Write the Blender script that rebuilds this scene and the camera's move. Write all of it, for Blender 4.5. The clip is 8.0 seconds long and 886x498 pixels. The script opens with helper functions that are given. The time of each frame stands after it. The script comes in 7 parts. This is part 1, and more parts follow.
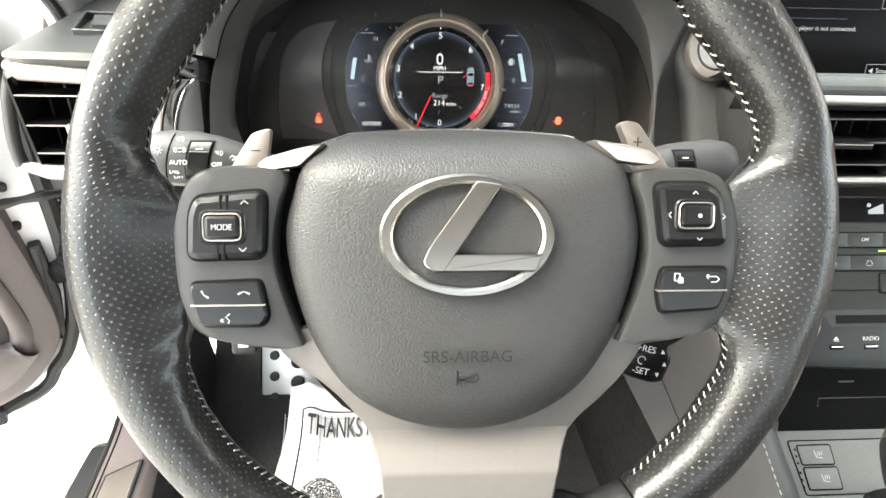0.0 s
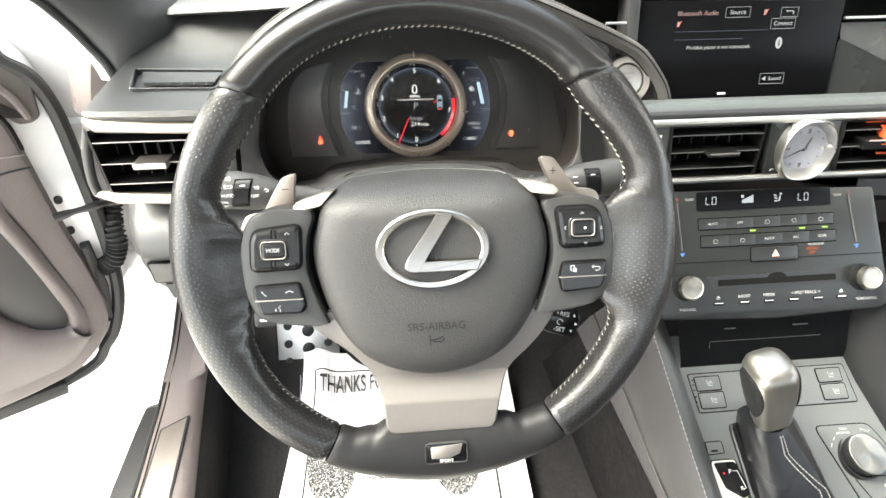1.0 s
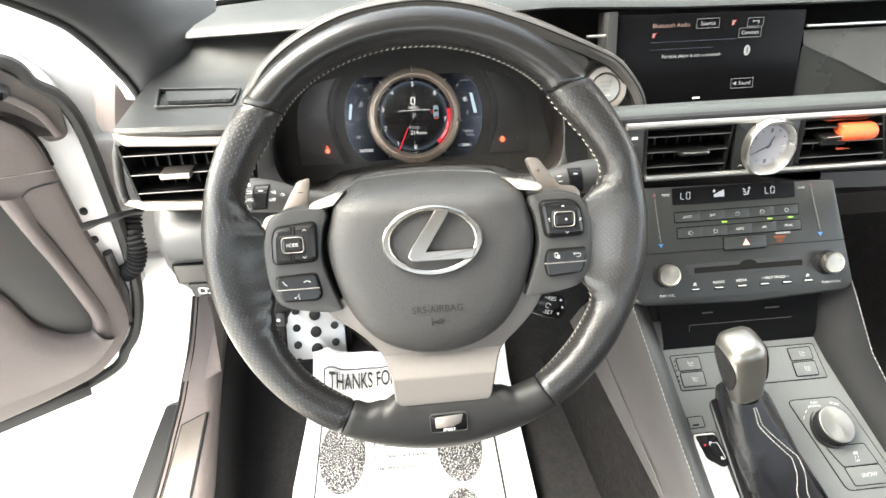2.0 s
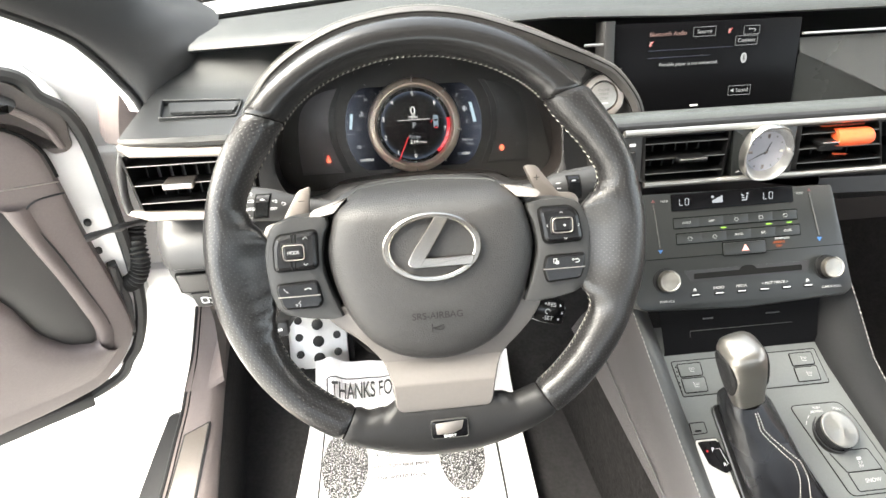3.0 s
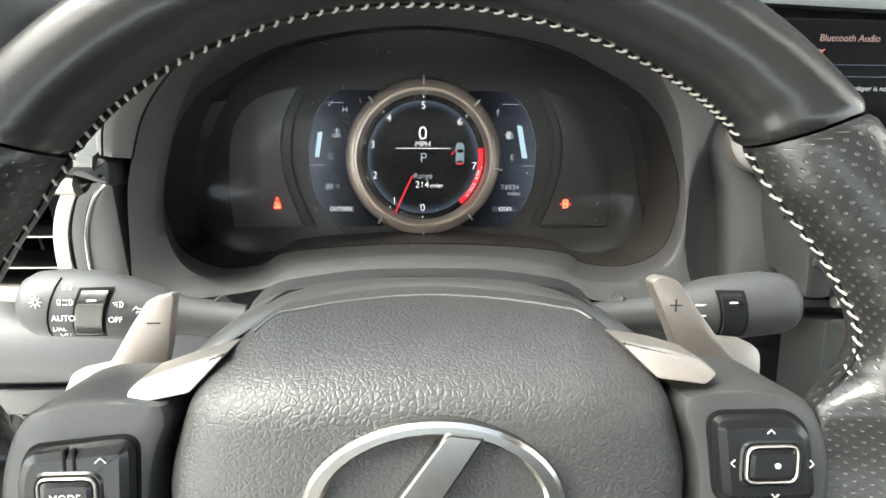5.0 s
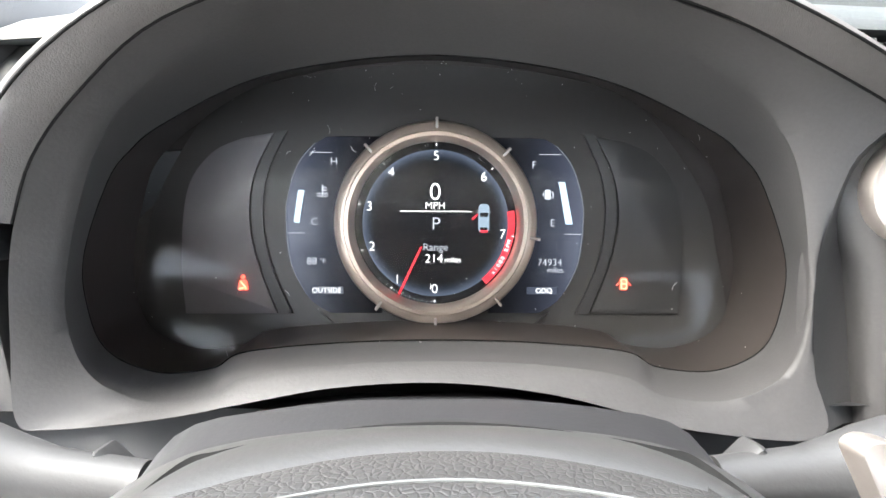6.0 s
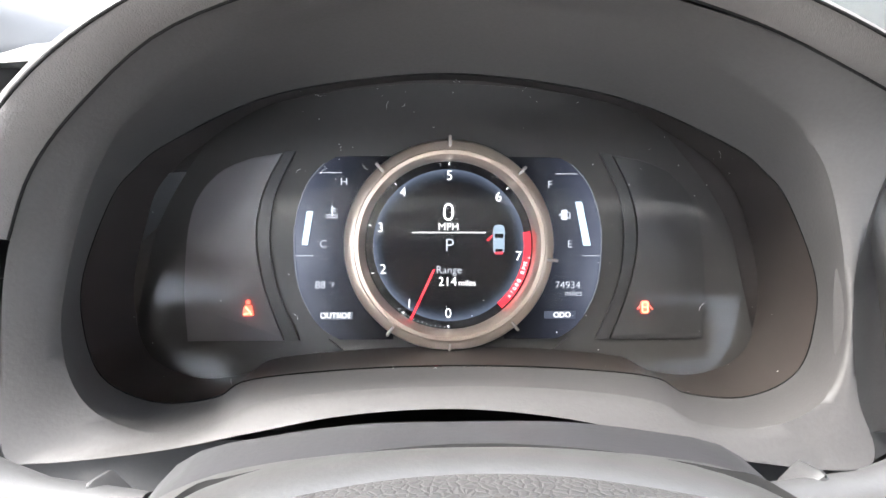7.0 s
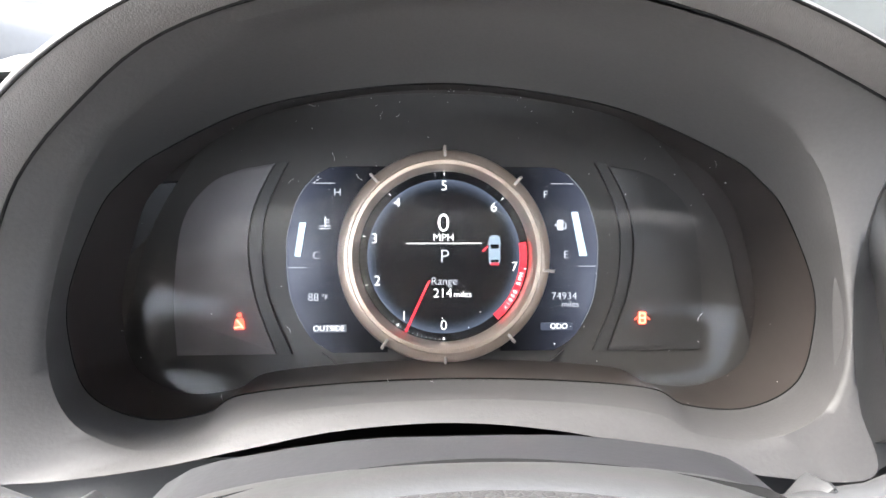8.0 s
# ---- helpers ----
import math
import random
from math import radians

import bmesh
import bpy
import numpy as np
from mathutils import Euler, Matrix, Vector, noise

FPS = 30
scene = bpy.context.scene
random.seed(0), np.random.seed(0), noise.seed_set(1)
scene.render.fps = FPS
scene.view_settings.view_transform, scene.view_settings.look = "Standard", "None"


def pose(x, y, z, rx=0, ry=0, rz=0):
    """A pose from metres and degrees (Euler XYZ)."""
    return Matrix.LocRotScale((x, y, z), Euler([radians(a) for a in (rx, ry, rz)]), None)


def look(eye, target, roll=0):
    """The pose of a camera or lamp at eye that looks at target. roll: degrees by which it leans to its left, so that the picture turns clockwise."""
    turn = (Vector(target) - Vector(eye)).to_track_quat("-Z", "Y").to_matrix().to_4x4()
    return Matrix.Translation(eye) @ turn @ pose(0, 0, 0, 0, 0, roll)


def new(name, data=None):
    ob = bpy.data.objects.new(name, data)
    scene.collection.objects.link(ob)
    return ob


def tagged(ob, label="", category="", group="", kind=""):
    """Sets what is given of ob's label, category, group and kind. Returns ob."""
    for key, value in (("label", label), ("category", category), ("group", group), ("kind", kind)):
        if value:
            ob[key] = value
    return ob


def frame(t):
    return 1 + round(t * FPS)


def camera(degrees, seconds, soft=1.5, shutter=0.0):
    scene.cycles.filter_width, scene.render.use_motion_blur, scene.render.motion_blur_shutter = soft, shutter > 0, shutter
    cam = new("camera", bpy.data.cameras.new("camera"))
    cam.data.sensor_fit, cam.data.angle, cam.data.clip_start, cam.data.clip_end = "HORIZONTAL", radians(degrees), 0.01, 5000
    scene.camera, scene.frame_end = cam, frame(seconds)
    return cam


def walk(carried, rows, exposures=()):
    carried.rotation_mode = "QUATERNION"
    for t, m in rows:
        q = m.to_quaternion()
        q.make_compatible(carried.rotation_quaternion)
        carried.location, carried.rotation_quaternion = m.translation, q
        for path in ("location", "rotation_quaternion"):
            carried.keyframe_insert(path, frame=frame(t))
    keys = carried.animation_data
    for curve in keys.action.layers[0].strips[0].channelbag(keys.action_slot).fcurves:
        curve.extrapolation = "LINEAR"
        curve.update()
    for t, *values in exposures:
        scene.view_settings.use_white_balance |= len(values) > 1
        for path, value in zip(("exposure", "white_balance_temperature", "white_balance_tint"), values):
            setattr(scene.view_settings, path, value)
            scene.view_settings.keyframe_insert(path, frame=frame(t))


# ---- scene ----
cam = camera(74.3, 8.0)
PATH = [
    (0, (-0.025, 0.125, 1.012), (0.1, 1.691, -0.226), 2.6),
    (0.5, (-0.025, 0.083, 1.072), (0.115, 1.6, -0.223), 2.0),
    (1, (-0.02, 0.034, 1.125), (0.126, 1.513, -0.214), 0.8),
    (1.5, (-0.024, -0.005, 1.151), (0.126, 1.481, -0.179), -0.1),
    (3, (-0.021, -0.022, 1.152), (0.117, 1.503, -0.136), -1.3),
    (3.5, (-0.021, -0.023, 1.15), (0.124, 1.508, -0.129), -1.5),
    (3.9, (-0.012, 0.019, 1.147), (0.133, 1.557, -0.123), -1.3),
    (4, (-0.009, 0.043, 1.147), (0.142, 1.577, -0.126), -0.8),
    (4.2, (-0.007, 0.097, 1.131), (0.146, 1.631, -0.142), 0.1),
    (5.3, (-0.004, 0.28, 0.999), (0.099, 1.861, -0.222), 2.6),
    (5.5, (-0.005, 0.301, 0.989), (0.097, 1.913, -0.19), 2.5),
    (6, (-0.002, 0.337, 0.972), (0.067, 2.025, -0.097), 1.5),
    (6.5, (-0.007, 0.343, 0.962), (0.07, 2.082, -0.023), 1.4),
    (7, (-0.01, 0.343, 0.958), (0.066, 2.099, 0.003), 1.2),
    (7.5, (-0.01, 0.344, 0.957), (0.081, 2.112, 0.026), 1.3),
    (8, (-0.012, 0.346, 0.955), (0.095, 2.122, 0.041), 1.4),
]
EXPOSURES = [(0.0, 3.48, 6800, 3), (3.5, 3.41, 6850, 6), (4.2, 3.29, 6800, 4), (5.3, 3.6, 6500, 2), (6.0, 4.30, 6400, 8), (6.5, 4.47, 6400, 10), (8.0, 4.50, 6400, 10)]
walk(cam, [(t, look(eye, target, roll)) for t, eye, target, roll in PATH], EXPOSURES)

# ---- light ----
world = bpy.data.worlds.new("sky")
scene.world = world
world.use_nodes = True
wn, wl = world.node_tree.nodes, world.node_tree.links
sky = wn.new("ShaderNodeTexSky")
sky.sky_type, sky.sun_disc = "NISHITA", False
sky.sun_elevation, sky.sun_rotation = radians(46), radians(280)
sky.air_density, sky.dust_density = 1.0, 4.0
haze = wn.new("ShaderNodeHueSaturation")
haze.inputs["Saturation"].default_value = 0.45
wl.new(sky.outputs[0], haze.inputs["Color"])
wl.new(haze.outputs[0], wn["Background"].inputs[0])
wn["Background"].inputs[1].default_value = 0.15
sun_data = bpy.data.lights.new("sun", "SUN")
sun_data.energy, sun_data.angle, sun_data.color = 2.2, radians(50), (1.0, 0.95, 0.89)
sun = new("sun", sun_data)
sun.matrix_world = look((0, 0, 0), (0.68, -0.12, -0.72))


# ---- small tools ----
def spline(pts, n, closed=False):
    """n points on a smooth curve through pts."""
    P = [Vector(p) for p in pts]
    k = len(P)
    spans = k if closed else k - 1
    out = []
    for i in range(n):
        s = i * spans / (n if closed else n - 1)
        j = min(int(s), spans - 1)
        f = s - j
        if closed:
            a, b, c, d = (P[(j + q) % k] for q in (-1, 0, 1, 2))
        else:
            a, b, c, d = (P[max(0, min(k - 1, j + q))] for q in (-1, 0, 1, 2))
        out.append(0.5 * ((2 * b) + (c - a) * f + (2 * a - 5 * b + 4 * c - d) * f * f + (3 * b - a - 3 * c + d) * f ** 3))
    return out


def rpoly(pts, r, n=4):
    """A polygon with its corners rounded."""
    out, k = [], len(pts)
    for i in range(k):
        p, a, b = Vector(pts[i]).to_2d(), Vector(pts[i - 1]).to_2d(), Vector(pts[(i + 1) % k]).to_2d()
        rr = r[i] if isinstance(r, (list, tuple)) else r
        da, db = (a - p), (b - p)
        q = min(rr, da.length * 0.48, db.length * 0.48)
        s, e = p + da.normalized() * q, p + db.normalized() * q
        for j in range(n + 1):
            f = j / n
            out.append(tuple((1 - f) ** 2 * s + 2 * f * (1 - f) * p + f * f * e))
    return out


def rrect(cx, cy, w, h, r, n=4):
    return rpoly([(cx - w / 2, cy - h / 2), (cx + w / 2, cy - h / 2), (cx + w / 2, cy + h / 2), (cx - w / 2, cy + h / 2)], r, n)


def circle(cx, cy, r, n=32, ry=None):
    return [(cx + r * math.cos(2 * math.pi * i / n), cy + (ry or r) * math.sin(2 * math.pi * i / n)) for i in range(n)]


def ccw(o):
    area = sum(o[i - 1][0] * o[i][1] - o[i][0] * o[i - 1][1] for i in range(len(o)))
    return list(o) if area > 0 else list(reversed(o))


def inset(o, d):
    """A counter-clockwise outline moved inwards by d."""
    out, k = [], len(o)
    for i in range(k):
        p, a, b = Vector(o[i]).to_2d(), Vector(o[i - 1]).to_2d(), Vector(o[(i + 1) % k]).to_2d()
        t = (b - a)
        if t.length < 1e-9:
            out.append(tuple(p))
            continue
        t.normalize()
        out.append((p.x - t.y * d, p.y + t.x * d))
    return out


class Geo:
    """Gathers the vertices, faces and surface coordinates of one mesh."""

    def __init__(self):
        self.v, self.f, self.uv = [], [], {}

    def loft(self, rings, closed=True, cap0=False, cap1=False):
        base, n = len(self.v), len(rings[0])
        for r in rings:
            self.v += [tuple(p) for p in r]
        for i in range(len(rings) - 1):
            for j in range(n if closed else n - 1):
                a, b = base + i * n + j, base + i * n + (j + 1) % n
                self.f.append((a, b, b + n, a + n))
        if cap0:
            self.f.append(tuple(base + j for j in reversed(range(n))))
        if cap1:
            self.f.append(tuple(base + (len(rings) - 1) * n + j for j in range(n)))
        return self

    def prism(self, outline, z0, z1, b=0.0, base=True):
        o = ccw([tuple(p)[:2] for p in outline])
        rings = [[(x, y, z0) for x, y in o]]
        if b > 0:
            rings.append([(x, y, z1 - b) for x, y in o])
            rings.append([(x, y, z1 - 0.3 * b) for x, y in inset(o, 0.3 * b)])
            rings.append([(x, y, z1) for x, y in inset(o, b)])
        else:
            rings.append([(x, y, z1) for x, y in o])
        return self.loft(rings, True, base, True)

    def ring(self, outer, inner, z0, z1, b=0.0):
        """A frame between two outlines of the same count."""
        o, i = ccw(outer), ccw(inner)
        lift = lambda q, z: [(p[0], p[1], z) for p in q]
        oi, ii = (inset(o, b), inset(i, -b)) if b else (o, i)
        rings = [lift(i, z0), lift(o, z0), lift(o, z1 - b), lift(oi, z1), lift(ii, z1), lift(i, z1 - b), lift(i, z0)]
        return self.loft(rings, True)

    def box(self, x0, x1, y0, y1, z0, z1, b=0.0):
        return self.prism([(x0, y0), (x1, y0), (x1, y1), (x0, y1)] if b <= 0 else rrect((x0 + x1) / 2, (y0 + y1) / 2, abs(x1 - x0), abs(y1 - y0), b, 2), z0, z1, b)

    def tube(self, path, r, n=8, closed=False, flat=1.0):
        P = [Vector(p) for p in path]
        k, rings, up = len(P), [], None
        for i in range(k):
            a, b = (P[i - 1], P[(i + 1) % k]) if closed else (P[max(0, i - 1)], P[min(k - 1, i + 1)])
            t = (b - a).normalized()
            if up is None:
                up = t.orthogonal().normalized()
            up = (up - t * up.dot(t)).normalized()
            side = t.cross(up)
            rr = r[i] if isinstance(r, (list, tuple)) else r
            rings.append([P[i] + (up * math.cos(q) * rr * flat + side * math.sin(q) * rr) for q in (2 * math.pi * j / n for j in range(n))])
        if closed:
            rings.append(rings[0])
        return self.loft(rings, True, not closed, not closed)

    def lathe(self, profile, n=48, cx=0.0, cy=0.0, cap0=False, cap1=False):
        rings = [[(cx + r * math.cos(q), cy + r * math.sin(q), z) for q in (2 * math.pi * j / n for j in range(n))] for r, z in profile]
        return self.loft(rings, True, cap0, cap1)

    def move(self, m, start=0):
        self.v[start:] = [tuple(m @ Vector(p)) for p in self.v[start:]]
        return self

    def mesh(self, name, angle=35):
        me = bpy.data.meshes.new(name)
        me.from_pydata(self.v, [], self.f)
        bm = bmesh.new()
        bm.from_mesh(me)
        bmesh.ops.remove_doubles(bm, verts=bm.verts, dist=1e-6)
        bmesh.ops.recalc_face_normals(bm, faces=bm.faces)
        bm.to_mesh(me)
        bm.free()
        me.polygons.foreach_set("use_smooth", [True] * len(me.polygons))
        me.set_sharp_from_angle(angle=radians(angle))
        return me


def part(name, geo, material, parent=None, label="", angle=35, m=None):
    me = geo.mesh(name, angle) if isinstance(geo, Geo) else geo
    if not me.materials:
        me.materials.append(material)
    ob = new(name, me)
    if m is not None:
        ob.matrix_basis = m
    if parent is not None:
        ob.parent = parent
    return tagged(ob, label) if label else ob


def thing(name, m, label, category, group="", kind=""):
    ob = new(name)
    ob.empty_display_size = 0.02
    ob.matrix_basis = m
    return tagged(ob, label, category, group, kind)


def lettering(body, size, x, y, z, material, parent, align="CENTER", turn=0.0, name="lettering", squeeze=1.0, m=None, thin=0.0):
    cu = bpy.data.curves.new(name, "FONT")
    cu.body, cu.size, cu.align_x, cu.align_y, cu.extrude = body, size, align, "CENTER", 0.00008
    cu.offset = -thin * size
    ob = bpy.data.objects.new(name, cu)
    me = bpy.data.meshes.new_from_object(ob)
    bpy.data.objects.remove(ob)
    me.transform((m or Matrix.Identity(4)) @ pose(x, y, z, 0, 0, turn) @ Matrix.Diagonal((squeeze, 1, 1, 1)))
    me.materials.clear()
    return part(name, me, material, parent)


def leaning(x, y, z, deg):
    """A plane that faces the driver and leans back by deg: its x to the right, y up along it, z out of it."""
    return pose(x, y, z, 90 - deg, 0, 0)


# ---- materials ----
def material(name, color, rough=0.5, metal=0.0, grain=0.0, grain_size=0.002, spread=0.12, patch=0.15, spec=0.5, emit=None, power=0.0, cells=False, coat=0.0, crisp=0.22):
    """A surface with variation at two scales and a fine relief. grain: the relief's strength; sizes in metres."""
    mat = bpy.data.materials.new(name)
    mat.use_nodes = True
    nt = mat.node_tree
    n, l = nt.nodes, nt.links
    b = n["Principled BSDF"]
    b.inputs["Roughness"].default_value, b.inputs["Metallic"].default_value = rough, metal
    b.inputs["Specular IOR Level"].default_value = spec
    b.inputs["Coat Weight"].default_value = coat
    if emit:
        b.inputs["Base Color"].default_value = (*color, 1)
        b.inputs["Emission Color"].default_value = (*emit, 1)
        b.inputs["Emission Strength"].default_value = power
        return mat
    co = n.new("ShaderNodeTexCoord")
    fine, coarse = n.new("ShaderNodeTexNoise"), n.new("ShaderNodeTexNoise")
    fine.inputs["Scale"].default_value, coarse.inputs["Scale"].default_value = 1 / grain_size / 2, 1 / patch
    fine.inputs["Detail"].default_value, coarse.inputs["Detail"].default_value = 3, 5
    mix = n.new("ShaderNodeMath")
    mix.operation = "ADD"
    for q in (fine, coarse):
        l.new(co.outputs["Object"], q.inputs["Vector"])
    l.new(fine.outputs["Fac"], mix.inputs[0])
    l.new(coarse.outputs["Fac"], mix.inputs[1])
    ramp = n.new("ShaderNodeMapRange")
    ramp.inputs["From Min"].default_value, ramp.inputs["From Max"].default_value = 0.6, 1.4
    l.new(mix.outputs[0], ramp.inputs["Value"])
    cr = n.new("ShaderNodeMix")
    cr.data_type = "RGBA"
    cr.inputs["A"].default_value = (*[c * (1 - spread) for c in color], 1)
    cr.inputs["B"].default_value = (*[min(1, c * (1 + spread)) for c in color], 1)
    l.new(ramp.outputs[0], cr.inputs["Factor"])
    l.new(cr.outputs["Result"], b.inputs["Base Color"])
    rr = n.new("ShaderNodeMapRange")
    rr.inputs["To Min"].default_value, rr.inputs["To Max"].default_value = max(0.02, rough - 0.06), min(1, rough + 0.06)
    l.new(coarse.outputs["Fac"], rr.inputs["Value"])
    l.new(rr.outputs[0], b.inputs["Roughness"])
    if grain:
        bump = n.new("ShaderNodeBump")
        bump.inputs["Strength"].default_value, bump.inputs["Distance"].default_value = grain, grain_size * 0.35
        src = fine.outputs["Fac"]
        if cells:
            vo = n.new("ShaderNodeTexVoronoi")
            vo.feature = "DISTANCE_TO_EDGE"
            vo.inputs["Scale"].default_value = 1 / grain_size
            warp = n.new("ShaderNodeMixRGB")
            warp.inputs[0].default_value = grain_size * 0.6
            l.new(co.outputs["Object"], warp.inputs[1])
            l.new(fine.outputs["Color"], warp.inputs[2])
            l.new(warp.outputs[0], vo.inputs["Vector"])
            clip = n.new("ShaderNodeMapRange")
            clip.inputs["From Max"].default_value = crisp
            l.new(vo.outputs["Distance"], clip.inputs["Value"])
            src = clip.outputs[0]
        l.new(src, bump.inputs["Height"])
        l.new(bump.outputs[0], b.inputs["Normal"])
    return mat


def perforated(name, color, rough):
    """Leather with rows of small punched holes, in the mesh's own surface coordinates (metres)."""
    mat = material(name, color, rough, grain=0.35, grain_size=0.0013, spread=0.1, spec=0.6)
    n, l = mat.node_tree.nodes, mat.node_tree.links
    uv, mp, vo = n.new("ShaderNodeUVMap"), n.new("ShaderNodeMapping"), n.new("ShaderNodeTexVoronoi")
    mp.inputs["Scale"].default_value = (1 / 0.0034,) * 3
    mp.inputs["Rotation"].default_value = (0, 0, radians(45))
    vo.inputs["Scale"].default_value, vo.inputs["Randomness"].default_value = 1.0, 0.0
    dot = n.new("ShaderNodeMapRange")
    dot.inputs["From Min"].default_value, dot.inputs["From Max"].default_value = 0.13, 0.21
    l.new(uv.outputs[0], mp.inputs[0])
    l.new(mp.outputs[0], vo.inputs["Vector"])
    l.new(vo.outputs["Distance"], dot.inputs["Value"])
    old = [k for k in l if k.to_socket.name == "Base Color"][0].from_socket
    cr = n.new("ShaderNodeMix")
    cr.data_type = "RGBA"
    cr.inputs["A"].default_value = (0.026, 0.0255, 0.025, 1)
    l.new(dot.outputs[0], cr.inputs["Factor"])
    l.new(old, cr.inputs["B"])
    b = n["Principled BSDF"]
    l.new(cr.outputs["Result"], b.inputs["Base Color"])
    first = [q for q in n if q.type == "BUMP"][0]
    bump = n.new("ShaderNodeBump")
    bump.inputs["Strength"].default_value, bump.inputs["Distance"].default_value = 0.5, 0.0004
    l.new(dot.outputs[0], bump.inputs["Height"])
    l.new(first.outputs[0], bump.inputs["Normal"])
    l.new(bump.outputs[0], b.inputs["Normal"])
    return mat


def turned(name, color, rough=0.3):
    """Metal turned on a lathe: its sheen runs in rays from the middle."""
    mat = material(name, color, rough, metal=1.0, spread=0.05)
    b = mat.node_tree.nodes["Principled BSDF"]
    tan = mat.node_tree.nodes.new("ShaderNodeTangent")
    tan.direction_type, tan.axis = "RADIAL", "Z"
    b.inputs["Anisotropic"].default_value = 0.85
    mat.node_tree.links.new(tan.outputs[0], b.inputs["Tangent"])
    return mat


LEATHER = material("black leather", (0.0105, 0.0103, 0.0105), 0.25, spec=0.5, grain=0.2, grain_size=0.0012)
PLAINHIDE = material("dull black leather", (0.0105, 0.0103, 0.0105), 0.52, spec=0.35, grain=0.3, grain_size=0.0012)
BOLSTER = material("dull black padded hide", (0.012, 0.0122, 0.0128), 0.6, spec=0.18, grain=0.3, grain_size=0.0012, cells=True)
PERFORATED = perforated("perforated leather", (0.0095, 0.0093, 0.0096), 0.29)
GRAINED = material("grained soft cover", (0.030, 0.0292, 0.0288), 0.46, grain=0.24, grain_size=0.0021, cells=True, crisp=0.2)
HUBGREY = material("charcoal spoke plastic", (0.028, 0.0277, 0.0272), 0.44, grain=0.22, grain_size=0.0010)
LEVER = material("satin lever plastic", (0.026, 0.026, 0.0265), 0.56, grain=0.25, grain_size=0.0008)
DARK = material("dark grey plastic", (0.022, 0.022, 0.0225), 0.46, grain=0.3, grain_size=0.0008)
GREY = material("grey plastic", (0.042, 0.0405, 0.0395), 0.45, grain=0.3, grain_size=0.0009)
SOFT = material("soft grey dash skin", (0.042, 0.0460, 0.0452), 0.38, grain=0.3, grain_size=0.0012, cells=True)
HIDE = material("grey stitched leather", (0.026, 0.0232, 0.0243), 0.45, grain=0.25, grain_size=0.0011, cells=True)
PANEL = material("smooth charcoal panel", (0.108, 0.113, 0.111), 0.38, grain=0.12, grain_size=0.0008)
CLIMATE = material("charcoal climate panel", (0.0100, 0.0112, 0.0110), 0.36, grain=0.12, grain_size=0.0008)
SHEENPAD = material("satin dash pad", (0.0165, 0.0178, 0.0178), 0.27, grain=0.25, grain_size=0.0012, cells=True)
SIDEPAD = material("grained side pad skin", (0.020, 0.0208, 0.0205), 0.36, grain=0.4, grain_size=0.0013, cells=True)
TOPPAD = material("dark upper dash skin", (0.031, 0.0338, 0.0332), 0.46, grain=0.3, grain_size=0.0012, cells=True)
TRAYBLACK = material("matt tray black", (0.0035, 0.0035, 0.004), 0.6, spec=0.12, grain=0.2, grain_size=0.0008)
PILLAR = material("grey pillar skin", (0.028, 0.0285, 0.0295), 0.5, grain=0.3, grain_size=0.0012, cells=True)
BLACK = material("black plastic", (0.012, 0.012, 0.013), 0.45, grain=0.2, grain_size=0.001)
# Embossed marks of the cover's own colour; the relief's shade is painted in.
EMBOSS_SHADE = material("embossed lettering with painted shade", (0.014, 0.0138, 0.0136), 0.6, spec=0.25)
VOID = material("unlit hollow", (0.005, 0.005, 0.005), 0.8, spec=0.1)
GLOSSFRAME = material("satin black frame", (0.007, 0.007, 0.0075), 0.28, spec=0.4, spread=0.05)
GLOSS = material("gloss black", (0.006, 0.006, 0.007), 0.07, spread=0.05)
BUTTON = material("black key plastic", (0.0065, 0.0065, 0.007), 0.24, spec=0.4, grain=0.06, grain_size=0.0008)
SPOKE = material("warm satin spoke trim", (0.125, 0.114, 0.107), 0.5, metal=0.4, grain=0.05, grain_size=0.0015, spread=0.05)
TRIMSILVER = material("neutral trim silver", (0.44, 0.43, 0.405), 0.36, metal=0.95, grain=0.05, grain_size=0.0015, spread=0.04)
SATIN = material("satin silver", (0.40, 0.362, 0.33), 0.42, metal=0.9, grain=0.05, grain_size=0.0015, spread=0.04)
CHROME = material("bright chrome", (0.80, 0.79, 0.78), 0.14, metal=1.0, spread=0.03)
BRASS = material("champagne metal", (0.72, 0.60, 0.505), 0.38, metal=0.8, spread=0.05)
EMBLEM = material("emblem silver", (0.36, 0.345, 0.325), 0.22, metal=1.0, spread=0.04)
RIMTHREAD = material("beige rim thread", (0.30, 0.285, 0.255), 0.7, grain=0.3, grain_size=0.0004)
THREAD = material("white thread", (0.32, 0.31, 0.29), 0.7, grain=0.3, grain_size=0.0004)
INK = material("white marking", (0.72, 0.72, 0.72), 0.5)
KEYINK = material("grey-white key marking", (0.36, 0.36, 0.355), 0.5)
CARPET = material("black carpet", (0.0115, 0.0106, 0.0108), 0.95, grain=1.0, grain_size=0.0032, spread=0.75, patch=0.02)
PAPER = material("white paper", (0.80, 0.79, 0.78), 0.7, grain=0.2, grain_size=0.004, spread=0.03)
PRINT = material("black print", (0.03, 0.03, 0.03), 0.7)
ALU = material("brushed aluminium", (0.80, 0.79, 0.77), 0.35, metal=0.6, spread=0.04)
RUBBER = material("black rubber", (0.018, 0.018, 0.018), 0.6, grain=0.2)
BODY = material("white car paint", (0.80, 0.80, 0.80), 0.25, spread=0.02, coat=0.5)
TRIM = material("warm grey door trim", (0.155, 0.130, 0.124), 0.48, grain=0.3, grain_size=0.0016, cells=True)
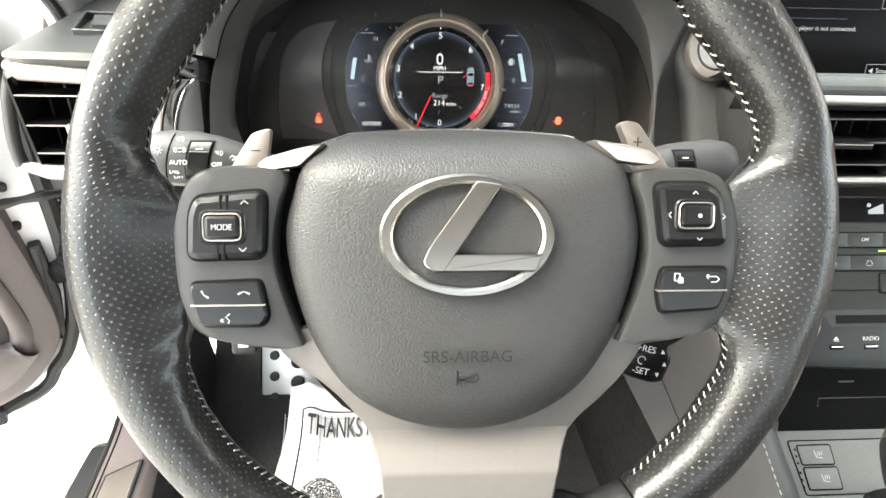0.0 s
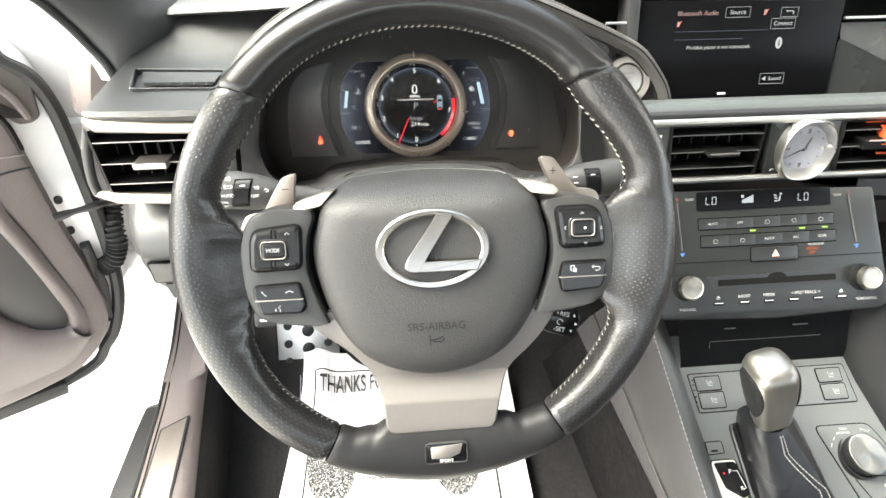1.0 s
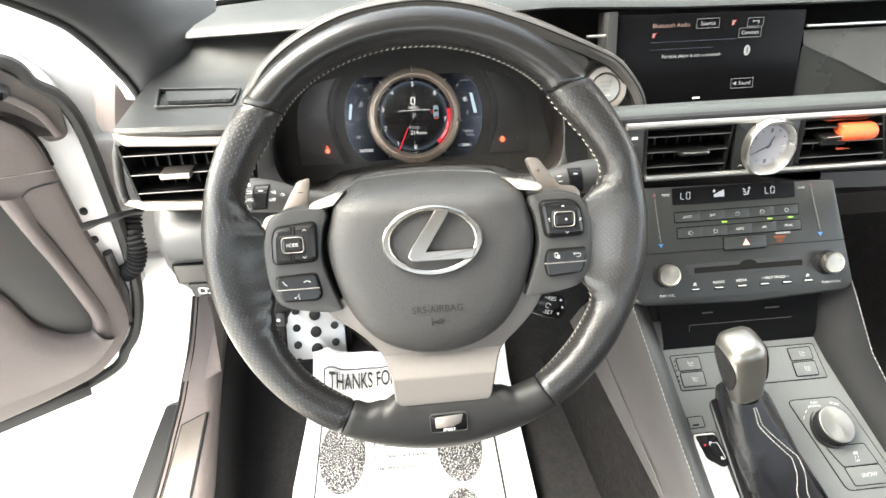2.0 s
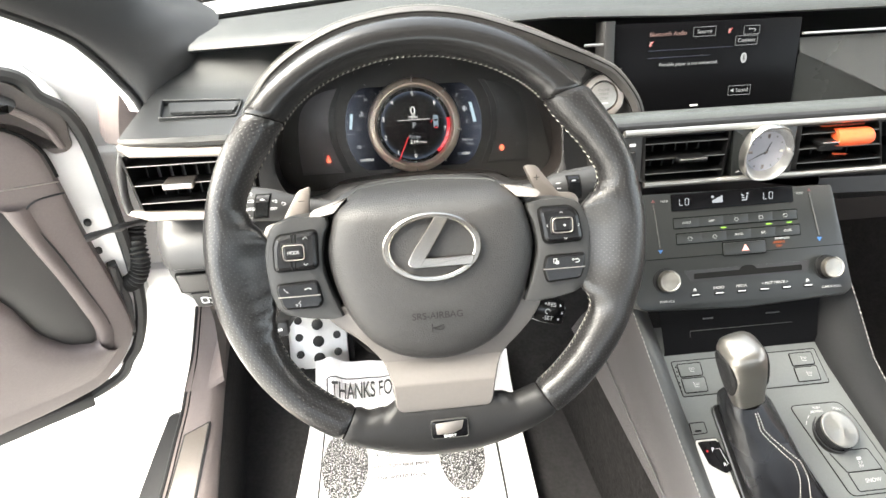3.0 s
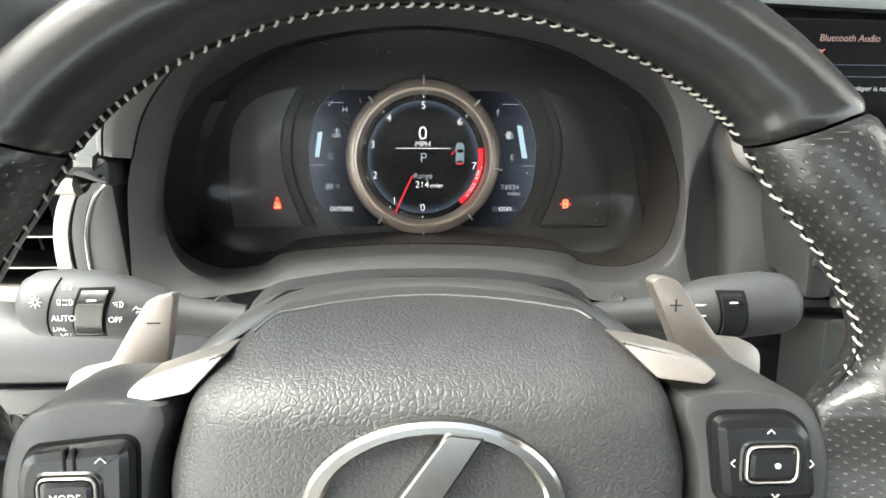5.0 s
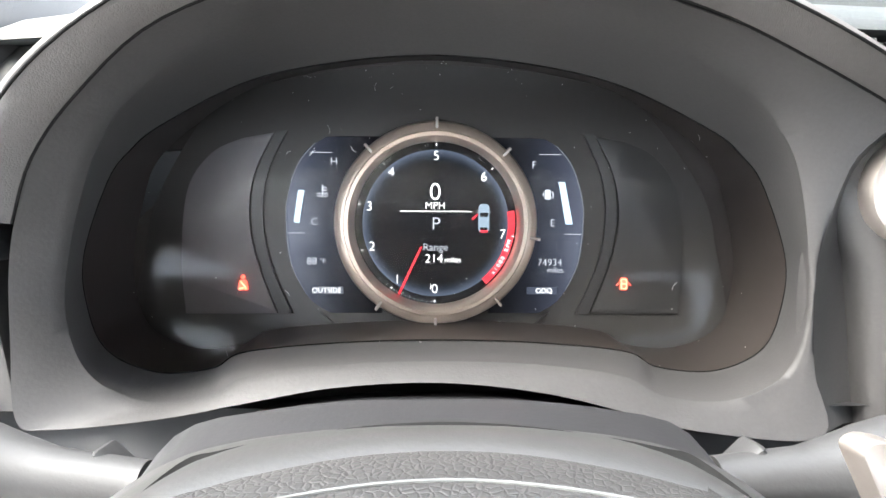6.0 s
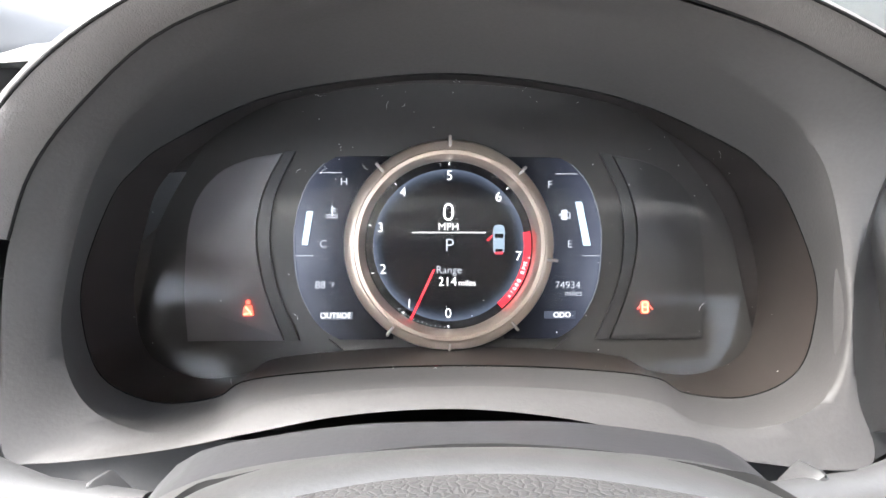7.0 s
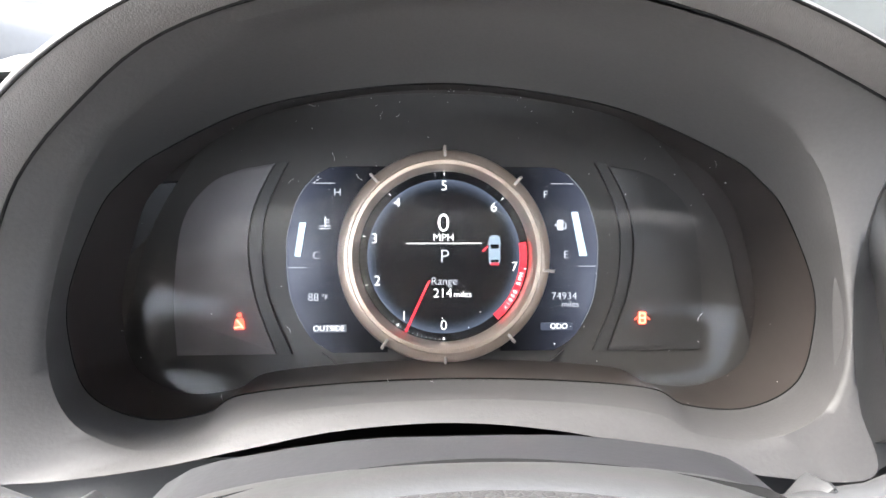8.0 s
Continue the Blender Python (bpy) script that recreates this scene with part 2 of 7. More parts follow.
CONCRETE = material("pale concrete", (0.52, 0.51, 0.49), 0.85, grain=0.5, grain_size=0.01, patch=0.8)
LINER = material("grey headlining", (0.20, 0.19, 0.185), 0.9, grain=0.05, grain_size=0.002, spread=0.05)
ORANGE = material("orange leather tag", (0.75, 0.10, 0.03), 0.5, grain=0.2)
WHITE_LIGHT = material("lit white", (0, 0, 0), 0.5, emit=(1, 1, 1), power=0.17)
DIM_LIGHT = material("dim lit white", (0, 0, 0), 0.5, emit=(0.8, 0.85, 0.95), power=0.07)
BLUE_LIGHT = material("lit blue", (0.01, 0.01, 0.02), 0.3, emit=(0.42, 0.52, 0.72), power=0.010)
PALE_LIGHT = material("lit pale blue", (0.01, 0.01, 0.02), 0.3, emit=(0.6, 0.8, 0.95), power=0.10)
RED_LIGHT = material("lit red", (0, 0, 0), 0.5, emit=(1, 0.03, 0.05), power=0.10)
AMBER_LIGHT = material("lit amber", (0, 0, 0), 0.5, emit=(1, 0.09, 0.05), power=0.20)
GREEN_LIGHT = material("lit green", (0, 0, 0), 0.5, emit=(0.45, 0.9, 0.1), power=0.2)
PANE = material("black display pane", (0.003, 0.003, 0.0035), 0.3, spread=0.05, spec=0.06)
SCREEN = material("unlit display", (0.008, 0.008, 0.010), 0.12, spread=0.05)


def glass_material(name, tint, gloss, ior=1.45):
    mat = bpy.data.materials.new(name)
    mat.use_nodes = True
    n, l = mat.node_tree.nodes, mat.node_tree.links
    tr, gl, mx, fr = n.new("ShaderNodeBsdfTransparent"), n.new("ShaderNodeBsdfGlossy"), n.new("ShaderNodeMixShader"), n.new("ShaderNodeFresnel")
    tr.inputs[0].default_value = (*tint, 1)
    gl.inputs["Roughness"].default_value = gloss
    fr.inputs["IOR"].default_value = ior
    l.new(fr.outputs[0], mx.inputs[0])
    l.new(tr.outputs[0], mx.inputs[1])
    l.new(gl.outputs[0], mx.inputs[2])
    l.new(mx.outputs[0], n["Material Output"].inputs[0])
    return mat


GLASS = glass_material("clear glass", (0.93, 0.95, 0.94), 0.0)
LENS = glass_material("clear instrument lens", (0.95, 0.95, 0.95), 0.12, 1.3)


# ---- the car's shell ----
ground = Geo()
ground.loft([[(-60, -60, 0), (60, -60, 0)], [(-60, 60, 0), (60, 60, 0)]], closed=False)
tagged(part("ground", ground, CONCRETE), "pale sunlit concrete of a parking lot", "ground", kind="structure")

g = Geo()
rows = []
for y, z in [(-0.9, 0.27), (0.10, 0.25), (0.66, 0.25), (0.76, 0.26), (0.93, 0.40), (1.0, 0.62), (1.03, 0.80)]:
    rows.append([(-0.335, y, z), (-0.30, y, z), (0.22, y, z), (0.50, y, z), (1.05, y, z)])
g.loft(rows, closed=False)
tagged(part("floor", g, CARPET), "black carpet of the driver's footwell", "floor", kind="structure")


def shell(name, pts, mat, label, thick=0.02, category="car body"):
    """A bent sheet through rows of points, with thickness."""
    geo = Geo()
    geo.loft([[Vector(p) for p in r] for r in pts], closed=False)
    ob = part(name, geo, mat)
    mod = ob.modifiers.new("thickness", "SOLIDIFY")
    mod.thickness, mod.offset = thick, 0
    return tagged(ob, label, category, kind="structure")


# Unseen roof and walls: they close the cabin and shape its light.
shell("ceiling", [[(-0.50, -1.0, 1.30), (0.35, -1.0, 1.36), (1.20, -1.0, 1.30)], [(-0.50, -0.05, 1.29), (0.35, 0.02, 1.35), (1.20, -0.05, 1.29)], [(-0.46, 0.20, 1.225), (0.35, 0.27, 1.275), (1.16, 0.20, 1.225)]], LINER, "grey cloth headlining of the roof")
shell("wall_rear", [[(-0.62, -1.0, 0.1), (1.30, -1.0, 0.1)], [(-0.62, -1.05, 1.08), (1.30, -1.05, 1.14)]], DARK, "unseen dark wall added behind the camera")
shell("wall_right", [[(1.12, -1.0, 0.1), (1.12, 1.0, 0.1)], [(1.12, -1.0, 0.88), (1.12, 1.0, 0.88)]], TRIM, "grey closed passenger door trim")
g = Geo()
g.loft([[(-0.50, 0.99, 0.835), (0.35, 1.06, 0.84), (1.20, 0.99, 0.835)], [(-0.46, 0.205, 1.225), (0.35, 0.275, 1.275), (1.16, 0.205, 1.225)]], closed=False)
windshield = tagged(part("window_1", g, GLASS), "clear windshield glass above the dashboard", "windshield", kind="structure")
windshield.visible_shadow = False

# ---- steering wheel ----
wheel = thing("steering_wheel", leaning(0.002, 0.344, 0.8467, 32), "black leather three-spoke steering wheel with silver lower spoke", "steering wheel")
R_OUT = 0.179


RIM_IN = [(-20, 0.1325), (-17, 0.1285), (-10, 0.1280), (6, 0.1275), (10.5, 0.1285), (12.5, 0.1345), (14.5, 0.1440), (17, 0.1488), (20.5, 0.1502), (24.5, 0.1490), (28, 0.1476), (33, 0.1455), (37, 0.1448), (42, 0.1470), (47, 0.1495), (55, 0.1502), (75, 0.1504), (90, 0.1508), (104, 0.1516), (122, 0.1526), (131, 0.1521), (137, 0.1512), (142, 0.1490), (147, 0.1476), (152, 0.1482), (157, 0.1492), (161, 0.1504), (164.5, 0.1494), (167.5, 0.1440), (170.5, 0.1350), (174, 0.1290), (186, 0.1290), (192, 0.1305), (197, 0.1345), (202, 0.1400), (206.5, 0.1446), (211, 0.1468), (215, 0.1486), (224, 0.1508), (237, 0.1505), (245, 0.1490), (250, 0.1425), (254, 0.1330), (259, 0.1290), (270, 0.1262), (281, 0.1285), (287, 0.1325), (291, 0.1385), (295, 0.1460), (303, 0.1490), (318, 0.1478), (327, 0.1466), (333, 0.1463), (336, 0.1445), (338, 0.1405), (340, 0.1325)]


def r_inner(deg):
    """The rim's inner radius: thumb rests, spoke roots and the flat foot."""
    a = deg % 360
    a = a - 360 if a > 340 else a
    for (a0, r0), (a1, r1) in zip(RIM_IN, RIM_IN[1:]):
        if a <= a1:
            f = (a - a0) / (a1 - a0)
            f = f * f * (3 - 2 * f)
            return r0 + (r1 - r0) * f
    return RIM_IN[-1][1]


def seam_slant(deg):
    """The upper seams run slantwise over the rim: degrees by which the inner edge leads."""
    a = deg % 360
    return 5.2 * math.exp(-((a - 42.7) / 12) ** 2) - 4.4 * math.exp(-((a - 139.8) / 12) ** 2)


def rim_section(deg, k=24, lift=0.0):
    """The rim's section: a tube, drawn out into a web of leather where it meets the side spokes."""
    ri = r_inner(deg)
    w = sum(min(1.0, max(0.0, (0.1465 - r_inner(deg + d)) / 0.0150)) for d in (-9, -6, -4, -2, 0, 2, 4, 6, 9)) / 9
    foot = min(1.0, max(0.0, (44 - abs(deg % 360 - 271)) / 18))
    w *= 1 - foot
    c = (R_OUT + ri) / 2 * (1 - w) + (R_OUT - 0.0165) * w
    depth = 0.0175 - 0.0025 * foot * foot * (3 - 2 * foot)
    root = 0.0005 * w
    out = []
    for j in range(k + 1):
        q = 2 * math.pi * j / k + math.pi
        cr, sr = math.cos(q), math.sin(q)
        u = abs(cr) ** 0.9
        rr = c + (R_OUT - c + lift) * u if cr > 0 else c - (c - ri + lift) * u
        z = (depth + lift) * math.copysign(abs(sr) ** 0.85, sr)
        if cr < 0 and sr > 0:
            web = root + (depth + lift - root) * (0.62 * (0.5 + 0.5 * math.cos(math.pi * u)) + 0.38 * (1 - u))
            z = z * (1 - w) + web * w
        turn = radians(deg + seam_slant(deg) * (0.5 - 0.5 * cr))
        out.append(Vector((rr * math.cos(turn), rr * math.sin(turn), z)))
    return out


def rim_piece(name, a0, a1, mat, label):
    n = max(8, int(a1 - a0))
    k = 24
    geo, rings, uvs = Geo(), [], []
    for i in range(n + 1):
        deg = a0 + (a1 - a0) * i / n
        lift = -0.0012 if i in (0, n) else 0.0
        rings.append(rim_section(deg, k, lift))
        s, row = 0.0, []
        for j in range(k + 1):
            if j:
                s += (rings[-1][j] - rings[-1][j - 1]).length
            row.append((radians(deg) * 0.165, s))
        uvs.append(row)
    me = bpy.data.meshes.new(name)
    verts = [tuple(p) for r in rings for p in r]
    faces = [(i * (k + 1) + j, i * (k + 1) + j + 1, (i + 1) * (k + 1) + j + 1, (i + 1) * (k + 1) + j) for i in range(n) for j in range(k)]
    me.from_pydata(verts, [], faces)
    flat = [c for r in uvs for c in r]
    layer = me.uv_layers.new(name="UVMap")
    for loop in me.loops:
        layer.data[loop.index].uv = flat[loop.vertex_index]
    me.polygons.foreach_set("use_smooth", [True] * len(me.polygons))
    me.flip_normals()
    me.update()
    return part(name, me, mat, wheel, label)


rim_piece("rim_top", 42.7, 139.8, LEATHER, "smooth black leather upper rim")
rim_piece("grip", 140.2, 240.8, PERFORATED, "perforated black leather grip")
rim_piece("rim_bottom", 241.2, 302.8, PLAINHIDE, "smooth black leather lower rim")
rim_piece("grip", 303.2, 402.3, PERFORATED, "perforated black leather grip")

for a0, a1 in ((44, 167), (204, 239), (305, 339), (373.5, 402)):
    g = Geo()
    steps = int(radians(a1 - a0) * 0.148 / 0.0043)
    for i in range(steps):
        deg = a0 + (a1 - a0) * (i + 0.5) / steps
        sec, mid, nxt = (rim_section(deg + d, 24, 0.0003) for d in (0.0, 0.35, 0.7))
        g.tube([sec[0].lerp(sec[1], 0.0), mid[0].lerp(mid[1], 0.35) * 0.998, nxt[0].lerp(nxt[1], 0.75)], 0.00048, 5)
    tagged(part("stitching", g, RIMTHREAD, wheel, "pale thread along the rim's inner edge"), kind="stuff")
    g = Geo()
    n = int((a1 - a0) / 2)
    line = [rim_section(a0 + (a1 - a0) * i / n, 24, 0.0) for i in range(n + 1)]
    g.tube([r[0].lerp(r[1], 0.35) for r in line], 0.0005, 5)
    part("rim_seam", g, VOID, wheel, "dark seam of the leather")

HUB = [(0, -0.0965), (0.03, -0.0915), (0.055, -0.077), (0.0720, -0.053), (0.0815, -0.025), (0.0850, 0.000), (0.0810, 0.020), (0.0750, 0.0345), (0.0605, 0.0488), (0.050, 0.0515), (0.025, 0.0537)]
half_hub = [Vector((x, y, 0)) for x, y in HUB] + [Vector((0, 0.0545, 0))]
hub_outline = spline([(0.001 + p.x, p.y, 0) for p in half_hub] + [(0.001 - p.x, p.y, 0) for p in reversed(half_hub[1:-1])], 110, True)


def hub_height(v, w):
    return w - 73 * max(0, v - 0.028) ** 2


hub_rings = []
for s, w in [(1.0, -0.030), (1.0, -0.010), (0.996, -0.006), (0.985, -0.0015), (0.97, 0.0008), (0.93, 0.0045), (0.86, 0.008), (0.74, 0.0105), (0.58, 0.012), (0.4, 0.0128), (0.2, 0.013)]:
    hub_rings.append([(0.001 + (p.x - 0.001) * s, -0.012 + (p.y + 0.012) * s, hub_height(-0.012 + (p.y + 0.012) * s, w)) for p in hub_outline])
g = Geo()
g.loft(hub_rings, True, False, True)
cover = part("airbag_cover", g, GRAINED, wheel, "grained charcoal airbag cover", angle=50)
g = Geo()
edge = [Vector(p) for p in hub_rings[3] if p[1] > 0.040 and abs(p[0]) < 0.0625]
edge.sort(key=lambda p: p.x)
g.tube([p + Vector((0, 0.0002, 0.0001)) for p in edge], 0.00045, 6)
part("cover_crease", g, PANEL, cover, "pale crease along the cover's upper edge")
g = Geo()
g.loft([[(p.x * 1.055, p.y * 1.03, hub_height(p.y, -0.030)) for p in hub_outline], [(p.x * 1.055, p.y * 1.03 if p.y < 0.03 else p.y - 0.004, hub_height(p.y, -0.011 if p.y < 0.03 else -0.022)) for p in hub_outline], [(p.x * 0.9, p.y * 0.9, hub_height(p.y * 0.9, -0.012)) for p in hub_outline]], True)
part("cover_gap", g, VOID, cover, "dark gap round the cover")
g = Geo()
back = spline([(-0.105, -0.03, 0), (-0.098, 0.020, 0), (-0.082, 0.038, 0), (-0.060, 0.0500, 0), (-0.03, 0.0545, 0), (0, 0.0556, 0), (0.03, 0.0545, 0), (0.060, 0.0500, 0), (0.083, 0.038, 0), (0.099, 0.020, 0), (0.107, -0.03, 0), (0.06, -0.085, 0), (0, -0.10, 0), (-0.06, -0.085, 0)], 72, True)
side = lambda p: 0.5 * max(0, abs(p.x) - 0.060) - 0.0062 * min(1, max(0, (p.y - 0.020) / 0.018))
g.loft([[(p.x * 0.97, p.y - 0.003, hub_height(p.y, -0.0125) - side(p)) for p in back], [(p.x, p.y, hub_height(p.y, -0.016) - side(p)) for p in back], [(p.x, p.y + 0.001, -0.075) for p in back], [(p.x * 0.97, p.y, -0.080) for p in back]], True, False, True)
part("back_cover", g, HUBGREY, wheel, "smooth charcoal cover behind the hub", angle=50)

# emblem: an oval ring and a bent bar
EX, EY, EZ = 0.0005, 0.0012, 0.0135
emblem = Geo()
emblem.ring(circle(EX, EY, 0.0395, 64, 0.0278), circle(EX, EY, 0.0335, 64, 0.0233), EZ - 0.003, EZ + 0.0032, 0.0012)
emblem = part("emblem", emblem, EMBLEM, wheel, "bright silver oval emblem", angle=25)
bar = Geo()
bar.prism(rpoly([(0.0040, 0.0262), (0.0155, 0.0245), (-0.0046, -0.0066), (-0.0098, -0.0148), (-0.0150, -0.0148), (-0.0205, -0.0110), (-0.0172, -0.0035)], [0.002, 0.0014, 0.0014, 0.0014, 0.004, 0.004, 0.006]), EZ - 0.003, EZ + 0.0042, 0.0009)
bar.prism(rpoly([(-0.0105, -0.0066), (0.0345, -0.0066), (0.0312, -0.0148), (-0.0130, -0.0148)], 0.0014), EZ - 0.003, EZ + 0.0041, 0.0009)
part("bent_bar", bar, EMBLEM, emblem, angle=4)
lettering("SRS-AIRBAG", 0.0078, 0.001, -0.0545, 0.0142, EMBOSS_SHADE, wheel, squeeze=1.0)
g = Geo()
g.tube([(-0.004, -0.0615, 0.0122), (-0.004, -0.0685, 0.0118)], 0.0004, 6)
g.tube([(-0.0035, -0.0655, 0.0122), (0.001, -0.0645, 0.0122), (0.005, -0.063, 0.012), (0.006, -0.065, 0.012), (0.004, -0.067, 0.0118), (-0.002, -0.0662, 0.012)], 0.0004, 6)
part("horn_mark", g, EMBOSS_SHADE, wheel)

# spoke covers and keys
POD_IN = [(-0.0820, 0.0300), (-0.0812, 0.0240), (-0.0848, 0.0145), (-0.0873, 0.0), (-0.0872, -0.0131), (-0.0826, -0.0307), (-0.0773, -0.0451), (-0.0748, -0.0510)]
POD_OUT = [(-0.0955, 0.0322), (-0.1120, 0.0318), (-0.1250, 0.0258), (-0.1320, 0.0080), (-0.1325, -0.0120), (-0.1300, -0.0320), (-0.1200, -0.0465), (-0.0860, -0.0530)]
CHEV = {"up": 90, "down": -90, "left": 180, "right": 0}


def chevron(geo, x, y, z, way, s=0.0016):
    a = radians(CHEV[way])
    tip = Vector((math.cos(a), math.sin(a), 0))
    side = Vector((-tip.y, tip.x, 0))
    c = Vector((x, y, z))
    geo.tube([c + side * s - tip * s * 0.5, c + tip * s * 0.5, c - side * s - tip * s * 0.5], 0.00025, 5)


for sx in (-1, 1):
    mir = lambda pts: [(-sx * x, y) for x, y in pts]
    g = Geo()
    stations = []
    for a, b in zip(spline([(x, y, 0) for x, y in POD_IN], 30), spline([(x, y, 0) for x, y in POD_OUT], 30)):
        d = (b - a).normalized()
        row = [(a, -0.034), (a, 0.0015), (a + d * 0.0008, 0.0030), (a + d * 0.0024, 0.0038)]
        row += [(a.lerp(b, f), 0.0038) for f in (0.25, 0.5, 0.75)] + [(b - d * 0.0030, 0.0036), (b - d * 0.0010, 0.0026), (b, 0.0005), (b, -0.034)]
        stations.append([(-sx * p.x, p.y, z) for p, z in row])
    g.loft(stations, True, True, True)
    pod = part("spoke_cover", g, HUBGREY, wheel, "charcoal plastic spoke cover with keys")
    # upper key cluster
    if sx < 0:
        quad = [(-0.1262, -0.0108), (-0.0905, -0.0102), (-0.0890, 0.0222), (-0.1215, 0.0190), (-0.1250, 0.0110)]
    else:
        quad = [(0.0925, -0.0052), (0.1262, -0.0046), (0.1222, 0.0200), (0.1150, 0.0258), (0.0880, 0.0258)]
    cxm, cym = (-0.1085, 0.0049) if sx < 0 else (0.1078, 0.0100)
    g = Geo()
    g.prism(inset(ccw(rpoly(quad, 0.006, 5)), -0.0004), 0.000, 0.0042, 0.0004)
    key = part("key_recess", g, VOID, pod)
    g = Geo()
    g.prism(inset(ccw(rpoly(quad, 0.006, 5)), 0.0006), 0.001, 0.0085, 0.0034)
    key = part("rocker_key", g, BUTTON, pod, "gloss black rocker key", angle=14)
    g = Geo()
    g.ring(rrect(cxm, cym, 0.0205, 0.0155, 0.0042), rrect(cxm, cym, 0.0178, 0.0128, 0.0036), 0.006, 0.0092, 0.0006)
    part("key_surround", g, BUTTON, key)
    g = Geo()
    g.ring(rrect(cxm, cym, 0.0172, 0.0126, 0.0034), rrect(cxm, cym, 0.0158, 0.0112, 0.0028), 0.006, 0.0100, 0.0004)
    part("key_rim", g, SATIN, key, "thin silver rim")
    g = Geo()
    g.prism(rrect(cxm, cym, 0.0158, 0.0112, 0.0028), 0.006, 0.0103, 0.0018)
    part("centre_key", g, BUTTON, key, angle=14)
    if sx < 0:
        lettering("MODE", 0.0038, cxm, cym, 0.0105, KEYINK, key, squeeze=0.85)
        for y0, y1, dx in ((0.0128, 0.0192, 0.0008), (-0.0098, -0.0030, -0.0010)):
            for k in (-1, 1):
                g = Geo()
                g.box(cxm + dx + k * 0.0014 - 0.0005, cxm + dx + k * 0.0014 + 0.0005, y0, y1, 0.004, 0.00875, 0.0002)
                part("key_divider", g, VOID, key)
        g = Geo()
        chevron(g, -0.0985, 0.0160, 0.0088, "up")
        chevron(g, -0.1000, -0.0052, 0.0088, "down")
    else:
        g = Geo()
        for way, dx, dy in (("up", -0.0007, 0.0106), ("down", 0.0022, -0.0110), ("left", -0.0125, 0.0004), ("right", 0.0135, -0.0005)):
            chevron(g, cxm + dx, cym + dy, 0.0088, way, 0.0012)
        g.prism(circle(cxm + 0.0012, cym, 0.0010, 10), 0.0100, 0.0106)
    part("arrow_mark", g, KEYINK, key)
    # lower keys
    if sx < 0:
        quad = [(-0.1215, -0.0416), (-0.0925, -0.0420), (-0.0890, -0.0365), (-0.0925, -0.0187), (-0.1250, -0.0200), (-0.1262, -0.0260)]
    else:
        quad = [(0.0935, -0.0378), (0.1228, -0.0360), (0.1258, -0.0285), (0.1272, -0.0142), (0.0935, -0.0142), (0.0908, -0.0260)]
    mid = -0.0307 if sx < 0 else -0.0257
    g = Geo()
    g.prism(rpoly(quad, 0.0035, 4), 0.0, 0.0041, 0.0003)
    part("key_recess", g, VOID, pod)
    g = Geo()
    g.prism(inset(ccw(rpoly(quad, 0.0035, 4)), 0.0008), 0.001, 0.0074, 0.0016)
    key = part("flat_key", g, BUTTON, pod, angle=14)
    x0, x1 = (-0.1243, -0.0912) if sx < 0 else (0.0914, 0.1256)
    g = Geo()
    g.box(x0, x1, mid - 0.00038, mid + 0.00038, 0.005, 0.0078, 0.0002)
    part("silver_line", g, SATIN, key)
    g = Geo()
    if sx < 0:
        g.tube([(-0.1192, -0.0238, 0.0076), (-0.1182, -0.0258, 0.0076), (-0.1162, -0.0272, 0.0076)], [0.0005, 0.0002, 0.0005], 6)
        part("key_symbol", g, KEYINK, key)
        g = Geo()
        g.tube([(-0.1030, -0.0256, 0.0076), (-0.1004, -0.0243, 0.0076), (-0.0978, -0.0256, 0.0076)], [0.0005, 0.0002, 0.0005], 6)
        part("key_symbol", g, KEYINK, key)
        g = Geo()
        g.tube([(-0.1070, -0.0345, 0.0076), (-0.1088, -0.0362, 0.0076), (-0.1072, -0.0376, 0.0076), (-0.1078, -0.0390, 0.0076)], 0.0003, 5)
        for q in (0.0, 0.0008):
            g.tube([(-0.1098 - q, -0.0368, 0.0076), (-0.1104 - q, -0.0376, 0.0076), (-0.1098 - q, -0.0384, 0.0076)], 0.00022, 5)
    else:
        g.ring(rrect(0.1008, -0.0192, 0.003, 0.004, 0.0006, 2), rrect(0.1008, -0.0192, 0.002, 0.003, 0.0004, 2), 0.0072, 0.0077)
        g.prism(rrect(0.1025, -0.0207, 0.0025, 0.0028, 0.0004, 2), 0.0072, 0.0077)
        part("key_symbol", g, KEYINK, key)
        g = Geo()
        g.tube([(0.1160, -0.0190, 0.0076), (0.1200, -0.0190, 0.0076), (0.1213, -0.0203, 0.0076), (0.1200, -0.0216, 0.0076), (0.1175, -0.0216, 0.0076)], 0.00028, 5)
        chevron(g, 0.1155, -0.0190, 0.0076, "left", 0.001)
    part("key_symbol", g, KEYINK, key)
    # bright cap above the spoke
    g = Geo()
    cap_o = [(-0.0655, 0.0436), (-0.0790, 0.0402), (-0.0920, 0.0362), (-0.0950, 0.0330), (-0.0935, 0.0296), (-0.0757, 0.0325)] if sx < 0 else [(0.0632, 0.0459), (0.0790, 0.0435), (0.0900, 0.0405), (0.0940, 0.0365), (0.0893, 0.0335), (0.0735, 0.0354)]
    g.prism(rpoly(cap_o, 0.0012, 2), -0.016, 0.0008, 0.0008)
    g.v = [(x, y, z - 0.72 * (y - (0.0299 if sx < 0 else 0.0345))) for x, y, z in g.v]
    part("spoke_cap", g, SATIN, wheel, "bright satin silver spoke cap")
    # shift paddle
    g = Geo()
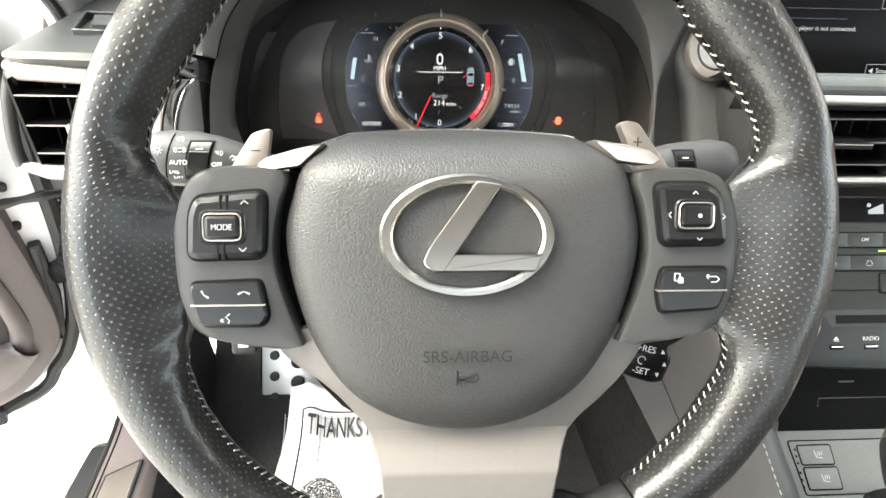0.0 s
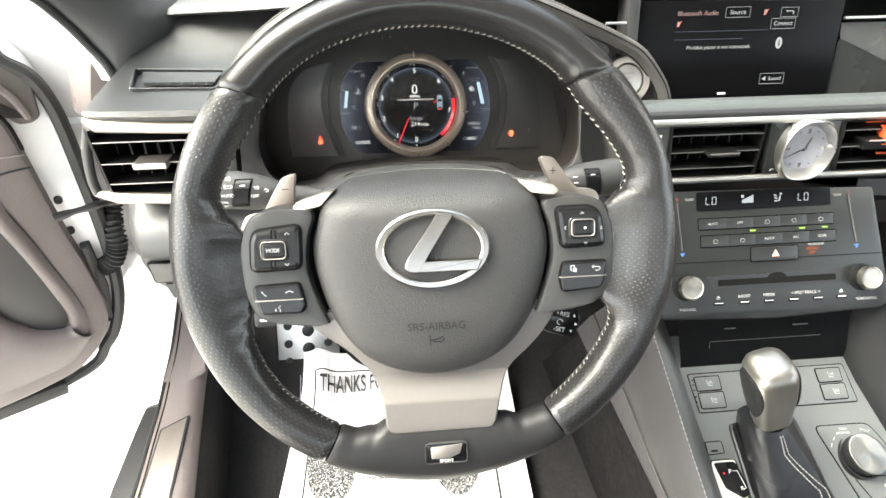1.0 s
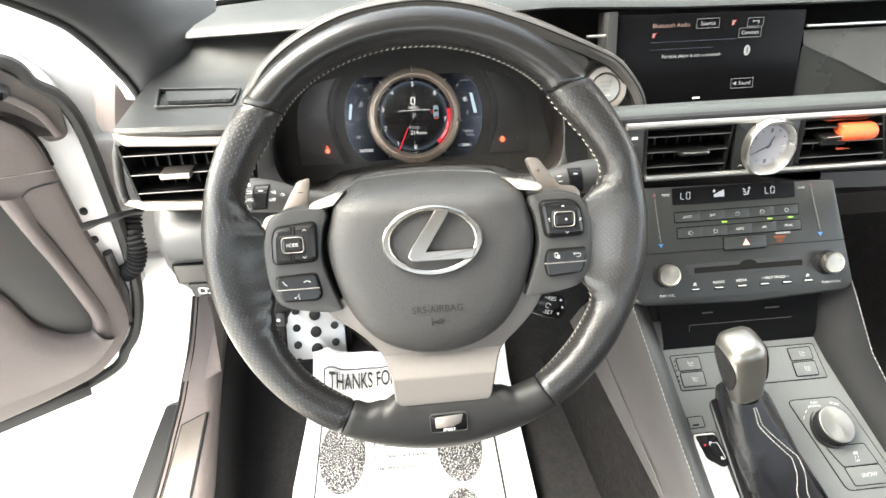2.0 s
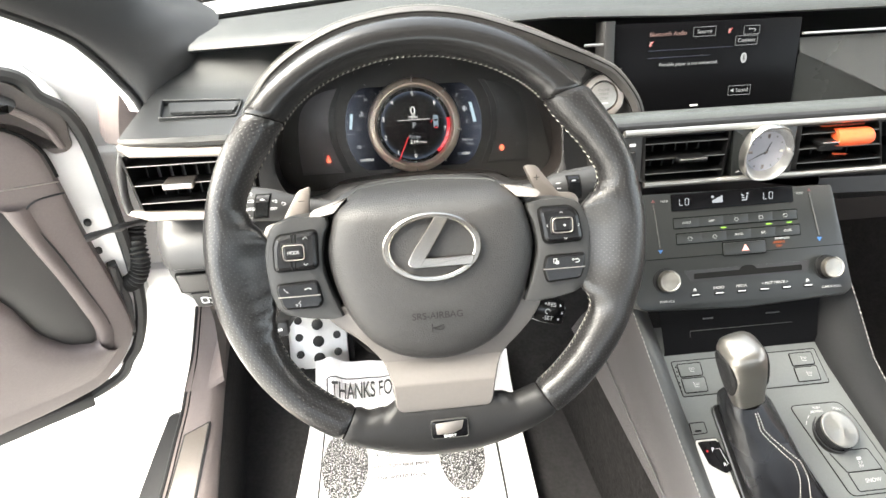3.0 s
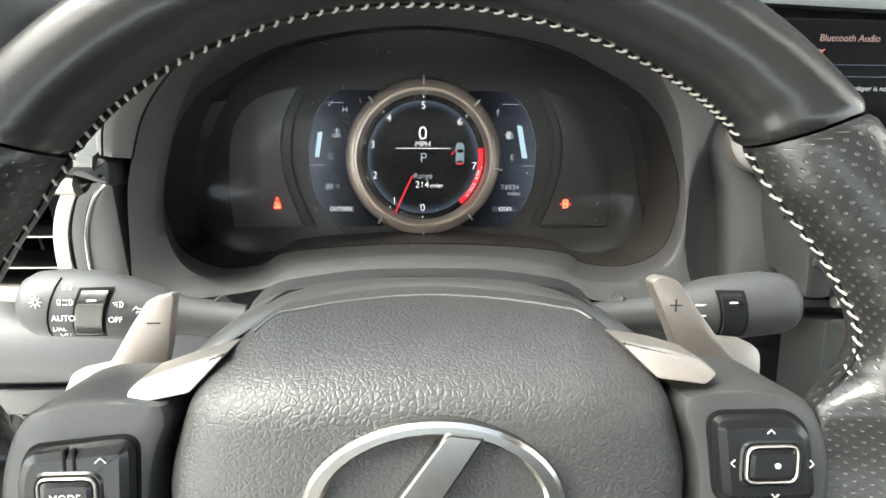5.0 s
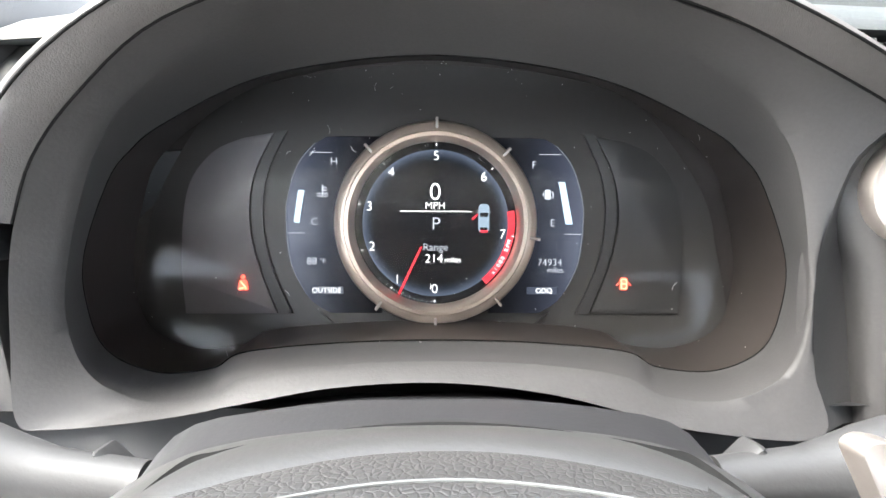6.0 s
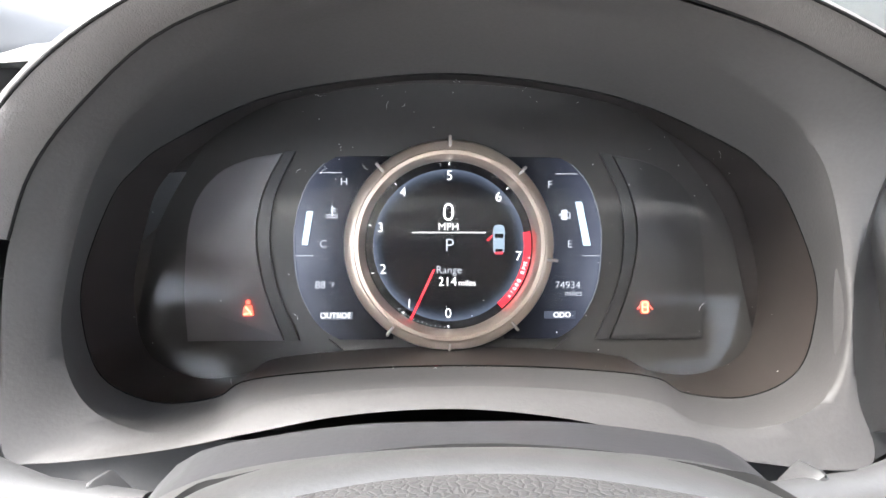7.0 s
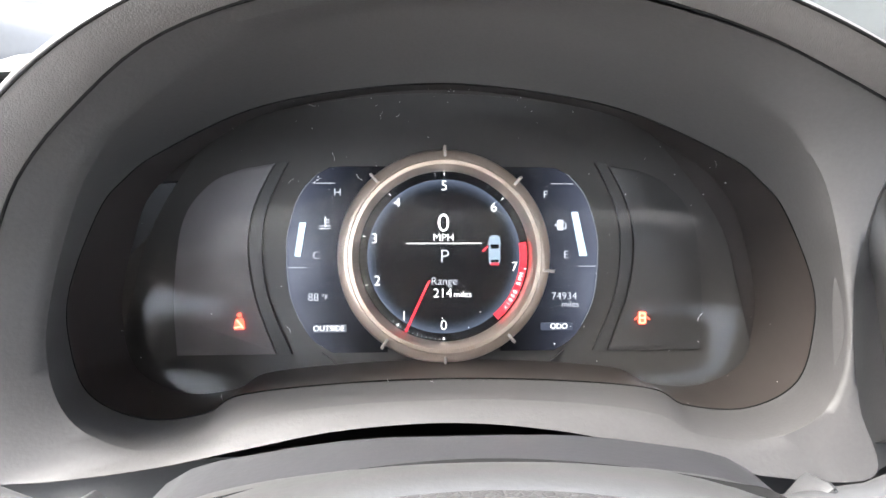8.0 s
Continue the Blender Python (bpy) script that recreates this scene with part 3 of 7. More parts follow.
    blade = [(-0.100, 0.0545), (-0.1105, 0.0515), (-0.118, 0.040), (-0.1265, 0.0255), (-0.141, 0.0225), (-0.146, 0.012), (-0.130, 0.005), (-0.108, 0.010), (-0.103, 0.032)] if sx < 0 else [(0.0922, 0.0578), (0.0955, 0.0600), (0.1033, 0.0587), (0.1082, 0.0518), (0.1220, 0.0333), (0.1356, 0.0320), (0.1405, 0.0275), (0.1410, 0.012), (0.112, 0.010), (0.1013, 0.0371)]
    g.prism(rpoly(blade, 0.003, 3), -0.060, -0.0545 if sx < 0 else -0.0520, 0.0007)
    paddle = part("shift_paddle", g, SATIN, wheel, "satin silver shift paddle")
    g = Geo()
    px, py = (-0.1085, 0.0420) if sx < 0 else (0.1028, 0.0480)
    pz = -0.0548 if sx < 0 else -0.0523
    g.box(px - 0.0026, px + 0.0026, py - 0.0003, py + 0.0003, pz, pz + 0.0006)
    if sx > 0:
        g.box(px - 0.0003, px + 0.0003, py - 0.0026, py + 0.0026, pz, pz + 0.0007)
    part("sign_mark", g, DARK, paddle)

# silver lower spoke
g = Geo()
arm_l = [(-0.058, -0.040), (-0.087, -0.047), (-0.0885, -0.0545), (-0.0800, -0.0625), (-0.0680, -0.0712), (-0.0585, -0.0800), (-0.0500, -0.0900), (-0.0436, -0.1000), (-0.0408, -0.1130)]
arm_r = [(0.060, -0.040), (0.0905, -0.046), (0.0920, -0.0500), (0.0870, -0.0605), (0.0790, -0.0715), (0.0690, -0.0820), (0.0585, -0.0910), (0.0520, -0.1000), (0.0475, -0.1130)]
g.prism(rpoly(arm_l + arm_r[::-1], 0.004, 3), -0.022, -0.0025, 0.0018)
lower = part("lower_spoke", g, SPOKE, wheel, "satin silver lower spoke trim")
g = Geo()
face = lambda v, w, a, b: [(a, v, -0.012), (a, v, w - 0.0012), (a + 0.0012, v, w), (b - 0.0012, v, w), (b, v, w - 0.0012), (b, v, -0.012)]
g.loft([face(-0.0935, -0.0032, -0.0475, 0.0560), face(-0.098, -0.0015, -0.0452, 0.0528), face(-0.1050, 0.0035, -0.0425, 0.0492), face(-0.1115, 0.0085, -0.0405, 0.0468), face(-0.1128, 0.0095, -0.0400, 0.0462), face(-0.1140, 0.0098, -0.0398, 0.0458), face(-0.1270, 0.0120, -0.0386, 0.0428), face(-0.1300, 0.0124, -0.0380, 0.0420), face(-0.1328, 0.0126, -0.0362, 0.0404), face(-0.1343, 0.0124, -0.0340, 0.0386), face(-0.1350, 0.0112, -0.0325, 0.0372), face(-0.1355, -0.0115, -0.0325, 0.0372)], closed=False)
part("spoke_foot", g, SPOKE, lower, "folded silver foot on the rim")
g = Geo()
g.prism(rrect(0.004, -0.1503, 0.0310, 0.0160, 0.003), 0.010, 0.0165, 0.0012)
badge = part("rim_badge", g, GLOSS, wheel, "small black and silver badge")
g = Geo()
g.ring(rrect(0.004, -0.1503, 0.0310, 0.0160, 0.003), rrect(0.004, -0.1503, 0.0302, 0.0152, 0.0026), 0.014, 0.0171, 0.0003)
part("badge_rim", g, HUBGREY, badge)
g = Geo()
g.prism(rpoly([(-0.0075, -0.1450), (0.0160, -0.1435), (0.0140, -0.1510), (0.0066, -0.1542), (-0.0070, -0.1545)], 0.0012, 2), 0.016, 0.0170, 0.0003)
part("badge_shape", g, SATIN, badge)
lettering("SPORT", 0.0034, 0.004, -0.1563, 0.0168, INK, badge)

# cruise lever on the wheel's lower right
g = Geo()
g.prism(rpoly([(0.086, -0.0780), (0.098, -0.0575), (0.106, -0.0600), (0.1195, -0.0655), (0.1225, -0.0730), (0.1170, -0.0865), (0.1115, -0.0875), (0.098, -0.0835)], 0.003, 3), -0.052, -0.036, 0.004)
lever = part("cruise_lever", g, BUTTON, wheel, "black cruise lever with white markings")
lettering("+RES", 0.0052, 0.106, -0.0665, -0.0357, INK, lever, turn=-14)
lettering("-SET", 0.0052, 0.103, -0.0790, -0.0357, INK, lever, turn=-14)
g = Geo()
g.tube([(0.1035 + 0.0022 * math.cos(q), -0.0728 + 0.0022 * math.sin(q), -0.0357) for q in [i * math.pi / 6 for i in range(10)]], 0.0003, 5)
for x, y, s in ((0.1155, -0.0685, 1), (0.1125, -0.0815, -1), (0.1165, -0.0755, 0)):
    o = [(x - 0.0011, y - 0.001 * (s or 1)), (x + 0.0011, y - 0.001 * (s or 1)), (x, y + 0.0012 * (s or 1))]
    g.prism(o, -0.0362, -0.0356)
part("lever_symbol", g, INK, lever)

# ---- instrument cluster ----
CL = leaning(0.0052, 0.6186, 0.8103, 27)
cluster = thing("instrument_cluster", CL, "dark digital instrument cluster with champagne-ringed gauge, lit", "instrument cluster")


# Both side fields are alike; glare is put into the left one's colour.
GLARE_FIELD = material("side field with painted glare", (0.145, 0.136, 0.142), 0.5, spread=0.06)
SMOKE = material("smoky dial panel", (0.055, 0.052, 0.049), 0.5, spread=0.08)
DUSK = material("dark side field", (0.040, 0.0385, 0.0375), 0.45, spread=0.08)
SHROUD = material("shroud plastic", (0.042, 0.040, 0.039), 0.5, grain=0.25, grain_size=0.0008)
CARGREY = material("lit grey-blue", (0, 0, 0), 0.5, emit=(0.42, 0.55, 0.68), power=0.06)
TICK = material("faint lit tick", (0, 0, 0), 0.5, emit=(0.6, 0.65, 0.7), power=0.02)
WARM_LIGHT = material("lit warm yellow", (0, 0, 0), 0.5, emit=(1.0, 0.62, 0.30), power=0.20)
BOARD = material("brown-black dial board", (0.045, 0.038, 0.035), 0.4, spread=0.1)
BEZEL = material("bezel plastic", (0.040, 0.0385, 0.038), 0.66, spec=0.4, grain=0.3, grain_size=0.0009)
HOODHIDE = material("brown-grey hood leather", (0.060, 0.056, 0.054), 0.5, grain=0.2, grain_size=0.0011, cells=True)


def glowing(name, color, power, r0, r1, across=False):
    """A display that brightens from r0 to r1, out from its middle or to its sides."""
    mat = bpy.data.materials.new(name)
    mat.use_nodes = True
    n, l = mat.node_tree.nodes, mat.node_tree.links
    b = n["Principled BSDF"]
    b.inputs["Base Color"].default_value, b.inputs["Roughness"].default_value = (0.006, 0.006, 0.008, 1), 0.25
    b.inputs["Specular IOR Level"].default_value = 0.2
    co, sp, far, mr = n.new("ShaderNodeTexCoord"), n.new("ShaderNodeSeparateXYZ"), n.new("ShaderNodeMath"), n.new("ShaderNodeMapRange")
    l.new(co.outputs["Object"], sp.inputs[0])
    squash = n.new("ShaderNodeCombineXYZ")
    l.new(sp.outputs["X"], squash.inputs["X"])
    if not across:
        l.new(sp.outputs["Y"], squash.inputs["Y"])
    ln = n.new("ShaderNodeVectorMath")
    ln.operation = "LENGTH"
    l.new(squash.outputs[0], ln.inputs[0])
    mr.inputs["From Min"].default_value, mr.inputs["From Max"].default_value = r0, r1
    l.new(ln.outputs["Value"], mr.inputs["Value"])
    far.operation = "POWER"
    far.inputs[1].default_value = 3.0
    l.new(mr.outputs[0], far.inputs[0])
    gain = n.new("ShaderNodeMath")
    gain.operation = "MULTIPLY"
    gain.inputs[1].default_value = power
    l.new(far.outputs[0], gain.inputs[0])
    b.inputs["Emission Color"].default_value = (*color, 1)
    l.new(gain.outputs[0], b.inputs["Emission Strength"])
    return mat


DIALGLOW = glowing("gauge display", (0.36, 0.46, 0.66), 0.022, 0.031, 0.0405)
SIDEGLOW = glowing("side display", (0.42, 0.48, 0.70), 0.017, 0.020, 0.083, True)
LENS_RIGHT = [(0, 0.090, 0.004), (0.055, 0.085, 0.005), (0.100, 0.074, 0.008), (0.138, 0.050, 0.022), (0.151, 0.037, 0.028), (0.160, 0.022, 0.033), (0.1690, -0.012, 0.040), (0.1695, -0.036, 0.040), (0.1610, -0.060, 0.040), (0.137, -0.0715, 0.040), (0.110, -0.0695, 0.040), (0.0945, -0.0615, 0.040), (0.050, -0.0570, 0.040), (0, -0.0555, 0.040)]
CREST_RIGHT = [(0, 0.105, 0.066), (0.050, 0.099, 0.068), (0.098, 0.082, 0.072), (0.131, 0.058, 0.077), (0.142, 0.042, 0.078), (0.149, 0.025, 0.079), (0.1545, -0.008, 0.080), (0.1558, -0.038, 0.080), (0.1475, -0.061, 0.080), (0.1250, -0.0730, 0.080), (0.0990, -0.0712, 0.080), (0.0795, -0.0620, 0.080), (0.0430, -0.0568, 0.080), (0, -0.0550, 0.080)]
CREST_LEFT = [(-0.050, 0.0990, 0.070), (-0.098, 0.0775, 0.076), (-0.127, 0.053, 0.080), (-0.137, 0.038, 0.081), (-0.144, 0.022, 0.081), (-0.1525, -0.008, 0.080), (-0.1555, -0.036, 0.080), (-0.1470, -0.060, 0.080), (-0.1250, -0.0722, 0.080), (-0.0990, -0.0700, 0.080), (-0.0795, -0.0612, 0.080), (-0.0430, -0.0565, 0.080)]
OUT_RIGHT = [(0, 0.1000, 0.104), (0.050, 0.0960, 0.104), (0.100, 0.0835, 0.104), (0.1420, 0.0680, 0.100), (0.1830, 0.0500, 0.090), (0.1740, 0.0300, 0.081), (0.1638, -0.005, 0.080), (0.1625, -0.032, 0.080), (0.1640, -0.060, 0.081), (0.1670, -0.0880, 0.084), (0.1100, -0.0825, 0.090), (0.0800, -0.0745, 0.090), (0.0430, -0.0655, 0.090), (0, -0.0610, 0.090)]
OUT_LEFT = [(-0.055, 0.0935, 0.104), (-0.103, 0.0785, 0.102), (-0.1360, 0.0500, 0.101), (-0.1500, 0.0320, 0.100), (-0.1580, 0.0130, 0.100), (-0.1680, -0.0120, 0.093), (-0.1715, -0.0450, 0.090), (-0.1712, -0.0760, 0.090), (-0.1580, -0.0800, 0.090), (-0.1150, -0.0760, 0.090), (-0.0800, -0.0695, 0.090), (-0.0430, -0.0630, 0.090)]
N = 160
loop = lambda right, left: spline([(x + 0.004 * min(1, max(0, (x - 0.10) / 0.04)), y, z) for x, y, z in right] + list(reversed(left)), N, True)
lens_loop = loop(LENS_RIGHT, [(-x, y, z) for x, y, z in LENS_RIGHT[1:-1]])
crest_loop, out_loop = loop(CREST_RIGHT, CREST_LEFT), spline(OUT_RIGHT + list(reversed(OUT_LEFT)), N, True)
mid_loop = [a.lerp(b, 0.40) + Vector((a.x, a.y, 0)).normalized() * 0.0035 + Vector((0, 0, -0.004)) for a, b in zip(lens_loop, crest_loop)]
crest_in = [a.lerp(b, 0.94) for a, b in zip(lens_loop, crest_loop)]
soft_out = [a.lerp(b, 0.25) + Vector((0, 0, 0.0012)) for a, b in zip(crest_loop, out_loop)]
full_out = [a.lerp(b, 0.7) + Vector((0, 0, 0.0010)) for a, b in zip(crest_loop, out_loop)]
lip = [p + Vector((0, -0.001 if p.y < -0.03 else 0, -0.004)) for p in out_loop]
g = Geo()
g.loft([lens_loop, mid_loop, crest_in, crest_loop, soft_out, full_out, out_loop, lip, [p + Vector((0, 0, -0.012)) for p in out_loop]], True)
part("surround", g, BEZEL, cluster, "grey plastic surround under the hood", angle=70)
# a dark gasket where the lens meets the shroud
g = Geo()
g.tube([p + Vector((0, 0, 0.0006)) for p in lens_loop], 0.0004, 5, closed=True)
part("lens_gasket", g, VOID, cluster)

# the dial board behind the lens
g = Geo()
board = [(p.x * 1.02, p.y * 1.02 if p.y < 0 else p.y + 0.004) for p in lens_loop]
g.prism(board, -0.030, -0.006)
part("dial_board", g, BOARD, cluster)
g = Geo()
g.loft([[p + Vector((0, 0, -0.0004)) for p in lens_loop], [Vector((p.x * 0.985, p.y * 0.99, min(p.z, -0.004))) for p in lens_loop]], True)
part("board_wall", g, BOARD, cluster)
g = Geo()
arch = spline([(-0.175, -0.078), (-0.162, -0.02), (-0.150, 0.02), (-0.118, 0.066), (-0.084, 0.0775), (-0.040, 0.0848), (0, 0.0868), (0.050, 0.0838), (0.096, 0.075), (0.115, 0.064), (0.150, 0.02), (0.162, -0.02), (0.175, -0.078)], 60)
g.prism([tuple(p)[:2] for p in arch], -0.020, -0.003, 0.0006)
part("dial_panel", g, SMOKE, cluster, "smoky dial panel")
for s in (-1, 1):
    # side field for the telltales, and the grooves beside it
    arc = lambda pts, n=24: [tuple(p)[:2] for p in spline([(s * x, y, 0) for x, y in pts], n)]
    g = Geo()
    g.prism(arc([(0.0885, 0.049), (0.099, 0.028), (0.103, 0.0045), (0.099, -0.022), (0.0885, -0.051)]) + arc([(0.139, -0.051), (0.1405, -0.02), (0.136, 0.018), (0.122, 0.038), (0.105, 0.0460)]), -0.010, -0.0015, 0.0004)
    part("side_field", g, GLARE_FIELD if s < 0 else DUSK, cluster)
    g = Geo()
    g.prism(arc([(0.0870, 0.050), (0.0975, 0.028), (0.1015, 0.0045), (0.0975, -0.022), (0.087, -0.051)]) + list(reversed(arc([(0.0815, 0.050), (0.0920, 0.028), (0.0955, 0.0045), (0.0920, -0.022), (0.0800, -0.051)]))), -0.006, -0.0012)
    part("groove", g, DUSK, cluster)
    g = Geo()
    g.prism(arc([(0.0640, -0.0505), (0.0570, -0.0565), (0.0505, -0.0620)], 8) + list(reversed(arc([(0.0650, -0.0505), (0.0580, -0.0565), (0.0510, -0.0622)], 8))), -0.006, -0.0012)
    part("groove", g, DUSK, cluster)
    # side display
    g = Geo()
    o = [(s * 0.030, 0.0475), (s * 0.052, 0.0475)] + arc([(0.060, 0.0470), (0.0720, 0.0385), (0.0800, 0.0220), (0.0830, 0.0015), (0.0805, -0.0225), (0.0705, -0.0420), (0.0586, -0.0505)], 30) + [(s * 0.030, -0.0505)]
    g.prism(o, -0.008, -0.0005, 0.0003)
    pod = part("side_display", g, SIDEGLOW, cluster, "dim blue-black side display")
    g = Geo()
    g.tube([(x, y, 0.0003) for x, y in arc([(0.066, 0.0437), (0.0755, 0.0320), (0.0812, 0.0150), (0.0824, 0.0015), (0.0800, -0.0222), (0.0735, -0.0370)], 26)], 0.00028, 4)
    part("display_edge", g, TICK, pod)
    g = Geo()
    if s < 0:
        bar_o = [(-0.0722, 0.018), (-0.0752, 0.000), (-0.0782, 0.0005), (-0.0755, 0.018)]
    else:
        bar_o = [(0.0680, 0.0235), (0.0715, 0.0235), (0.0765, 0.0), (0.0725, 0.0)]
    g.prism(bar_o, 0.0, 0.0005)
    part("level_bar", g, PALE_LIGHT, pod)
    g = Geo()
    g.box(s * 0.060 - 0.0085, s * 0.060 + 0.0085, -0.0395, -0.0355, 0.0, 0.0004)
    part("caption_bar", g, BLUE_LIGHT, pod)
    if s < 0:
        for body, size, x, y, mt in (("H", 0.0058, -0.0558, 0.0335, DIM_LIGHT), ("C", 0.0058, -0.0668, 0.0006, DIM_LIGHT), ("88", 0.0058, -0.0685, -0.0212, DIM_LIGHT), ("°F", 0.0040, -0.0625, -0.0212, DIM_LIGHT), ("OUTSIDE", 0.0040, -0.0605, -0.0375, WHITE_LIGHT)):
            lettering(body, size, x, y, 0.0008, mt, pod, thin=0.012)
        g = Geo()
        g.tube([(-0.0622, 0.021, 0.0006), (-0.0622, 0.0155, 0.0006)], 0.0004, 5)
        for q in (0.0195, 0.0180):
            g.tube([(-0.0618, q, 0.0006), (-0.060, q, 0.0006)], 0.0003, 5)
        for q in (0.0162, 0.0148):
            g.tube([(-0.0655 + 0.0009 * i, q + 0.0003 * (-1) ** i, 0.0006) for i in range(8)], 0.00025, 5)
        part("temperature_symbol", g, DIM_LIGHT, pod)
    else:
        for body, size, x, y, mt in (("F", 0.0058, 0.0540, 0.0325, DIM_LIGHT), ("E", 0.0058, 0.0650, 0.0006, DIM_LIGHT), ("74934", 0.0056, 0.0640, -0.0215, DIM_LIGHT), ("miles", 0.0046, 0.0672, -0.0258, DIM_LIGHT), ("ODO", 0.0040, 0.0610, -0.0375, WHITE_LIGHT)):
            lettering(body, size, x, y, 0.0008, mt, pod, thin=0.012)
        g = Geo()
        g.prism(rrect(0.0620, 0.0165, 0.0032, 0.0055, 0.0005, 2), 0.0003, 0.0007)
        g.tube([(0.0638, 0.0180, 0.0006), (0.0650, 0.0175, 0.0006), (0.0650, 0.0145, 0.0006), (0.0638, 0.0150, 0.0006)], 0.0003, 5)
        g.prism([(0.0588, 0.0165), (0.0600, 0.0174), (0.0600, 0.0156)], 0.0003, 0.0007)
        part("fuel_symbol", g, DIM_LIGHT, pod)
    for xa, xb, yy in ((0.057, 0.0690, 0.0385), (0.0720, 0.0815, -0.0055)):
        g = Geo()
        g.tube([(s * xa, yy, 0.0004), (s * xb, yy, 0.0004)], 0.0002, 4)
        part("display_line", g, DIM_LIGHT, pod)

g = Geo()
g.lathe([(0.0448, -0.002), (0.0448, 0.0040), (0.0454, 0.0075), (0.0466, 0.0098), (0.0474, 0.0112), (0.0494, 0.0110), (0.0502, 0.0096), (0.0515, 0.0092), (0.0545, 0.0070), (0.0558, 0.0030), (0.0560, -0.004)], 96)
ring = part("gauge_ring", g, BRASS, cluster, "champagne metal ring round the gauge")
for a in (90, 132, 46, -8, -51, -90, -125):
    g = Geo()
    g.box(0.0515, 0.0572, -0.0008, 0.0008, 0.003, 0.0098, 0.0003)
    g.move(Matrix.Rotation(radians(a), 4, "Z"))
    part("ring_nub", g, SATIN, ring)
g = Geo()
g.prism(circle(0, 0, 0.0465, 72), -0.004, 0.0012)
face = part("gauge_face", g, SCREEN, cluster, "black lit gauge display")
g = Geo()
g.prism(circle(0, 0, 0.0405, 72), 0.0, 0.00135)
part("dial_glow", g, DIALGLOW, face)
for k, (x, y) in enumerate([(-0.0005, -0.0364), (-0.0213, -0.0312), (-0.0352, -0.0128), (-0.0366, 0.0093), (-0.0246, 0.0280), (0.0, 0.0370), (0.0262, 0.0258), (0.0370, -0.0058)]):
    lettering(str(k), 0.0074, x, y, 0.0018, WHITE_LIGHT, face, name="numeral", thin=0.014)
h = Geo()
for k in range(0, 8):
    a0 = math.atan2(*[(-0.0372, -0.0312, -0.0128, 0.0093, 0.0280, 0.0370, 0.0258, -0.0058)[k], (-0.0005, -0.0213, -0.0352, -0.0366, -0.0246, 0.0, 0.0262, 0.0370)[k]])
    g = Geo()
    g.box(0.0426, 0.0440, -0.00022, 0.00022, 0.0014, 0.0019)
    g.move(Matrix.Rotation(a0, 4, "Z"))
    part("major_tick", g, WHITE_LIGHT, face)
for i in range(13):
    n0 = len(h.v)
    h.box(0.0427 if i % 6 == 0 else 0.0432, 0.0440, -0.00014, 0.00014, 0.0014, 0.0018)
    h.move(Matrix.Rotation(radians(-90 - i * 3.22), 4, "Z"), n0)
tagged(part("minor_tick", h, DIM_LIGHT, face, "lit small ticks up to the needle"), kind="stuff")
h = Geo()
for i in range(13, 46):
    n0 = len(h.v)
    h.box(0.0432, 0.0440, -0.00011, 0.00011, 0.0014, 0.0018)
    h.move(Matrix.Rotation(radians(-90 - i * 3.22), 4, "Z"), n0)
for k in range(1, 7):
    n0 = len(h.v)
    h.box(0.0424, 0.0440, -0.00016, 0.00016, 0.0014, 0.0018)
    h.move(Matrix.Rotation(radians(-90 - (k + 0.5) * 38.6), 4, "Z"), n0)
tagged(part("minor_tick", h, TICK, face, "faint small ticks"), kind="stuff")
g = Geo()
o = [(0.0438 * math.cos(radians(a)), 0.0438 * math.sin(radians(a))) for a in range(-50, 13, 3)] + [(0.0400 * math.cos(radians(a)), 0.0400 * math.sin(radians(a))) for a in range(10, -53, -3)]
g.prism(o, 0.0013, 0.0017)
part("red_zone", g, RED_LIGHT, face)
for i, ch in enumerate("x1000 RPM"):
    a = -40 + i * 3.3
    lettering(ch, 0.0031, 0.0419 * math.cos(radians(a)), 0.0419 * math.sin(radians(a)), 0.0021, WHITE_LIGHT, face, turn=a + 90)
g = Geo()
g.prism([(-0.0088, -0.0130), (-0.0074, -0.0126), (-0.0198, -0.0395), (-0.0210, -0.0390)], 0.0018, 0.0024)
part("needle", g, RED_LIGHT, face)
for body, size, x, y, mt in (("0", 0.0135, -0.0005, 0.0172, WHITE_LIGHT), ("MPH", 0.0056, -0.0005, 0.0098, WHITE_LIGHT), ("P", 0.0100, 0, -0.0002, DIM_LIGHT), ("Range", 0.0058, -0.0002, -0.0131, DIM_LIGHT), ("214", 0.0068, -0.0010, -0.0194, WHITE_LIGHT), ("miles", 0.0046, 0.0095, -0.0200, WHITE_LIGHT)):
    lettering(body, size, x, y, 0.0026, mt, face, thin=0.012)
g = Geo()
g.box(-0.0198, 0.0196, 0.0067, 0.0071, 0.0016, 0.002)
part("display_line", g, WHITE_LIGHT, face)
g = Geo()
g.prism(rrect(0.0265, 0.0032, 0.0060, 0.0158, 0.0026), 0.0014, 0.0022, 0.0004)
g.box(0.0228, 0.0238, 0.0062, 0.0068, 0.0014, 0.0020)
g.box(0.0292, 0.0302, 0.0062, 0.0068, 0.0014, 0.0020)
icon = part("car_symbol", g, CARGREY, face, "grey-blue car outline")
for y0, y1, w in ((0.0040, 0.0063, 0.0021), (-0.0033, -0.0018, 0.0019)):
    g = Geo()
    g.prism(rpoly([(0.0265 - w, y0), (0.0265 + w, y0), (0.0265 + w * 1.12, y1), (0.0265 - w * 1.12, y1)], 0.0004, 2), 0.0016, 0.0026)
    part("symbol_window", g, SCREEN, icon)
g = Geo()
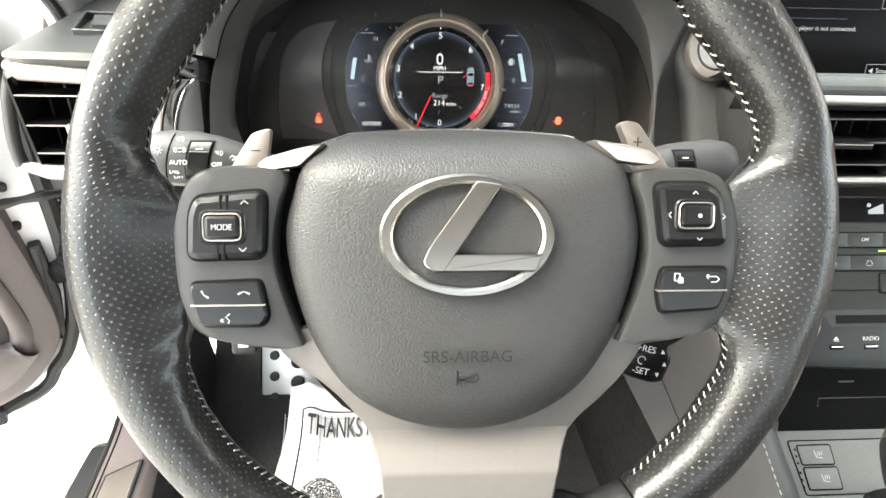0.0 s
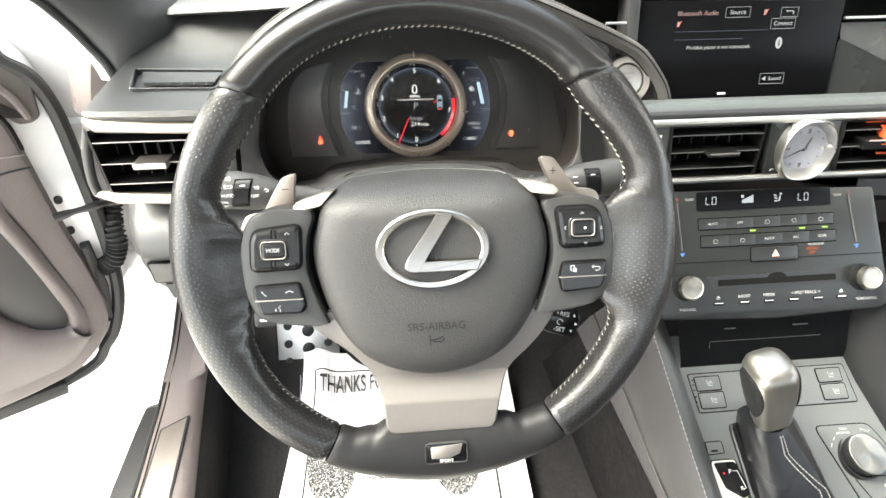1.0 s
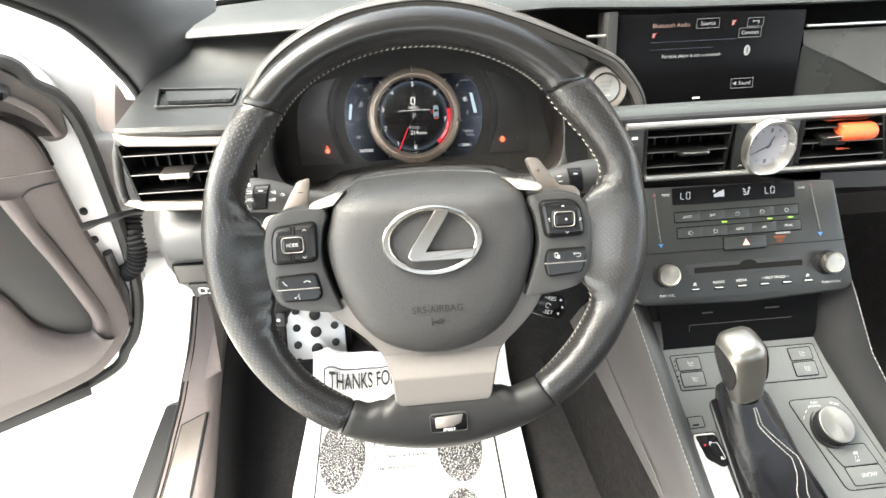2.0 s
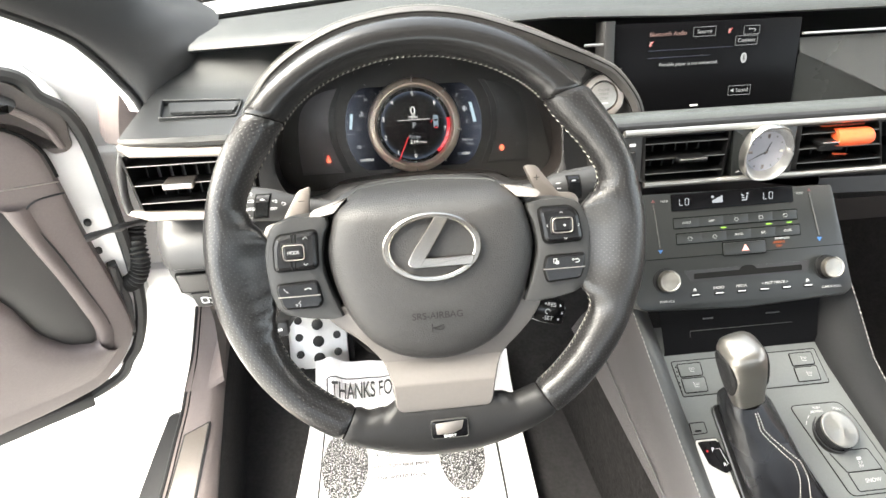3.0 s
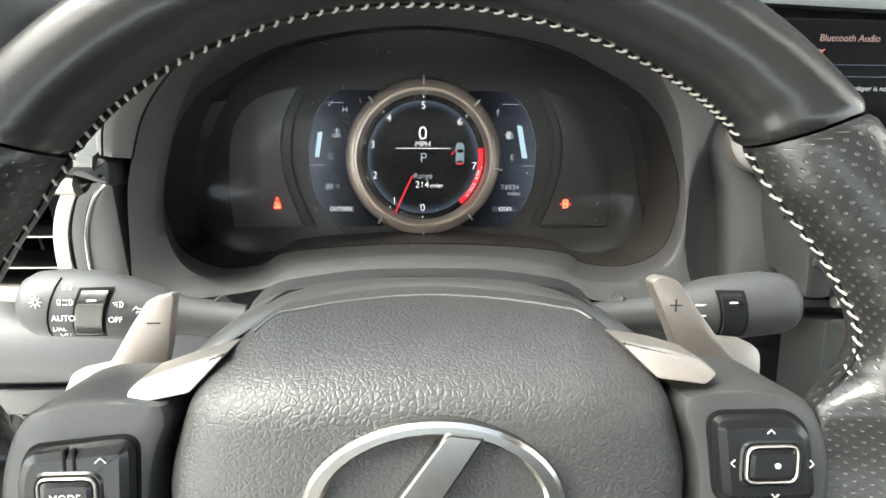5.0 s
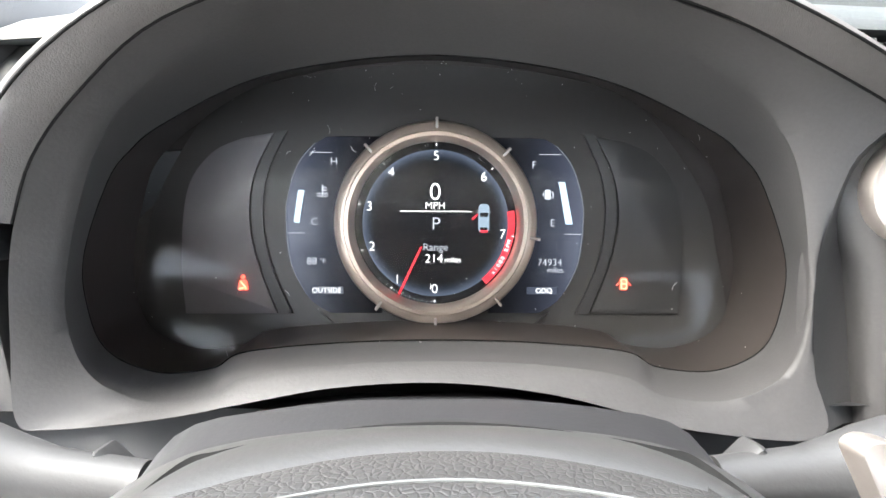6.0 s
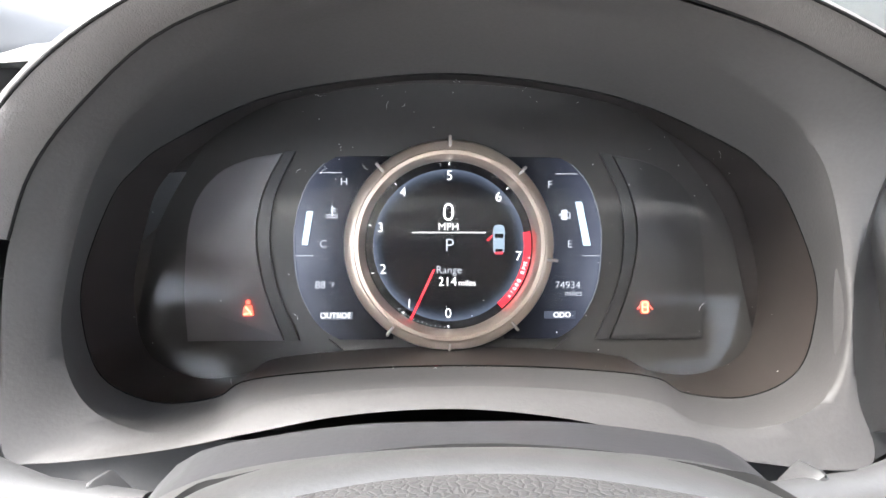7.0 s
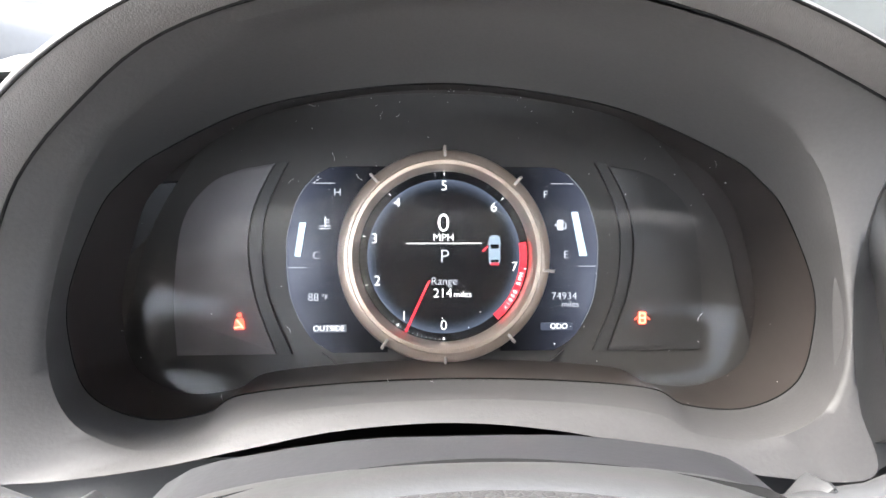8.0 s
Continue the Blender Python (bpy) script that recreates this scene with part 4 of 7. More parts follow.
g.prism([(0.0198, 0.0030), (0.0206, 0.0022), (0.0232, 0.0050), (0.0228, 0.0056)], 0.0014, 0.0024)
g.box(0.0244, 0.0286, -0.0046, -0.0034, 0.0018, 0.0027)
part("open_door_mark", g, RED_LIGHT, icon)
# telltales as plain shapes
g = Geo()
g.prism(circle(-0.1065, -0.0300, 0.0012, 12), 0.0, 0.0006)
g.prism(rpoly([(-0.1094, -0.0374), (-0.1036, -0.0374), (-0.1046, -0.0318), (-0.1084, -0.0318)], 0.0008, 2), 0.0, 0.0006)
belt = part("belt_telltale", g, AMBER_LIGHT, cluster)
g = Geo()
g.tube([(-0.1078, -0.0326, 0.0007), (-0.1056, -0.0352, 0.0007), (-0.1048, -0.0368, 0.0007)], 0.0003, 5)
g.tube([(-0.1088, -0.0366, 0.0007), (-0.1062, -0.0360, 0.0007)], 0.0003, 5)
part("belt_line", g, WARM_LIGHT, belt)
g = Geo()
g.prism(rrect(0.1065, -0.0335, 0.0044, 0.0070, 0.0012), 0.0, 0.0006)
for s in (-1, 1):
    g.tube([(0.1065 + s * 0.0024, -0.0327, 0.0004), (0.1065 + s * 0.0042, -0.0345, 0.0004)], 0.0004, 5)
w = Geo()
w.ring(rrect(0.1065, -0.0335, 0.0034, 0.0058, 0.001), rrect(0.1065, -0.0335, 0.0026, 0.0050, 0.0008), 0.0, 0.0008)
w.box(0.1052, 0.1078, -0.0337, -0.0332, 0.0002, 0.0008)
part("telltale_line", w, WARM_LIGHT, cluster)
part("door_telltale", g, AMBER_LIGHT, cluster)
# lens
g = Geo()
half = N // 2
tops, lows = lens_loop[:half + 1], [lens_loop[-i] for i in range(half + 1)]
rims = [(a, b) for a, b in zip(lens_loop[1:half], [lens_loop[-i] for i in range(1, half)])]
g.loft([[a.lerp(b, f) + Vector((0, 0, 0.002 * 4 * f * (1 - f))) for f in [k / 24 for k in range(25)]] for a, b in rims], closed=False)
lens = part("lens", g, LENS, cluster, "clear curved instrument lens")
lens.visible_shadow = False

# dust and fibres on the lens and bezel
g = Geo()
rnd = random.Random(5)
for k in range(150):
    a, b = rims[rnd.randrange(4, len(rims) - 4)]
    f = rnd.uniform(0.03, 0.97)
    p = a.lerp(b, f) + Vector((0, 0, 0.002 * 4 * f * (1 - f) + 0.0003))
    if rnd.random() < 0.15:
        q = rnd.uniform(0, 6.28)
        ln = rnd.uniform(0.0008, 0.0022)
        d = Vector((math.cos(q), math.sin(q), 0)) * ln
        g.tube([p - d, p + Vector((d.y, -d.x, 0)) * 0.3, p + d], 0.00007, 4)
    else:
        g.prism(circle(p.x, p.y, rnd.choice((0.00012, 0.00016, 0.00024)), 5), p.z, p.z + 0.0001)
tagged(part("dust", g, PAPER, cluster, "pale dust specks on the lens"), kind="stuff")

# leather hood over the cluster
hood = thing("instrument_hood", CL, "grey stitched leather hood arching over the instruments", "dashboard hood")
FRONT = [(-0.1745, 0.006, 0.106), (-0.168, 0.028, 0.112), (-0.144, 0.059, 0.116), (-0.107, 0.084, 0.119), (-0.060, 0.103, 0.12), (0, 0.111, 0.12), (0.052, 0.106, 0.12), (0.105, 0.090, 0.12), (0.153, 0.072, 0.114), (0.197, 0.056, 0.098), (0.220, 0.043, 0.092), (0.242, 0.016, 0.088), (0.250, -0.006, 0.086)]
SEAM = [(-0.1605, 0.004, 0.1005), (-0.152, 0.028, 0.101), (-0.134, 0.0515, 0.102), (-0.103, 0.0775, 0.104), (-0.056, 0.094, 0.105), (0, 0.101, 0.105), (0.050, 0.097, 0.105), (0.100, 0.084, 0.105), (0.143, 0.067, 0.101), (0.188, 0.050, 0.090), (0.212, 0.038, 0.084), (0.234, 0.013, 0.080), (0.242, -0.008, 0.078)]
K = 60
front, seam = spline(FRONT, K), spline(SEAM, K)
cen = Vector((0.02, -0.02, 0))
grow = lambda pts, d, dz: [p + (Vector((p.x, p.y, 0)) - cen).normalized() * d + Vector((0, 0, dz)) for p in pts]
g = Geo()
g.loft([seam, [p.lerp(q, 0.5) + Vector((0, 0, 0.005)) for p, q in zip(seam, front)], front, grow(front, 0.004, -0.004), grow(front, 0.007, -0.014), grow(front, 0.013, -0.055), grow(front, 0.016, -0.11), grow(front, 0.012, -0.17), grow(front, 0.004, -0.21)], closed=False)
part("hood_skin", g, HOODHIDE, hood, angle=60)
g = Geo()
line = grow(front, 0.0078, -0.015)
for i in range(K - 1):
    for f in (0.05, 0.38, 0.71):
        a, b = line[i].lerp(line[i + 1], f), line[i].lerp(line[i + 1], f + 0.22)
        up = (a - cen).normalized() * 0.0006
        g.tube([a + up * 0.3, a.lerp(b, 0.5) + up, b + up * 0.3], 0.00034, 5)
tagged(part("stitching", g, THREAD, hood, "white thread along the hood's edge"), kind="stuff")
g = Geo()
end = [p for p in seam if p.x > 0.165]
g.loft([[p + Vector((0, 0, -0.055)) for p in end], [p + Vector((0, 0, -0.012)) for p in end], end], closed=False)
part("hood_lip", g, SHROUD, hood, "dark lining under the hood's edge")
for line, r in (([p + Vector((0, 0, 0.0004)) for p in seam], 0.0006), ([p.lerp(q, 0.86) + Vector((0, 0, 0.0028)) for p, q in zip(seam, front)], 0.0006)):
    g = Geo()
    g.tube(line, r, 6)
    part("hood_seam", g, VOID, hood, "dark seam in the leather")
# the dark pad that ends the hood beside the vent
g = Geo()
g.prism(rpoly([(-0.1905, 0.0095), (-0.1690, 0.0045), (-0.1700, -0.0120), (-0.1930, -0.0050)], 0.005, 4), 0.060, 0.1080, 0.006)
part("hood_end", g, BLACK, hood, "dark padded end of the hood")

# ---- dashboard ----
dash = thing("dashboard", pose(0, 0.6, 0.8), "dark grey soft-skinned dashboard with silver trim lines", "dashboard")
DASH = Matrix.Translation((0, -0.6, -0.8))


def dpart(name, geo, mat, label="", angle=40, parent=None):
    return part(name, geo.move(DASH), mat, parent or dash, label, angle)


def sweep(stations, closed=False):
    """A loft along x: every station is x and its profile of (y, z)."""
    geo = Geo()
    geo.loft([[(x, y, z) for y, z in prof] for x, prof in stations], closed=closed)
    return geo


# upper pad: front edge, top, down to the glass
def pad_profile(y, z, yb=0.99, zb=0.845):
    return [(y + 0.05, z - 0.016), (y + 0.016, z - 0.006), (y + 0.003, z - 0.0025), (y, z + 0.0008), (y + 0.006, z + 0.005), (y + 0.03, z + 0.006), (y + 0.12, z - 0.004), (yb, zb), (yb + 0.01, zb - 0.03)]


g = sweep([(-0.34, pad_profile(0.725, 0.872, 0.80, 0.875)), (-0.25, pad_profile(0.699, 0.886, 0.852, 0.873)), (-0.16, pad_profile(0.675, 0.897, 0.91, 0.863)), (-0.064, pad_profile(0.665, 0.906, 0.968, 0.855)), (0.19, pad_profile(0.70, 0.902, 1.03, 0.846)), (0.35, pad_profile(0.688, 0.900, 1.04)), (0.52, pad_profile(0.688, 0.898, 1.04)), (0.8, pad_profile(0.70, 0.893, 1.02)), (1.12, pad_profile(0.72, 0.885, 0.98))])
dpart("upper_pad", g, TOPPAD, "soft grey upper dash pad")
g = Geo()
g.tube([(-0.30, 0.818, 0.880), (-0.25, 0.858, 0.874), (-0.16, 0.917, 0.865), (-0.064, 0.975, 0.857), (0.19, 1.037, 0.848), (0.5, 1.05, 0.846), (1.1, 1.0, 0.846)], 0.007, 8, flat=0.6)
dpart("glass_gasket", g, RUBBER, "black windshield gasket")
# lower left pad with the side outlet, and the wall up to the upper pad
g = sweep([(-0.300, [(0.70, 0.86), (0.655, 0.853), (0.628, 0.8555), (0.537, 0.8600), (0.534, 0.8575), (0.537, 0.854)]), (-0.285, [(0.72, 0.872), (0.66, 0.856), (0.630, 0.8575), (0.531, 0.8625), (0.5275, 0.859), (0.530, 0.854)]), (-0.235, [(0.71, 0.882), (0.665, 0.859), (0.632, 0.8600), (0.526, 0.8640), (0.522, 0.860), (0.525, 0.854)]), (-0.172, [(0.71, 0.895), (0.665, 0.861), (0.632, 0.8610), (0.524, 0.8645), (0.520, 0.8605), (0.523, 0.853)]), (-0.13, [(0.715, 0.900), (0.712, 0.885), (0.708, 0.875), (0.705, 0.866), (0.704, 0.860), (0.705, 0.852)])])
dpart("side_pad", g, SIDEPAD, "grained side pad beside the pillar")
g = Geo()
g.ring(rpoly([(-0.2680, 0.5700), (-0.1850, 0.5655), (-0.1840, 0.6060), (-0.2765, 0.6145)], 0.003, 3), rpoly([(-0.2655, 0.5718), (-0.1868, 0.5673), (-0.1862, 0.6043), (-0.2735, 0.6123)], 0.002, 3), 0.855, 0.8652, 0.0006)
outlet = dpart("side_outlet", g, SIDEPAD, "fine raised frame of the side window outlet")
g = Geo()
g.loft([[(-0.2560, 0.5790, 0.8640), (-0.1900, 0.5765, 0.8640)], [(-0.2575, 0.5800, 0.8650), (-0.1900, 0.5775, 0.8650)], [(-0.2650, 0.6055, 0.8648), (-0.1870, 0.5995, 0.8648)], [(-0.2650, 0.6065, 0.8635), (-0.1870, 0.6005, 0.8635)]], closed=False)
dpart("outlet_ramp", g, SIDEPAD, parent=outlet)
g = Geo()
g.loft([[(-0.2535, 0.5735, 0.8651), (-0.1905, 0.5710, 0.8651)], [(-0.2575, 0.5805, 0.8652), (-0.1905, 0.5780, 0.8652)]], closed=False)
dpart("outlet_slot", g, VOID, parent=outlet)
for i in range(5):
    g = Geo()
    g.box(-0.2435 + i * 0.0115, -0.2427 + i * 0.0115, 0.5735 - i * 0.0004, 0.5788 - i * 0.0004, 0.8640, 0.8654)
    dpart("outlet_slat", g, DARK, parent=outlet)
# dark body behind everything
g = sweep([(-0.30, [(0.90, 0.84), (0.60, 0.84), (0.585, 0.78), (0.60, 0.62), (0.70, 0.55), (0.95, 0.55)]), (0.20, [(0.90, 0.86), (0.72, 0.85), (0.70, 0.78), (0.66, 0.62), (0.72, 0.55), (0.95, 0.55)]), (0.24, [(0.90, 0.86), (0.66, 0.78), (0.60, 0.76), (0.60, 0.62), (0.72, 0.55), (0.95, 0.55)]), (1.1, [(0.90, 0.86), (0.66, 0.78), (0.60, 0.76), (0.60, 0.62), (0.72, 0.55), (0.95, 0.55)])])
dpart("dash_core", g, BLACK, "black inner dash body")
# lower left knee panel: a flared shelf, and the upright panel with the coin box below it
flare = [(0.520, 0.772), (0.540, 0.757), (0.514, 0.746), (0.497, 0.730), (0.494, 0.717), (0.502, 0.710)]
g = sweep([(-0.300, [(y + 0.030, z) for y, z in flare]), (-0.291, [(y + 0.010, z) for y, z in flare]), (-0.280, flare), (-0.15, flare), (0.05, flare), (0.215, flare)])
dpart("knee_panel", g, DARK, "grey flared knee panel under the vent")
low = [(0.502, 0.711), (0.4995, 0.692), (0.501, 0.664), (0.508, 0.648), (0.545, 0.632), (0.70, 0.610)]
g = sweep([(-0.296, [(0.530, 0.711), (0.535, 0.706), (0.540, 0.702), (0.545, 0.700), (0.56, 0.70), (0.70, 0.70)]), (-0.289, [(0.506, 0.711), (0.505, 0.702), (0.507, 0.695), (0.512, 0.690), (0.545, 0.680), (0.70, 0.66)]), (-0.281, [(0.502, 0.711), (0.500, 0.696), (0.502, 0.674), (0.508, 0.664), (0.545, 0.650), (0.70, 0.63)]), (-0.268, low), (-0.15, low), (0.215, low)])
dpart("knee_lower", g, DARK, "dark lower knee panel", angle=60)
KNEE = leaning(0, 0.4995, 0.0, 0)
g = Geo()
g.ring(rrect(-0.2545, 0.6915, 0.0550, 0.0290, 0.002, 2), rrect(-0.2545, 0.6915, 0.0520, 0.0260, 0.002, 2), -0.004, 0.0012)
g.move(KNEE)
dpart("box_gap", g, VOID)
g = Geo()
g.prism(rrect(-0.2545, 0.6915, 0.0520, 0.0260, 0.002, 2), -0.004, 0.0022, 0.0008)
g.move(KNEE)
dpart("coin_box", g, GREY, "small grey coin box lid")
g = Geo()
g.prism(rpoly([(-0.2730, 0.6745), (-0.2000, 0.6745), (-0.2000, 0.6520), (-0.2700, 0.6520)], 0.002, 2), -0.008, 0.0006, 0.0008)
g.move(KNEE)
key = dpart("fuel_lid_key", g, BUTTON, "black key with a white fuel lid symbol")
g = Geo()
g.ring(rrect(-0.2590, 0.6630, 0.0090, 0.0100, 0.002, 2), rrect(-0.2590, 0.6630, 0.0062, 0.0072, 0.0015, 2), 0.0006, 0.0011)
g.tube([(-0.2545, 0.6665, 0.0009), (-0.2505, 0.6650, 0.0009), (-0.2505, 0.6590, 0.0009), (-0.2530, 0.6585, 0.0009)], 0.0006, 5)
g.box(-0.2490, -0.2440, 0.6590, 0.6650, 0.0006, 0.0011)
g.move(KNEE)
dpart("key_symbol", g, INK, parent=key)

# left vent strips
for z0, z1, yy, nm in ((0.843, 0.856, 0.5345, "upper"), (0.772, 0.7835, 0.521, "lower")):
    g = Geo()
    zm = (z0 + z1) / 2
    g.tube([(-0.302 if z0 > 0.8 else -0.314, yy + 0.004, zm), (-0.29, yy - 0.004, zm - 0.0006), (-0.23, yy - 0.007, zm - 0.0025), (-0.186, yy - 0.009, zm - 0.0035)], [0.6 * (z1 - z0) / 2] + [(z1 - z0) / 2] * 3, 10)
    dpart("trim_strip", g, SATIN, "satin silver trim strip")
g = Geo()
g.tube(spline([(-0.300, 0.538, 0.846), (-0.3075, 0.534, 0.828), (-0.3120, 0.530, 0.806), (-0.3135, 0.527, 0.790), (-0.3125, 0.525, 0.778)], 16), 0.0048, 10)
dpart("vent_frame", g, GREY, "grey end frame of the outer vent")
# centre: rounded ledge, strips
# The ledge's lower face: black stands in for the shade on it.
g = sweep([(x, [(0.505, 0.8575), (0.501, 0.8555), (0.500, 0.8525), (0.502, 0.84)]) for x in (0.204, 0.35, 0.6, 1.1)])
dpart("ledge_face", g, BLACK, "lower face of the ledge, blackened for its shade")
g = sweep([(x, [(0.70, 0.756), (0.600, 0.806), (0.548, 0.843), (0.527, 0.8575), (0.514, 0.8603), (0.507, 0.8593), (0.5035, 0.8565)]) for x in (0.204, 0.35, 0.6, 1.1)])
dpart("centre_ledge", g, SOFT, "soft grey ledge below the screen")
for z, y, r, x0 in ((0.8505, 0.4945, 0.0036, 0.217), (0.7925, 0.4835, 0.0034, 0.245)):
    g = Geo()
    g.tube([(x0, y, z), (0.4, y, z), (0.6, y, z), (1.1, y + 0.01, z)], r, 10, flat=1.0)
    dpart("trim_strip", g, TRIMSILVER, "bright silver trim strip")
g = sweep([(x, [(0.490, 0.7885), (0.489, 0.783), (0.53, 0.776), (0.56, 0.772)]) for x in (0.225, 0.35, 0.6, 1.1)])
dpart("band_underside", g, BLACK)
# passenger side lower dash
g = sweep([(0.470, [(0.520, 0.775), (0.505, 0.768), (0.500, 0.750), (0.53, 0.742), (0.60, 0.70)]), (0.6, [(0.520, 0.775), (0.500, 0.768), (0.492, 0.750), (0.52, 0.742), (0.60, 0.66)]), (1.1, [(0.520, 0.775), (0.500, 0.768), (0.492, 0.750), (0.52, 0.742), (0.60, 0.66)])])
dpart("glovebox", g, DARK, "dark grey glove box")
g = Geo()
xs = [0.511, 0.550, 0.593, 0.636, 0.80, 1.12]
crease = [(0.012, 0.002), (-0.007, 0.014), (-0.031, 0.030), (-0.056, 0.046), (-0.060, 0.052), (-0.060, 0.052)]
g.loft([[(x, 0.0300, -0.003) for x in xs], [(x, y + 0.004, z - 0.0025) for x, (y, z) in zip(xs, crease)], [(x, y, z) for x, (y, z) in zip(xs, crease)], [(x, y - 0.003, z - 0.0035) for x, (y, z) in zip(xs, crease)], [(0.511, -0.062, -0.004), (0.545, -0.064, -0.002), (0.590, -0.066, 0.010), (0.636, -0.070, 0.030), (0.80, -0.075, 0.04), (1.12, -0.075, 0.04)]], closed=False)
g.move(leaning(0, 0.666, 0.84, 21))
dpart("passenger_pad", g, SHEENPAD, "grey passenger dash pad with a slanting crease", angle=50)
for xa, xb in ((0.225, 0.249), (0.511, 1.1)):
    g = Geo()
    g.tube([(xa, 0.677, 0.8735), (xb, 0.677, 0.8735)], 0.0018, 8)
    dpart("trim_strip", g, TRIMSILVER, "bright silver trim strip")

# start button pod to the right of the cluster
g = Geo()
bx, by = 0.2065, 0.0195
round_top = [(bx + 0.033 * math.cos(radians(a)), by + 0.033 * math.sin(radians(a))) for a in range(60, 216, 12)]
g.prism([(0.256, -0.085), (0.254, 0.005), (0.238, 0.036)] + round_top + [(0.1880, -0.012), (0.1940, -0.045), (0.1980, -0.10)], 0.0, 0.074, 0.010)
g.move(CL)
dpart("start_pod", g, GREY, "grey fairing around the start button", angle=60)
g = Geo()
side = [p for p in spline([(0.186, 0.049, 0.086), (0.1745, 0.030, 0.079), (0.1640, -0.004, 0.078), (0.1628, -0.032, 0.078), (0.1645, -0.060, 0.079), (0.1675, -0.090, 0.082)], 24)]
g.loft([side, [p + Vector((0.012, 0, -0.010)) for p in side], [p + Vector((0.024, 0, -0.018)) for p in side], [p + Vector((0.05, 0, -0.026)) for p in side]], closed=False)
g.move(CL)
dpart("pod_cheek", g, GREY, "hollow grey cheek between bezel and start button", angle=70)
start = thing("start_button", CL @ pose(0.2065, 0.0195, 0.0765), "silver-ringed round engine start button", "start button")
g = Geo()
g.lathe([(0.0238, -0.004), (0.0238, 0.003), (0.0228, 0.0052), (0.0212, 0.0058), (0.0168, 0.0048), (0.0160, 0.0030), (0.0160, -0.002)], 56)
part("ring", g, SATIN, start, "bright silver ring")
g = Geo()
g.prism(circle(0, 0, 0.0150, 40), -0.002, 0.0050, 0.001)
cap = part("button_cap", g, material("pale silver cap", (0.34, 0.33, 0.315), 0.42, metal=0.6), start)
CAPINK = material("faint cap marking", (0.20, 0.195, 0.185), 0.45, metal=0.3)
for i, (body, yy) in enumerate((("ENGINE", 0.0065), ("START", 0.0020), ("STOP", -0.0025))):
    lettering(body, 0.0036, 0, yy, 0.0052, CAPINK, cap)
g = Geo()
g.box(-0.005, 0.005, -0.0082, -0.0070, 0.0045, 0.0053)
part("indicator", g, INK, cap)


# ---- air vents ----
VENTBLACK = material("matt vent black", (0.0045, 0.0045, 0.0048), 0.5, spec=0.25, grain=0.1, grain_size=0.0008)
SLATEDGE = material("dull slat edge", (0.11, 0.105, 0.10), 0.38, metal=0.8, spread=0.05)
def air_vent(m, x0, x1, y0, y1, knob_x, label, fins, deep=0.06, right=None, lift=0.0):
    """A vent in the band: walls, three horizontal slats, upright fins behind, one slider."""
    v = thing("air_vent", m, label, "air vent", "vents in the dashboard")
    slant = right if right is not None else 0.0
    g = Geo()
    rim = [(x0, y1), (x0 + 0.006, y0), (x1 + slant, y0), (x1, y1)]
    outer = rpoly([(x0 - 0.004, y1 + 0.003), (x0 + 0.002, y0 - 0.003), (x1 + slant + 0.004, y0 - 0.003), (x1 + 0.004, y1 + 0.003)], 0.005, 3)
    inner = rpoly(rim, 0.004, 3)
    g.loft([[(x, y, -deep) for x, y in outer], [(x, y, -0.002) for x, y in outer], [(x, y, 0.001) for x, y in inner], [(x, y, -deep) for x, y in inner]], True)
    part("housing", g, VENTBLACK, v)
    g = Geo()
    g.box(x0 - 0.004, x1 + slant + 0.004, y0 - 0.003, y1 + 0.003, -deep - 0.003, -deep)
    part("back", g, VOID, v)
    h = y1 - y0
    for k, f in enumerate((0.80, 0.47, 0.15)):
        yy = y0 + h * f
        g = Geo()
        g.prism([(-0.020, yy - 0.0012), (-0.020, yy + 0.0012), (-0.003, yy + 0.0018), (0.0, yy + 0.0004), (-0.003, yy - 0.0018)], x0 + 0.004 * (1 - f), x1 + slant * (1 - f))
        g.move(Matrix(((0, 0, 1, 0), (0, 1, 0, 0), (1, 0, 0, 0), (0, 0, 0, 1))))
        slat = part("slat", g, VENTBLACK, v)
        g = Geo()
        g.tube([(x0 + 0.006 * (1 - f), yy + 0.0002, 0.0), (x1 + slant * (1 - f), yy + 0.0002, 0.0)], 0.0007, 6)
        part("slat_edge", g, SATIN if x0 < 0 else SLATEDGE, slat, "thin bright slat edge")
    for i in range(fins):
        x = x0 + (x1 - x0) * (i + 0.7) / fins
        g = Geo()
        g.box(x - 0.0008, x + 0.0008, y0 + 0.001, y1 - 0.001, -0.050, -0.026)
        part("fin", g, BLACK, v)
    g = Geo()
    yk = y0 + h * 0.47
    top, high, out = (yk, 0.0064, 0.009) if x0 < 0 else (yk + lift, 0.0042, 0.010)
    g.prism(rrect(knob_x, top, 0.031, high, 0.0015), -0.012, out, 0.0012)
    if lift:
        g.prism(rrect(knob_x + 0.001, yk + lift * 0.4, 0.028, lift * 1.5, 0.002), -0.012, 0.004, 0.0015)
    slider = part("slider", g, SATIN if x0 < 0 else VENTBLACK, v, "small slider on the middle slat", angle=20)
    g = Geo()
    g.tube([(knob_x - 0.0145, top + high * 0.35, out - 0.0006), (knob_x + 0.0145, top + high * 0.35, out - 0.0006)], 0.0011, 8)
    part("slider_edge", g, CHROME, slider, "bright slider edge")
    return v


air_vent(leaning(0, 0.524, 0.812, 10), -0.300, -0.2075, -0.0315, 0.0335, -0.250, "wide outer dashboard air vent with silver-edged slats", 7, 0.055)
